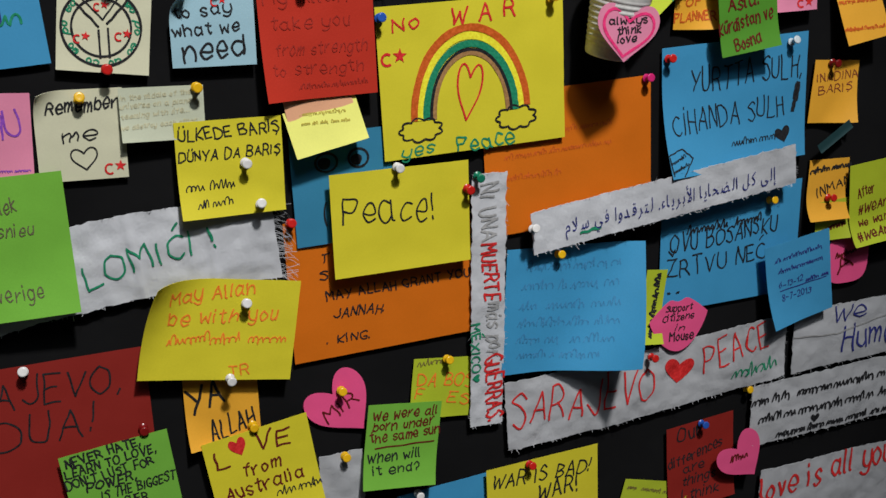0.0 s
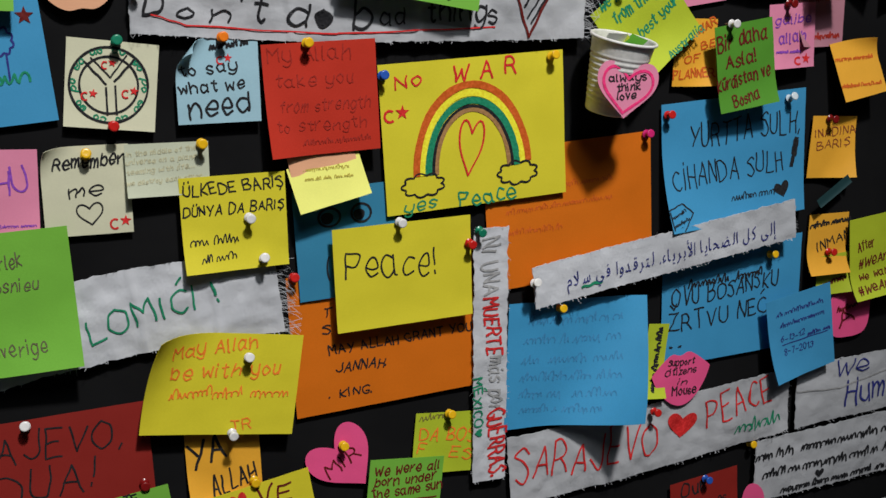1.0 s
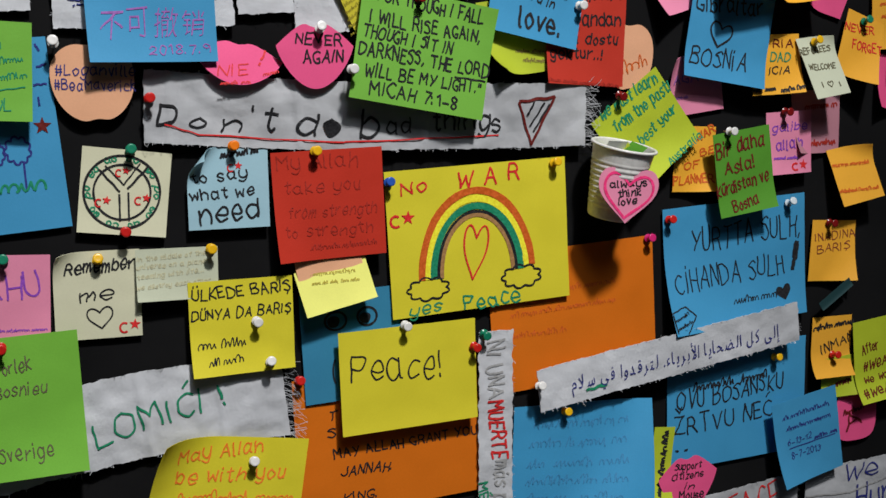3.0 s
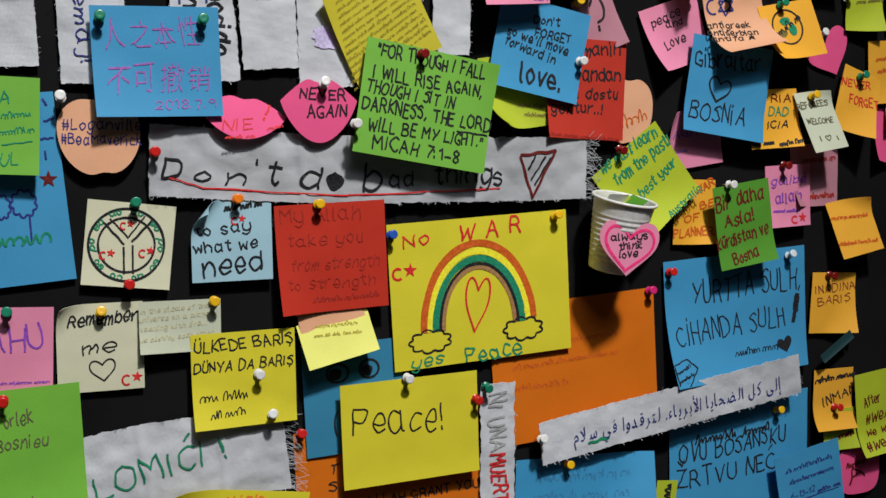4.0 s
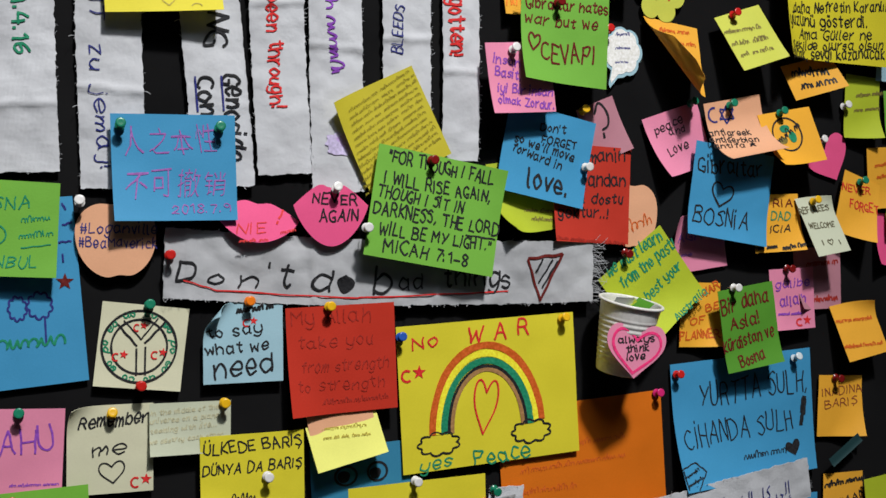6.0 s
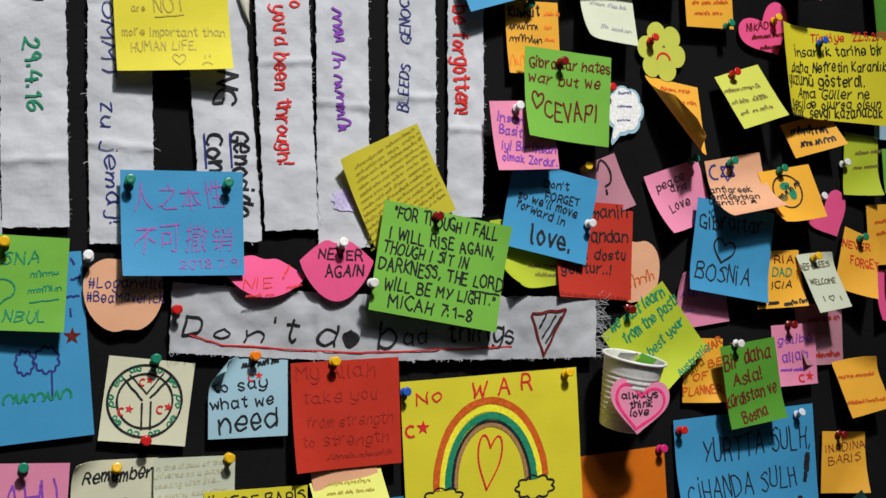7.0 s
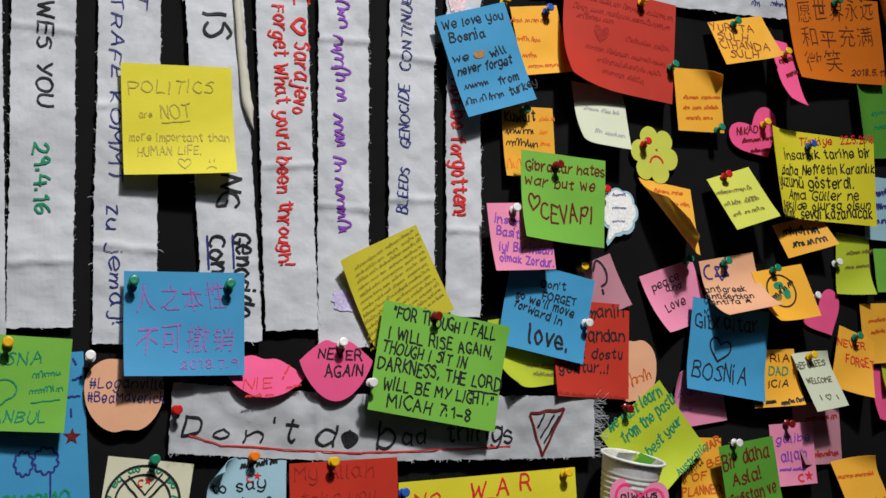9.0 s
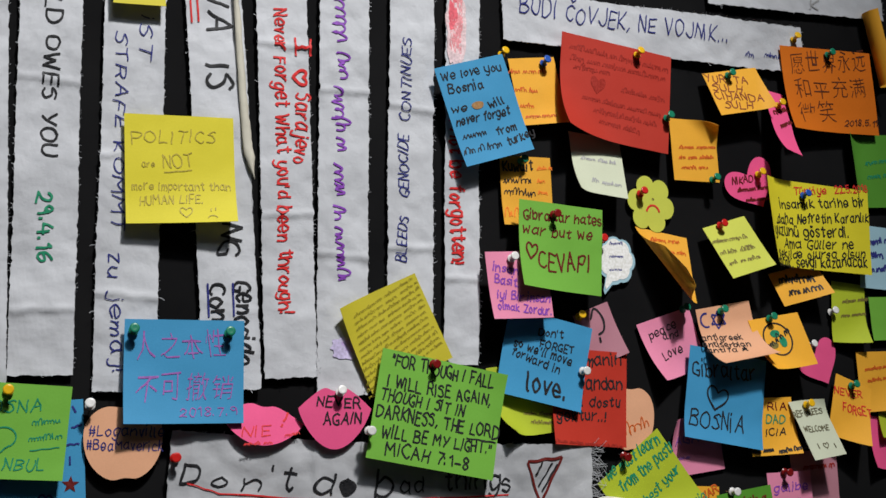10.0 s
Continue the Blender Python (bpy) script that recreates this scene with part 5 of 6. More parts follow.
note("amber", 0.5214, 1.5833, 0.0537, 0.046, 9.9, "amber note with a drawn round emblem", lift=10, rolls=[(-120, 0.006, 0.03)], tilt=0.3, marks=[
        ("black", "arc", -4, 3.2, 14.2, 13.9, 0, 360, 1.5),
        ("green_ink", "blot", -5, 8.1, 4.9, 3.4),
        ("green_ink", "blot", 0.5, 0.2, 3.8, 4.8),
        ("dull", "blot", -9.9, -1.5, 4.4, 2.9),
        ("black", "zigzag", -18.1, -2.7, 8.4, 8.5, 2.5, 3, 1.1)])
note("rose", 0.4184, 1.5783, 0.0543, 0.0519, 18.4, "pink note with black handwriting", lift=3, tilt=0.02, rolls=[(-140, 0.0014, 0.042)], lines=[
        ("peace", -18.4, 10.9, 27.9, 6.3, 4.8, "black", 0.01),
        ("and", -6, 6.3, 14.7, 5.4, -2.7, "black", 0.01),
        ("Love", -12.5, -9, 20.9, 6.6, 4.5, "black", 0.01)])
note("lime", 0.6068, 1.6125, 0.038, 0.0558, -3.8, "yellow-green note with faint writing", lift=3, tilt=0.02, rolls=[(-60, 0.0032, 0.039)], marks=[
        ("dull", "zigzag", -6.9, 9.7, 8.1, 12.7, 1.2, 6, 1),
        ("dull", "zigzag", 10.8, 13.2, 22, 15.5, 1.2, 4, 1.1),
        ("dull", "zigzag", -8.5, -3.3, 1, -1.6, 1.2, 4, 1),
        ("dull", "zigzag", 3.7, -1.1, 18.6, 1.6, 1.2, 6, 1)])
note("amber", 0.6335, 1.552, 0.0402, 0.0539, 2.5, "amber note with faint writing", lift=4, tilt=0.02, rolls=[(-60, -0.0004, 0.062)], marks=[
        ("rust", "zigzag", -11.8, 10.8, 6.3, 12.5, 1.2, 7, 1),
        ("rust", "zigzag", 9.1, 12.8, 18.2, 13.6, 1.2, 4, 1.1),
        ("rust", "zigzag", -10, 0.6, 5.2, 2.2, 1.2, 6, 1),
        ("rust", "zigzag", 7.9, 2.5, 16.5, 3.5, 1.2, 3, 1)])
note("red", 0.3375, 1.5344, 0.0676, 0.0757, -2.4, "red note with black handwriting", lift=6, rolls=[(-125, 0.0014, 0.162)], lines=[
        ("manin", -4.1, 24.9, 32.8, 8.6, 5.8, "black", 0),
        ("bandan", -10.2, 7, 39.7, 9.1, 1.8, "black", 0),
        ("a dostu", -11.8, -6.8, 38.8, 7.3, 0.8, "black", 0),
        ("gektur..!", -30.6, -19.2, 46.1, 7.8, 1.9, "black", 0)], marks=[
        ("maroon", "zigzag", -33.2, -35.4, -22.5, -35.7, 1, 5, 0.8),
        ("maroon", "zigzag", -20.4, -35.8, -8, -36.2, 1, 6, 0.8),
        ("maroon", "zigzag", -5.8, -36.3, 2.6, -36.6, 1, 4, 0.8),
        ("maroon", "zigzag", 4.7, -36.7, 16.9, -37.1, 1, 6, 0.8),
        ("maroon", "zigzag", 19.1, -37.2, 30.7, -37.6, 1, 6, 0.8)])
note("blue", 0.2958, 1.5635, 0.0745, 0.0681, -11.9, "blue note with black handwriting", lift=10, rolls=[(-90, 0, 0.2)], lines=[
        ("FORGET", -6, 8.7, 29.8, 5.9, 2, "black", 0),
        ("Don't", -8.8, 17.4, 21.3, 5.5, 6.9, "black", 0),
        ("so we'll move", -28.4, 5, 51.5, 6, -5.6, "black", 0),
        ("forward in", -29.2, -2.8, 43.3, 6, -7.2, "black", 0),
        ("love.", -11.9, -27.7, 34.5, 13.8, 1.2, "black", -0.02)])
note("mauve", 0.3496, 1.585, 0.0348, 0.0451, 22, "mauve note with a black question mark", lift=3, rolls=[(-40, 0.0044, 0.042)], lines=[
        ("?", -8.8, -6, 13.2, 27.3, -4.2, "black", 0.02)])
note("rose", 0.2686, 1.6197, 0.0523, 0.0525, 4.1, "pink note with violet handwriting", lift=20, tilt=0.1, rolls=[(-125, 0.0083, 0.109)], lines=[
        ("İnsan", -21, 12, 21.1, 6, -13.2, "violet", 0),
        ("Basit.", -20.8, 2.3, 20.5, 5.9, -11.2, "violet", 0),
        ("iyi Bir insan", -20.2, -10, 44.4, 5.9, -6.1, "violet", 0),
        ("olmak Zordur.", -20.8, -18.8, 45.8, 5.5, -7.1, "violet", 0)])
note("lime", 0.2790, 1.5320, 0.0540, 0.0560, 8, "yellow-green note curling at its foot", lift=4, tilt=0.05, rolls=[(-135, 0.006, 0.022)], marks=[
        ("dull", "zigzag", -0.7, -10.1, 10.2, -12, 1.1, 5, 0.7),
        ("dull", "zigzag", 12.4, -12.4, 24.8, -14.7, 1.1, 6, 0.8),
        ("dull", "zigzag", 3.9, -17.5, 12.4, -19.2, 1.1, 4, 0.7),
        ("dull", "zigzag", 14.6, -19.6, 23.4, -21.3, 1.1, 4, 0.8)])
note("green", 0.2024, 1.5205, 0.1, 0.0795, -10.2, "green note with black capitals", lift=18, rolls=[(45, 0.03, 0.1)], tilt=0.08, lines=[
        ("“FOR THOUGH I FALL", -41.4, 28.6, 81.5, 8.6, -0.8, "black", 0),
        ("I WILL RISE AGAIN,", -42.4, 12.9, 82.4, 8.5, 0.7, "black", 0),
        ("THOUGH I SIT IN", -45.8, 2.3, 65.2, 8, 0.6, "black", 0),
        ("DARKNESS, THE LORD", -47.3, -9.5, 97.3, 8.5, 0.3, "black", 0),
        ("WILL BE MY LIGHT.”", -41, -23.4, 86.6, 8, 1.5, "black", 0),
        ("MICAH 7:1-8", -35.9, -35.1, 64.7, 8.4, 0, "black", 0)], marks=[
        ("black", "line", 24.5, -12.9, 48.7, -12.2, 1.1)])
note("mustard", 0.1722, 1.5795, 0.0690, 0.0700, 26, "dull yellow note full of small handwriting", lift=8, rolls=[(155, 0.014, 0.06)], marks=[
        ("olive", "zigzag", -24.9, 24.3, -14.7, 25.7, 1, 6, 0.4),
        ("olive", "zigzag", -12.9, 25.9, -5.5, 27, 1, 4, 0.3),
        ("olive", "zigzag", -3.6, 27.3, 2.8, 28.2, 1, 4, 0.4),
        ("olive", "zigzag", 4.7, 28.5, 16.6, 30.2, 1, 7, 0.4),
        ("olive", "zigzag", 18.4, 30.5, 29.8, 32.2, 1, 7, 0.4),
        ("olive", "zigzag", -26.1, 19.4, -15.9, 20.8, 1, 6, 0.4),
        ("olive", "zigzag", -14.1, 21.1, -6.6, 22.2, 1, 4, 0.3),
        ("olive", "zigzag", -4.8, 22.5, 1.6, 23.5, 1, 4, 0.4),
        ("olive", "zigzag", 3.5, 23.7, 15.3, 25.5, 1, 7, 0.4),
        ("olive", "zigzag", 17.2, 25.8, 28.6, 27.5, 1, 7, 0.4),
        ("olive", "zigzag", 30.5, 27.8, 32.2, 28.1, 1, 1, 0.4),
        ("olive", "zigzag", -27.2, 14.5, -17, 16, 1, 6, 0.4),
        ("olive", "zigzag", -15.2, 16.3, -7.8, 17.4, 1, 4, 0.3),
        ("olive", "zigzag", -6, 17.7, 0.4, 18.7, 1, 4, 0.4),
        ("olive", "zigzag", 2.3, 19, 14.1, 20.8, 1, 7, 0.4),
        ("olive", "zigzag", 16, 21.1, 27.3, 22.9, 1, 7, 0.4),
        ("olive", "zigzag", 29.2, 23.2, 32, 23.6, 1, 2, 0.4),
        ("olive", "zigzag", -28.4, 9.6, -18.2, 11.1, 1, 6, 0.4),
        ("olive", "zigzag", -16.4, 11.4, -9, 12.6, 1, 4, 0.3),
        ("olive", "zigzag", -7.2, 12.9, -0.8, 13.9, 1, 4, 0.4),
        ("olive", "zigzag", 1, 14.2, 12.9, 16.1, 1, 7, 0.4),
        ("olive", "zigzag", 14.7, 16.4, 26, 18.2, 1, 7, 0.4),
        ("olive", "zigzag", 27.9, 18.5, 31.8, 19.1, 1, 2, 0.4),
        ("olive", "zigzag", -29.5, 4.7, -19.3, 6.3, 1, 6, 0.4),
        ("olive", "zigzag", -17.6, 6.6, -10.2, 7.8, 1, 4, 0.3),
        ("olive", "zigzag", -8.4, 8.1, -2, 9.1, 1, 4, 0.4),
        ("olive", "zigzag", -0.2, 9.4, 11.6, 11.4, 1, 7, 0.4),
        ("olive", "zigzag", 13.5, 11.7, 24.8, 13.6, 1, 7, 0.4),
        ("olive", "zigzag", 26.6, 13.9, 31.6, 14.7, 1, 3, 0.4),
        ("olive", "zigzag", -30.7, -0.1, -20.5, 1.4, 1, 6, 0.4),
        ("olive", "zigzag", -18.7, 1.7, -11.4, 3, 1, 4, 0.3),
        ("olive", "zigzag", -9.6, 3.3, -3.2, 4.4, 1, 4, 0.4),
        ("olive", "zigzag", -1.4, 4.7, 10.4, 6.7, 1, 7, 0.4),
        ("olive", "zigzag", 12.2, 7, 23.5, 8.9, 1, 7, 0.4),
        ("olive", "zigzag", 25.4, 9.2, 31.5, 10.2, 1, 4, 0.4),
        ("olive", "zigzag", -31.8, -5, -21.7, -3.4, 1, 6, 0.4),
        ("olive", "zigzag", -19.9, -3.1, -12.5, -1.8, 1, 4, 0.3),
        ("olive", "zigzag", -10.7, -1.5, -4.4, -0.4, 1, 4, 0.4),
        ("olive", "zigzag", -2.6, -0.1, 9.2, 1.9, 1, 7, 0.4),
        ("olive", "zigzag", 11, 2.3, 22.2, 4.2, 1, 7, 0.4),
        ("olive", "zigzag", 24.1, 4.5, 30.4, 5.6, 1, 4, 0.4),
        ("olive", "zigzag", -33, -9.9, -22.8, -8.2, 1, 6, 0.4),
        ("olive", "zigzag", -21, -7.9, -13.7, -6.6, 1, 4, 0.3),
        ("olive", "zigzag", -11.9, -6.3, -5.6, -5.2, 1, 4, 0.4),
        ("olive", "zigzag", -3.8, -4.9, 7.9, -2.8, 1, 7, 0.4),
        ("olive", "zigzag", 9.8, -2.5, 21, -0.5, 1, 7, 0.4),
        ("olive", "zigzag", 22.8, -0.2, 29.1, 1, 1, 4, 0.4),
        ("olive", "zigzag", -34.1, -14.7, -24, -13.1, 1, 6, 0.4),
        ("olive", "zigzag", -22.2, -12.7, -14.9, -11.4, 1, 4, 0.3),
        ("olive", "zigzag", -13.1, -11.1, -6.8, -10, 1, 4, 0.4),
        ("olive", "zigzag", -5, -9.6, 6.7, -7.5, 1, 7, 0.4),
        ("olive", "zigzag", 8.5, -7.2, 19.7, -5.2, 1, 7, 0.4),
        ("olive", "zigzag", 21.6, -4.8, 27.8, -3.7, 1, 4, 0.4),
        ("olive", "zigzag", -35.3, -19.6, -25.1, -17.9, 0.9, 6, 0.4),
        ("olive", "zigzag", -23.4, -17.6, -16.1, -16.2, 1, 4, 0.3),
        ("olive", "zigzag", -14.3, -15.9, -8, -14.7, 1, 4, 0.4),
        ("olive", "zigzag", -6.2, -14.4, 5.5, -12.3, 1, 7, 0.4),
        ("olive", "zigzag", 7.3, -11.9, 18.4, -9.9, 1, 7, 0.4),
        ("olive", "zigzag", 20.3, -9.5, 26.5, -8.4, 1, 4, 0.4),
        ("olive", "zigzag", 28.4, -8, 30.7, -7.6, 1, 1, 0.4),
        ("olive", "zigzag", -36.4, -24.4, -26.3, -22.7, 0.9, 6, 0.4),
        ("olive", "zigzag", -24.5, -22.4, -17.2, -21, 1, 4, 0.3),
        ("olive", "zigzag", -15.5, -20.7, -9.2, -19.5, 1, 4, 0.4),
        ("olive", "zigzag", -7.4, -19.2, 4.2, -17, 1, 7, 0.4),
        ("olive", "zigzag", 6.1, -16.7, 17.2, -14.6, 1, 7, 0.4),
        ("olive", "zigzag", 19, -14.2, 25.2, -13.1, 1, 4, 0.4),
        ("olive", "zigzag", 27.1, -12.7, 30.5, -12.1, 1, 2, 0.4),
        ("olive", "zigzag", -37.5, -29.2, -27.4, -27.5, 0.9, 6, 0.4),
        ("olive", "zigzag", -25.7, -27.2, -18.4, -25.8, 1, 4, 0.3),
        ("olive", "zigzag", -16.6, -25.5, -10.4, -24.3, 1, 4, 0.4),
        ("olive", "zigzag", -8.6, -23.9, 3, -21.7, 1, 7, 0.4),
        ("olive", "zigzag", 4.8, -21.4, 15.9, -19.3, 1, 7, 0.4),
        ("olive", "zigzag", 17.8, -18.9, 24, -17.7, 1, 4, 0.4),
        ("olive", "zigzag", 25.8, -17.4, 30.3, -16.5, 1, 3, 0.4),
        ("olive", "zigzag", -38.7, -34.1, -28.6, -32.4, 0.9, 6, 0.4),
        ("olive", "zigzag", -26.8, -32, -19.6, -30.6, 1, 4, 0.4),
        ("olive", "zigzag", -17.8, -30.3, -11.5, -29.1, 1, 4, 0.4),
        ("olive", "zigzag", -9.8, -28.7, 1.8, -26.5, 1, 7, 0.4),
        ("olive", "zigzag", 3.6, -26.1, 14.7, -24, 1, 7, 0.4),
        ("olive", "zigzag", 16.5, -23.6, 22.7, -22.4, 1, 4, 0.4),
        ("olive", "zigzag", 24.5, -22.1, 30.1, -21, 1, 3, 0.4)])
note("blue", 0.0195, 1.5486, 0.0806, 0.0707, 1.1, "blue note with purple Chinese characters", lift=13, rolls=[(-110, -0.0007, 0.142)], lines=[
        ("人之本性", -32.4, 9.3, 60.5, 14.5, 0.9, "plum", 0.010, 1.2),
        ("不可撤销", -33.4, -18.6, 65.3, 14.6, 0.7, "plum", 0.010, 1.2),
        ("2018.7.9", -3.3, -30.6, 38.9, 5.5, 1.2, "plum", 0.03)])
note("yellow", 0.0111, 1.6887, 0.0753, 0.0786, 3.4, "yellow note with pencil lettering", lift=12, rolls=[(-75, 0.0027, 0.097)], lines=[
        ("POLITICS", -32.9, 18.4, 57.1, 8.6, 2.8, "soft_pencil", 0.03),
        ("are", -26, 1.4, 8.4, 4, 4.7, "soft_pencil", 0.03),
        ("NOT", -11.5, 1.1, 20.6, 9.3, 4.2, "soft_pencil", 0.03),
        ("more important than", -33, -14.7, 67, 5.4, 0.4, "soft_pencil", 0.03),
        ("HUMAN LIFE.", -28, -25.5, 42.6, 6.2, 1.7, "soft_pencil", 0.03)], marks=[
        ("soft_pencil", "line", -11.6, -2.1, 7.8, 0.1, 0.8),
        ("soft_pencil", "heart", 2.7, -31.5, 8.4, 7.6, 0, 0.7),
        ("soft_pencil", "arc", 20.6, -37, 3.5, 3, 20, 160, 0.7),
        ("soft_pencil", "line", 19.8, -28.4, 19.6, -30.6, 0.8),
        ("soft_pencil", "line", 22.9, -28, 22.7, -30.1, 0.8)])
note("green", -0.0853, 1.5087, 0.0635, 0.0606, -2.9, "green note with dark green handwriting", lift=12, rolls=[(-75, 0.0083, 0.18)], lines=[
        ("BOSNA", -26.1, 9.8, 40.5, 7.9, 4.3, "green_ink", 0.02),
        ("ISTANBUL", -28.6, -26.4, 48.2, 7.1, 3, "green_ink", 0.02)], marks=[
        ("green_ink", "bar", 9.7, 5.6, 16.7, 2.8, 8),
        ("green_ink", "bar", 8.7, -4.9, 18.4, 2.8, 8.4),
        ("green_ink", "line", 9.9, -12, 27.7, -9.1, 0.8),
        ("green_ink", "arc", -6.4, -4.2, 7.3, 6.4, -60, 150, 1),
        ("green_ink", "line", -2.7, -9, -10.5, -16.5, 1)])
note("blue", 0.2416, 1.7574, 0.0615, 0.0811, 18.8, "blue note with dark handwriting", lift=16, rolls=[(-90, 0.01, 0.183)], lines=[
        ("We love you", -27.3, 30.1, 52.4, 5.9, -2.5, "black", 0),
        ("Bosnia", -24.8, 18.4, 30.5, 6.8, -2.5, "black", 0),
        ("we", -27.5, 3.2, 13.1, 4.9, -0.3, "black", 0),
        ("will", 5.1, 0.8, 13.6, 6.3, 1.5, "black", 0),
        ("never forget", -27.1, -7, 47.7, 6.3, -1.5, "black", 0),
        ("from", 4.2, -21.7, 17.8, 5.9, 0.6, "black", 0),
        ("turkey", 10.4, -32.3, 25.5, 5.9, 6.2, "black", 0)], marks=[
        ("black", "bar", -25.6, -17.1, 23.1, 4, -1.6),
        ("black", "bar", -29.3, -29.4, 33.4, 4.1, -0.7),
        ("tan", "blot", -4.3, 4.7, 5.3, 3.2)])
note("amber", 0.2945, 1.7823, 0.0427, 0.0577, 9.4, "amber note with faint writing", lift=3, tilt=0.1, rolls=[(-75, 0.0101, 0.1)], marks=[
        ("rust", "zigzag", -22.9, 17.4, -13.3, 17, 1.6, 3, 0.8),
        ("rust", "zigzag", -10.2, 16.9, 1, 16.5, 1.6, 4, 0.8),
        ("rust", "zigzag", 4.1, 16.4, 8.1, 16.2, 1.7, 1, 0.8),
        ("rust", "zigzag", -21.2, 1.7, -11.2, 0.8, 1.6, 4, 0.8),
        ("rust", "zigzag", -8.1, 0.5, -0.9, -0.2, 1.6, 3, 0.8),
        ("rust", "zigzag", -19.1, -11.9, -6.6, -13.5, 1.6, 5, 0.8),
        ("rust", "zigzag", -16.3, -21.8, -3.9, -21.9, 1.3, 6, 0.8),
        ("rust", "zigzag", -1.4, -21.9, 11.9, -22.1, 1.3, 6, 0.8)])
note("red", 0.3623, 1.7858, 0.1058, 0.0866, -4.6, "red sheet with dark handwriting and a heart", lift=14, rolls=[(-130, 0.02, 0.06)], marks=[
        ("maroon", "zigzag", -45, 32.1, -22.6, 31.8, 1.8, 7, 1.1),
        ("maroon", "zigzag", -19.1, 31.8, -1.4, 31.6, 1.8, 6, 1.1),
        ("maroon", "zigzag", 2.1, 31.5, 21.5, 31.3, 1.8, 6, 1.1),
        ("maroon", "zigzag", 25.1, 31.2, 47.7, 31, 1.8, 7, 1.1),
        ("maroon", "zigzag", -43.4, 22.5, -31.4, 22.5, 1.8, 4, 1.1),
        ("maroon", "zigzag", -28, 22.5, -16.9, 22.5, 1.8, 4, 1.1),
        ("maroon", "zigzag", -13.4, 22.5, 7.6, 22.4, 1.8, 7, 1.1),
        ("maroon", "zigzag", 11.1, 22.4, 27.3, 22.4, 1.8, 5, 1.1),
        ("maroon", "zigzag", 30.9, 22.4, 46.6, 22.3, 1.8, 5, 1.1),
        ("maroon", "zigzag", -40.4, 15.3, -19.5, 15.9, 1.8, 7, 1.1),
        ("maroon", "zigzag", -16.1, 16, -3, 16.3, 1.8, 4, 1.1),
        ("maroon", "zigzag", 5.8, 4.1, 16.5, 3.8, 1.6, 4, 1.1),
        ("maroon", "zigzag", 19.7, 3.7, 29.9, 3.4, 1.6, 3, 1.1),
        ("maroon", "zigzag", 33.2, 3.3, 46.6, 3, 1.7, 4, 1.1),
        ("maroon", "zigzag", -31.4, -9.5, -14.8, -9.6, 1.7, 6, 1.1),
        ("maroon", "zigzag", -11.6, -9.6, 8.8, -10, 1.6, 7, 1.1),
        ("maroon", "zigzag", 12, -10, 29.1, -10.3, 1.6, 6, 1.1),
        ("maroon", "zigzag", 32.4, -10.3, 45.1, -10.5, 1.6, 4, 1.1),
        ("maroon", "zigzag", -20.3, -18.6, 1.2, -19, 1.7, 7, 1.1),
        ("maroon", "zigzag", 4.4, -19.1, 24.7, -19.6, 1.6, 7, 1.1),
        ("maroon", "zigzag", 27.9, -19.7, 39.9, -20.1, 1.6, 4, 1.1),
        ("maroon", "zigzag", -14.8, -27.4, 5.7, -28.4, 1.7, 7, 1.2),
        ("maroon", "zigzag", 8.9, -28.6, 18.4, -29.3, 1.6, 3, 1.1),
        ("maroon", "zigzag", 21.5, -29.5, 23.6, -29.6, 1.6, 1, 1.1),
        ("maroon", "solid_heart", -17.4, 3.3, 14.1, 14.7, -5, 1.1)])
note("amber", 0.4875, 1.8031, 0.0588, 0.0409, 12.9, "amber note with brown capitals, curled corner", lift=8, rolls=[(-20, 0.02, 0.02)], tilt=0.32, lines=[
        ("YURTTA", -28.8, 12.2, 41.6, 6.8, -9.6, "brown", 0.01),
        ("SULH", -26, 3.4, 28.7, 6.7, -10, "brown", 0.01),
        ("CİHANDA", -26.6, -4.9, 48.1, 6.8, -10.3, "brown", 0.01),
        ("SULH", -21.8, -14.4, 27.6, 6.6, -9.3, "brown", 0.01)])
note("pink", 0.5298, 1.7783, 0.0216, 0.0657, -6.5, "narrow pink note with dark writing", lift=3, tilt=0.44, rolls=[(-120, 0.0057, 0.05)], marks=[
        ("dark_red", "zigzag", -5.8, 9, 16, 19.5, 2.2, 6, 1.7),
        ("dark_red", "zigzag", -2.4, -5.1, 11.1, 3.2, 1.8, 4, 1.6)])
note("orange", 0.5936, 1.8172, 0.1049, 0.0799, 3.4, "orange note with dark brown Chinese characters", lift=9, rolls=[(-125, 0.0151, 0.13)], lines=[
        ("愿世界永远", -42.3, 15.3, 88.6, 16.5, 4.6, "dark_brown", 0.014, 1.0),
        ("和平充满", -39.6, -7.6, 82.1, 14.4, 3.9, "dark_brown", 0.014, 1.0),
        ("微笑", -39.4, -31.8, 42.9, 16.1, 4.2, "dark_brown", 0.014, 1.0),
        ("2018.5.11", 12.1, -32.5, 39.3, 5.5, 2, "dark_brown", 0)])
note("amber", 0.6461, 1.8637, 0.040, 0.0720, 12, "orange note rolled into a tube", lift=3, rolls=[(180, -0.010, 0.0115)])
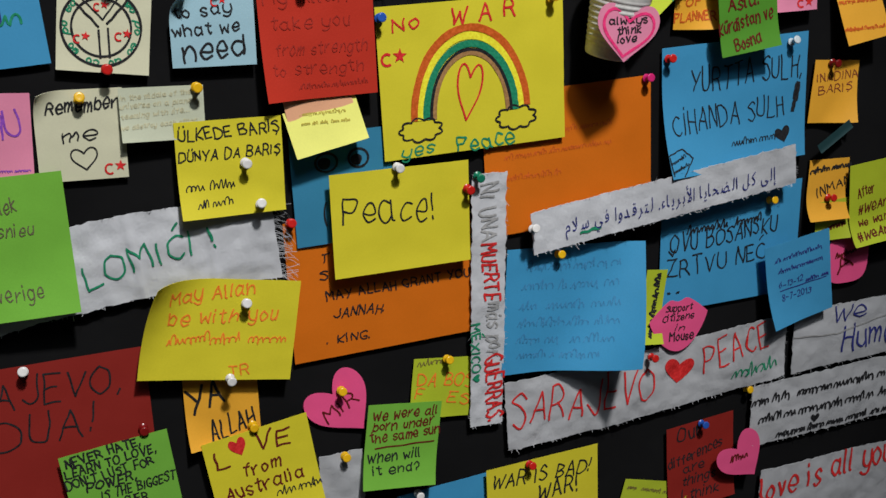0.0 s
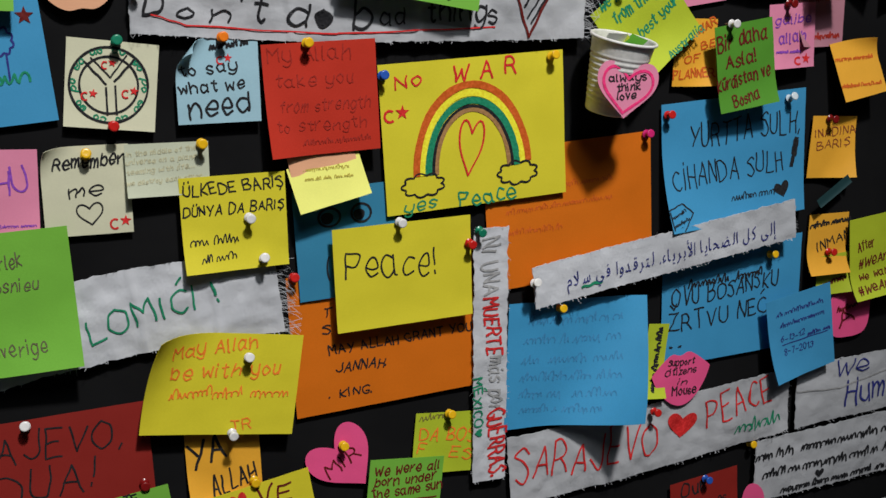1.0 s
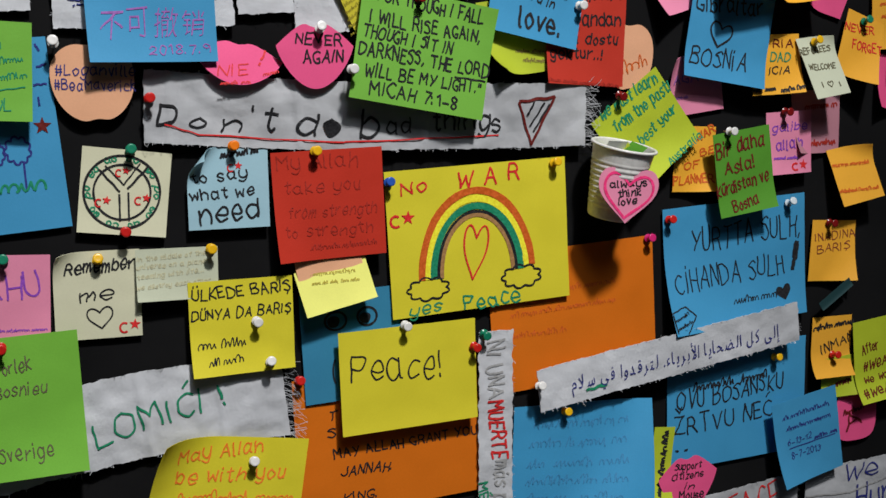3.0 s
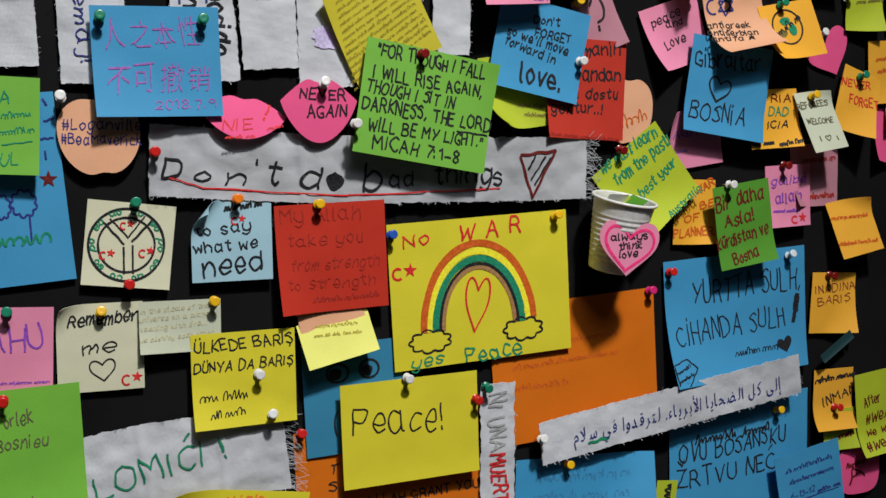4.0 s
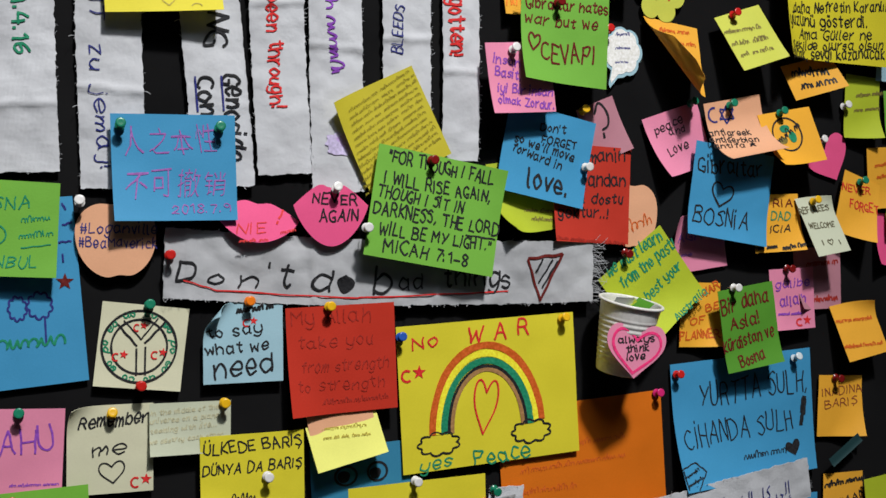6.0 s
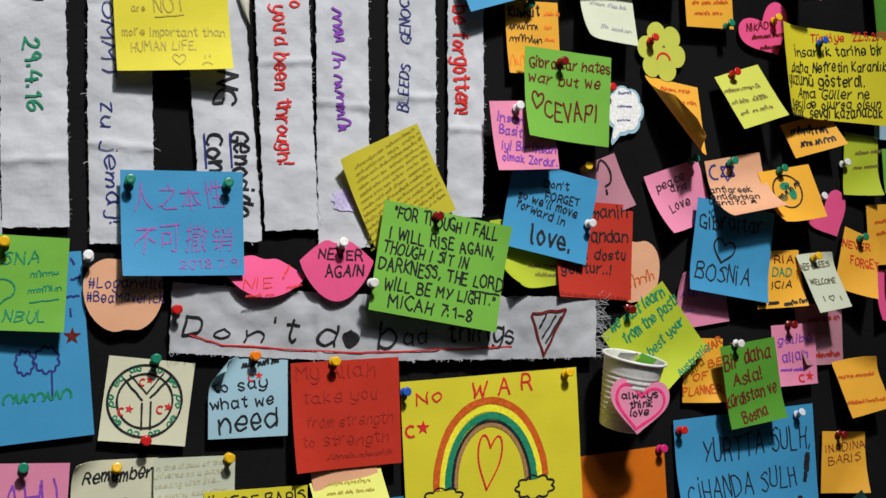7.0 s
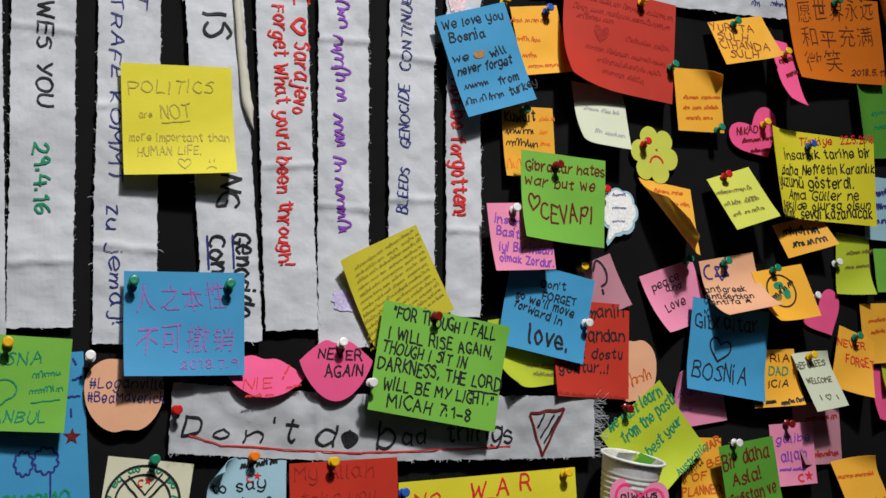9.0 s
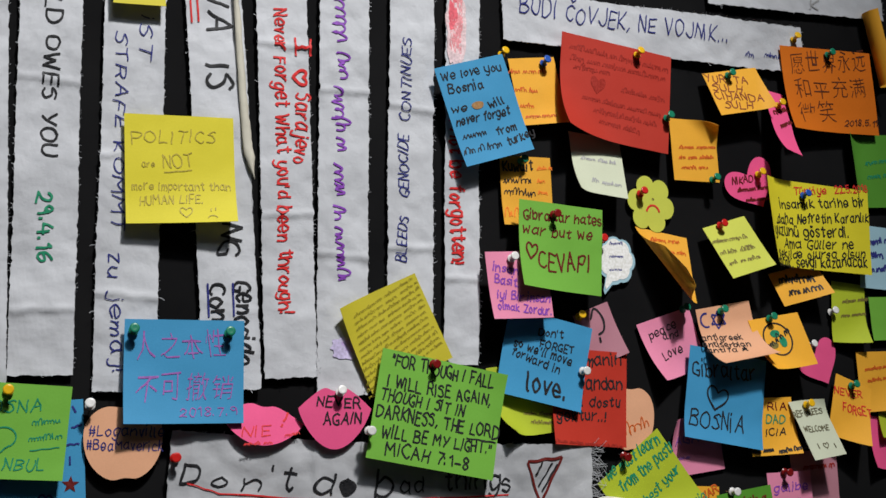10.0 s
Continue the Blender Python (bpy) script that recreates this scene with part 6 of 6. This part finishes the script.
note("amber", 0.4427, 1.7461, 0.0461, 0.0547, 2, "amber note with faint writing, corner bent", lift=8, rolls=[(50, 0.015, 0.012)], tilt=0.05, marks=[
        ("rust", "zigzag", -15.7, 1.6, -0.1, 2.6, 1.2, 7, 0.9),
        ("rust", "zigzag", 2.3, 2.7, 11.7, 3.4, 1.2, 4, 0.9),
        ("rust", "zigzag", 14.1, 3.5, 20.4, 3.9, 1.2, 3, 0.9),
        ("rust", "zigzag", -16.5, -7.4, -9.6, -7, 1.2, 3, 0.9),
        ("rust", "zigzag", -7.2, -6.9, 1.8, -6.3, 1.2, 4, 0.9),
        ("rust", "zigzag", 4.3, -6.2, 17.7, -5.3, 1.2, 6, 0.9),
        ("rust", "zigzag", -14.4, -16.2, 0.4, -15.4, 1.2, 7, 0.9),
        ("rust", "zigzag", 2.8, -15.2, 11.7, -14.7, 1.2, 4, 0.9)])
note("ivory", 0.3462, 1.7240, 0.0483, 0.0541, -4.3, "pale green note with faint writing", lift=2, rolls=[(-150, 0.018, 0.02)], tilt=0.36, marks=[
        ("grey", "zigzag", -15.8, 3.4, -1.7, 3.7, 1.2, 7, 0.9),
        ("grey", "zigzag", 0.5, 3.8, 9, 3.9, 1.3, 4, 0.9),
        ("grey", "zigzag", 11.2, 4, 16.2, 4.1, 1.3, 2, 0.9),
        ("grey", "zigzag", -8.1, -15.8, -1.1, -15.9, 1.4, 3, 0.9),
        ("grey", "zigzag", 1.4, -16, 10.6, -16.2, 1.4, 4, 0.9),
        ("grey", "zigzag", 13.1, -16.2, 18.2, -16.4, 1.4, 2, 0.9)])
note("amber", 0.2842, 1.6981, 0.0455, 0.057, 2.4, "amber note with black and orange writing", lift=4, rolls=[(-125, 0.0006, 0.181)], lines=[
        ("Kuwait", -20, 15.2, 26.4, 7, 4.8, "black", -0.01)], marks=[
        ("black", "bar", -20.4, 8, 27.7, 4.4, 0.7),
        ("black", "bar", -20.1, -1.3, 25.2, 4.4, -1.6),
        ("orange_ink", "bar", -21.4, -19.7, 17.1, 5.7, 2.7),
        ("orange_ink", "zigzag", 10.5, 18.5, 18.3, 19.5, 1.2, 3, 0.8),
        ("orange_ink", "zigzag", 20.8, 19.8, 23.4, 20.1, 1.3, 1, 0.8),
        ("orange_ink", "zigzag", 9.9, 8.2, 18.9, 8.6, 1.2, 4, 0.8),
        ("orange_ink", "zigzag", 10.3, -1.1, 18.5, -0.8, 1.2, 4, 0.8)])
note("green", 0.3047, 1.6506, 0.0742, 0.0702, -2.6, "green note with dark brown handwriting", lift=22, rolls=[(-125, -0.0016, 0.121)], lines=[
        ("Gibraltar hates", -32.7, 20, 68.6, 7.4, 1.8, "dark_red", 0),
        ("war but we", -33.7, 8, 61, 7, 1, "dark_red", 0),
        ("CEVAPI", -19, -18.9, 44.7, 13.5, 2.8, "dark_red", 0.005)], marks=[
        ("dark_red", "heart", -26.5, -5.7, 9.9, 12.9, -10, 1.6)])
note("amber", 0.4063, 1.6439, 0.0513, 0.0588, -7.2, "amber note curled into a cone", lift=4, rolls=[(-140, -0.003, 0.0085)], tilt=0.38, marks=[
        ("rust", "zigzag", -12, 20.2, 3, 22, 1.4, 6, 0.9),
        ("rust", "zigzag", 5.7, 22.4, 17, 23.7, 1.4, 4, 0.9),
        ("rust", "zigzag", -5, 11.3, 4.4, 12.3, 1.4, 4, 0.9),
        ("rust", "zigzag", 7.1, 12.5, 20.5, 13.9, 1.4, 5, 0.9)])
note("pear", 0.4775, 1.6631, 0.0457, 0.047, 17.7, "yellow-green note with faint writing", lift=9, rolls=[(-30, 0.02, 0.03)], tilt=0.44, marks=[
        ("dull", "zigzag", -22.1, 9.7, -7.2, 8.1, 1.5, 6, 0.8),
        ("dull", "zigzag", -4.5, 7.8, 6.7, 6.6, 1.5, 4, 0.9),
        ("dull", "zigzag", 9.4, 6.3, 12.3, 5.9, 1.5, 1, 0.9),
        ("dull", "zigzag", -20.7, -1.3, -3.3, -2.8, 1.4, 7, 0.8),
        ("dull", "zigzag", -0.6, -3, 14.2, -4.3, 1.5, 6, 0.9),
        ("dull", "zigzag", -18.7, -11.4, -9.6, -11.9, 1.4, 4, 0.8),
        ("dull", "zigzag", -6.8, -12.1, 6.8, -12.9, 1.4, 5, 0.9),
        ("dull", "zigzag", 9.6, -13.1, 13.8, -13.3, 1.5, 2, 0.9)])
note("yellow", 0.5655, 1.6872, 0.1209, 0.0779, -1.3, "yellow note with red and black handwriting", lift=14, rolls=[(-170, 0.02, 0.06)], tilt=0.02, lines=[
        ("Türkiye", -23.2, 26.4, 36.4, 6.2, 7.7, "red_ink", 0),
        ("22.5.2018", 23.2, 32.3, 37.4, 6.3, 9.3, "red_ink", 0),
        ("İnsanlık tarihe bir", -41.5, 12.2, 98.7, 7.6, 7, "black", 0),
        ("daha Nefretin Karanlık", -48.1, -1.5, 108.1, 7.5, 6, "black", 0),
        ("yüzünü gösterdi.", -57.2, -13.1, 93.7, 8.9, 4.3, "black", 0),
        ("Ama Güller ne", -40.8, -22.7, 81.8, 7.3, 4.3, "black", 0),
        ("şekilde olursa olsun", -55, -33.2, 108.7, 6.8, 5, "black", 0),
        ("açacak, sevgi kazanacak", -67, -42.4, 122.8, 8.6, 5.2, "black", 0)])
note("amber", 0.548, 1.6356, 0.052, 0.0303, 14.8, "amber note with scribbled black writing", lift=4, tilt=0.36, rolls=[(-40, -0.0016, 0.063)], marks=[
        ("black", "zigzag", -18.8, 6.9, 14.8, 2.4, 2.7, 7, 1.6),
        ("black", "zigzag", -15.7, -5.4, 3.4, -6.7, 2.5, 4, 1.6),
        ("black", "zigzag", 8.2, -7, 16.7, -7.6, 2.6, 2, 1.5)])
note("pale_blue", 0.6476, 1.6651, 0.0508, 0.0586, -2.4, "pale blue note with dark blue writing", lift=4, rolls=[(-60, 0.0091, 0.183)], marks=[
        ("navy", "zigzag", -15.2, 13.1, 0, 15.9, 2.1, 3, 1.6),
        ("navy", "zigzag", 4.9, 16.7, 22.2, 19.9, 2.1, 4, 1.6),
        ("navy", "zigzag", -15.8, -0.2, 1.9, 2.9, 2.1, 4, 1.6),
        ("navy", "zigzag", 6.7, 3.8, 21.4, 6.3, 2.1, 3, 1.6),
        ("navy", "zigzag", -19.8, -13.7, 10.3, -8.8, 2.1, 7, 1.6),
        ("navy", "zigzag", 15.2, -8, 20.5, -7.1, 2.1, 1, 1.6)])
note("leaf", 0.646, 1.7474, 0.0712, 0.0695, 5, "green note curled outwards with faint writing", lift=4, rolls=[(180, 0.01, 0.03)], marks=[
        ("green_ink", "zigzag", -10.5, 7.2, 2.5, 8.4, 1.8, 3, 1.1),
        ("green_ink", "zigzag", 6.7, 8.8, 20.9, 10.1, 1.8, 4, 1.1),
        ("green_ink", "zigzag", -9.6, -6.3, 5.6, -4.8, 1.8, 4, 1.1),
        ("green_ink", "zigzag", 9.8, -4.4, 18.4, -3.6, 1.8, 2, 1.1)])
note("green", 0.6537, 1.6098, 0.0446, 0.0396, 3.3, "green note with faint writing", lift=4, rolls=[(-90, 0.004, 0.115)])
note("pink", 0.6444, 1.4966, 0.0438, 0.0465, -5.2, "pink note partly hidden by others", lift=3, rolls=[(-140, 0.0038, 0.042)])
note("lime", 0.6571, 1.5236, 0.0475, 0.0486, -5.4, "yellow-green note pinned to the board", lift=4, rolls=[(-120, 0.0054, 0.056)], marks=[
        ("dull", "zigzag", -9.4, 10.3, 7.2, 13.1, 1.3, 6, 1.1)])
note("mustard", -0.0251, 1.8378, 0.0358, 0.0692, 4.2, "dull yellow note hanging above two strips", lift=12, rolls=[(-90, -0.0024, 0.172)])
note("pink", 0.1465, 1.1400, 0.0500, 0.0530, 36, "pink heart-shaped note with dark red lettering", kind="heart", lift=3, lines=[
        ("MIR", -17, -3, 28.4, 10.8, -2, "dark_red", 0.01)])
note("pink", 0.5180, 1.0250, 0.0480, 0.0480, 36, "pink heart-shaped note with writing", kind="heart", lift=15, marks=[
        ("dark_red", "zigzag", -11.3, 8.3, 4.7, -0, 2.3, 5, 1.5)])
note("pink", 0.4415, 1.1663, 0.0579, 0.0517, 3, "pink lip-shaped note with black writing", kind="lips", lift=9, lines=[
        ("Support", -12.8, 12, 26, 5.3, -4.5, "black", 0),
        ("Citizens", -16.1, 3.5, 30.5, 5.4, -2.8, "black", 0),
        ("in", -3.7, -6.3, 9.1, 4.8, -5.2, "black", 0),
        ("Mouse", -9.2, -15.5, 23.9, 7.1, -3.2, "black", 0)])
note("pink", 0.6228, 1.201, 0.0464, 0.0482, 0, "pink rounded note with dark red writing", kind="tag", lift=4, lines=[
        ("A", -10, -14.1, 17.3, 15.5, 22.3, "dark_red", 0)], marks=[
        ("dark_red", "zigzag", -14.6, 2, 5.9, 6, 1.8, 6, 1.4)])
note("pink", 0.126, 1.5193, 0.0539, 0.0472, 0, "pink lip-shaped note with black capitals", kind="lips", lift=14, lines=[
        ("NEVER", -13.3, 6.5, 32, 7, -0.4, "black", 0),
        ("AGAIN", -8.4, -5.4, 27.3, 7.8, -0, "black", 0)])
note("pink", 0.0742, 1.514, 0.0602, 0.0305, -8, "pink lip-shaped note with red writing, curled outwards", kind="lips", lift=6, tilt=0.3, lines=[
        ("NIE", -12.7, -11, 19.9, 6.8, 9.9, "red_ink", 0.02),
        ("!", 13.5, -0.5, 4.1, 8.7, -14.1, "red_ink", -0.02)], marks=[
        ("red_ink", "zigzag", -10.9, -16, -5.6, -15.1, 0.9, 4, 0.6),
        ("red_ink", "zigzag", -4.1, -14.8, 1.1, -13.9, 0.9, 4, 0.6),
        ("red_ink", "zigzag", 2.7, -13.7, 8, -12.7, 0.9, 4, 0.6),
        ("red_ink", "zigzag", 17.3, -6.5, 26.2, -3.4, 1.1, 5, 0.6)])
note("peach", -0.0175, 1.5012, 0.0565, 0.051, 4, "peach apple-shaped note with blue writing", kind="apple", lift=6, lines=[
        ("#Loganville", -22.3, 6.1, 48.5, 6.6, -5.1, "navy", 0.03),
        ("#BeaMaverick", -23.6, -2.8, 48.9, 6.2, -5.4, "navy", 0.03)])
note("peach", 0.3785, 1.5179, 0.0471, 0.0521, 0, "peach apple-shaped note with faint writing", kind="apple", lift=2, marks=[
        ("rust", "zigzag", -6.3, -9.6, 16.8, -3, 3.8, 3, 0.9)])
note("pink", 0.5725, 1.5664, 0.0456, 0.038, 26, "plain pink heart-shaped paper note", kind="heart", lift=2)
note("pink", 0.5062, 1.7212, 0.0538, 0.0413, 30, "pink heart-shaped note with dark capitals", kind="heart", lift=4, lines=[
        ("NIKAD", -18.3, 10.7, 22.1, 6.1, -19.9, "dark_red", 0)], marks=[
        ("dark_red", "zigzag", -16.8, 3.3, 0.4, -3, 1.5, 6, 1.2),
        ("dark_red", "zigzag", 3.5, -4.1, 15.2, -8.4, 1.5, 4, 1.2),
        ("dark_red", "zigzag", -13.4, -7.8, -5.1, -11.2, 1.2, 4, 1.2),
        ("dark_red", "zigzag", -2.7, -12.1, 9.4, -17, 1.2, 5, 1.2)])
note("pear", 0.4006, 1.6967, 0.0458, 0.0499, 0, "yellow-green flower-shaped note with a drawn sad face", kind="flower", lift=4, marks=[
        ("red_ink", "arc", 1.7, -7.8, 6.2, 6.8, 10, 170, 1.7),
        ("dull", "line", 1.7, 4.9, 2.7, 4, 1.7)])
note("pale_blue", 0.3665, 1.6467, 0.0387, 0.0511, 0, "white speech-bubble note with a pale blue rim", kind="bubble", lift=3, marks=[
        ("white_ink", "bubble", -0.3, 0.6, 34, 45),
        ("navy", "zigzag", -6.1, 13.7, 5.7, 14.4, 1.0, 5, 0.6),
        ("navy", "zigzag", -6.5, 2.8, 6.6, 3.6, 1.0, 6, 0.6),
        ("navy", "zigzag", -6.9, -8.1, 4.9, -7.4, 1.0, 5, 0.6)])
note("rose", 0.3496, 1.4164, 0.0448, 0.0406, -6, "pink heart-shaped note stuck to the cup", kind="heart", lift=47, sway=0.22, lines=[
        ("always", -13.4, 5.2, 27, 4.9, 6.6, "black", 0),
        ("think", -6.8, -1.3, 17, 5, 10.3, "black", 0),
        ("love", -6.1, -7.4, 13.6, 5, 9.9, "black", 0)], marks=[
        ("pink_ink", "heart", -0.1, -0.3, 36.4, 32.2, -4, 1.9)])
note("night", 0.5851, 1.3162, 0.0373, 0.0084, 33.4, "dark teal strip of paper, curled", lift=12, rolls=[(-90, 0, 0.008)])

# ---------------------------------------------------------------- pins
push_pin("red", -0.0029, 1.4041, 7.4, 5, 0)
push_pin("yellow", -0.0211, 1.3855, 4.3, 20, 0)
push_pin("yellow", 0.0516, 1.39, 10.2, 4, 0)
push_pin("white", 0.0804, 1.3378, 12.8, 3, 0)
push_pin("white", 0.0891, 1.308, 14.2, 20, -15)
push_pin("blue", 0.1796, 1.429, 6.3, 10, -12)
push_pin("white", 0.188, 1.3257, 15.2, 2, 0)
push_pin("red", 0.1116, 1.2891, 3.7, 14, -12)
push_pin("pink", 0.3994, 1.3751, 3.2, 10, -14)
push_pin("red", 0.4169, 1.3893, 5.4, 10, -18)
push_pin("clear", 0.5347, 1.397, 5.3, 22, 0)
push_pin("green", 0.2533, 1.3119, 9.2, -5, 0)
push_pin("white", 0.2954, 1.2684, 19.2, 18, -8)
push_pin("yellow", 0.3241, 1.2416, 8.3, 14, -10)
push_pin("yellow", 0.5292, 1.2636, 3.5, 14, 12)
push_pin("white", 0.0752, 1.2377, 14.5, 18, -16)
push_pin("white", -0.0742, 1.2061, 3.8, 22, -8)
push_pin("dark_red", -0.0011, 1.1513, 4.9, 2, 0)
push_pin("white", 0.0602, 1.1836, 15.7, 0, 0)
push_pin("yellow", 0.076, 1.1392, 6, 4, 0)
push_pin("yellow", 0.1443, 1.1545, 5.4, 14, -14)
push_pin("yellow", 0.2306, 1.166, 5.2, 14, 0)
push_pin("yellow", 0.1451, 1.1, 7.2, 12, -10)
push_pin("red", 0.3019, 1.0623, 12.2, 14, -5)
push_pin("red", 0.4143, 1.1404, 12.2, 10, -14)
push_pin("yellow", 0.5242, 1.0876, 2.2, 12, -10)
push_pin("blue", 0.4757, 1.0638, 6.2, 10, -10)
push_pin("white", 0.5281, 1.0358, 7.2, 14, 10)
push_pin("red", 0.5905, 1.2604, 6.2, 10, 0)
push_pin("dark_red", 0.5795, 1.3783, 5.2, 0, 0)
push_pin("white", 0.205, 1.0536, 6.2, 5, 0)
push_pin("red", 0.2424, 1.3048, 15.7, 0, 0)
push_pin("green", -0.0156, 1.5754, 15.4, 10, 0)
push_pin("green", 0.0483, 1.5754, 15.4, 10, 0)
push_pin("white", -0.0402, 1.5253, 8.2, 14, -16)
push_pin("green", 0.0032, 1.4575, 5.2, 8, 0)
push_pin("orange", 0.0692, 1.4583, 8.2, 6, 0)
push_pin("yellow", 0.1241, 1.4536, 14.2, 6, 0)
push_pin("red", 0.0161, 1.4907, 9.2, 4, 0)
push_pin("white", 0.1289, 1.5356, 16.3, 16, -10)
push_pin("dark_red", 0.1988, 1.5573, 20.4, 0, 0)
push_pin("white", 0.1481, 1.5089, 25, 2, 0)
push_pin("yellow", 0.3297, 1.5985, 5.3, 14, -14)
push_pin("white", 0.3282, 1.5551, 12.9, 0, 0)
push_pin("green", 0.4285, 1.6086, 5.2, 14, 8)
push_pin("green", 0.4626, 1.6079, 11.3, 14, -12)
push_pin("green", 0.5117, 1.6035, 12.6, 14, -8)
push_pin("white", 0.5601, 1.5822, 4.2, 14, 12)
push_pin("green", 0.5992, 1.5474, 10.9, 14, -10)
push_pin("yellow", 0.5452, 1.5303, 14.6, 14, -8)
push_pin("white", 0.4609, 1.4598, 20.2, 2, 0)
push_pin("yellow", 0.3119, 1.4385, 6.3, 14, 10)
push_pin("dark_red", 0.3643, 1.4891, 12.2, -8, 0)
push_pin("white", 0.5878, 1.6129, 2.2, 12, -12)
push_pin("dark_red", 0.5225, 1.474, 10.2, 0, 0)
push_pin("green", -0.0781, 1.3899, 4.3, 10, 0)
push_pin("red", -0.0827, 1.336, 16.3, 0, 0)
push_pin("yellow", -0.091, 1.5345, 14.3, 4, 0)
push_pin("yellow", 0.2634, 1.81, 2.2, 18, 22)
push_pin("blue", 0.2998, 1.8064, 5.8, 14, 14)
push_pin("yellow", 0.3831, 1.8213, 16.3, 18, 0)
push_pin("green", 0.2787, 1.7213, 6.3, 10, 0)
push_pin("green", 0.4101, 1.7689, 17.3, 14, 8)
push_pin("green", 0.4787, 1.8167, 11.9, 10, 0)
push_pin("yellow", 0.5318, 1.7955, 12, 14, -14)
push_pin("yellow", 0.5567, 1.8621, 7.2, 18, -14)
push_pin("green", 0.5915, 1.851, 11.3, 8, 0)
push_pin("red", 0.3892, 1.7042, 6.5, 14, 0)
push_pin("yellow", 0.5112, 1.7316, 6.5, 14, -12)
push_pin("green", 0.4589, 1.7211, 11.3, 14, 10)
push_pin("blue", 0.551, 1.7139, 16.5, 10, 0)
push_pin("red", 0.4643, 1.6816, 12, 10, 0)
push_pin("red", 0.3507, 1.6623, 5.4, 10, 0)
push_pin("dark_red", 0.2978, 1.6765, 24.4, 0, 0)
push_pin("white", 0.2618, 1.6396, 22.8, 10, -10)


# ---------------------------------------------------------------- the cup
def plastic_cup(top, foot, r_top, r_foot):
    """A thin ribbed vending cup with a rolled rim, pinned to the board."""
    axis = Vector(top) - Vector(foot)
    h = axis.length
    bm = bmesh.new()
    outer = [(0.0005, 0.0012), (r_foot * 0.8, 0.0012), (r_foot * 0.86, 0), (r_foot * 0.97, 0.0004), (r_foot, 0.0015)]
    for i in range(1, 61):
        f = i / 60
        rib = 0.00035 * math.sin(f * 2 * math.pi * 13) if 0.12 < f < 0.80 else 0.0
        outer.append((r_foot + (r_top - r_foot) * f + rib, 0.0015 + (h - 0.003) * f))
    rim = [(r_top + 0.0012 * math.sin(a) + 0.0006, h - 0.0013 - 0.0012 * math.cos(a)) for a in [k * math.pi / 6 for k in range(1, 9)]]
    inner = [(r - 0.0006, z) for r, z in reversed(outer[5:])] + [(r_foot - 0.001, 0.0022), (0.0005, 0.0022)]
    rings = [[bm.verts.new((r * math.cos(2 * math.pi * i / 48), r * math.sin(2 * math.pi * i / 48), z)) for i in range(48)] for r, z in outer + rim + inner]
    for a, b in zip(rings, rings[1:]):
        for i in range(48):
            j = (i + 1) % 48
            bm.faces.new((a[i], a[j], b[j], b[i]))
    cup = new("plastic_cup", mesh_of("plastic_cup", bm, "cup_plastic"))
    cup.matrix_world = Matrix.Translation(foot) @ axis.to_track_quat("Z", "Y").to_matrix().to_4x4()
    tagged(cup, "white ribbed plastic drinking cup pinned to the board", "cup")
    for colour, dx, dy, turn, lean in (("lime", 0.004, 0.008, 30, 12), ("white", -0.007, 0.004, -20, -10), ("leaf", 0.010, 0.0, 60, 14)):
        sheet = Sheet(0, 0, 0.020, 0.036, 0, 0.0, rolls=[(90, 0.0, 0.03)])
        slip = new("paper_slip", sheet_mesh("paper_slip", sheet, colour, nx=6, ny=8))
        slip.matrix_world = cup.matrix_world @ pose(dx, dy, h - 0.015, lean, 0, turn)
        tagged(slip, colour.replace("leaf", "green") + " paper slip folded up inside the plastic cup", "paper slip", "slips in the cup")


plastic_cup((0.3561, -0.036, 1.4531), (0.3492, -0.026, 1.3978), 0.0235, 0.0165)
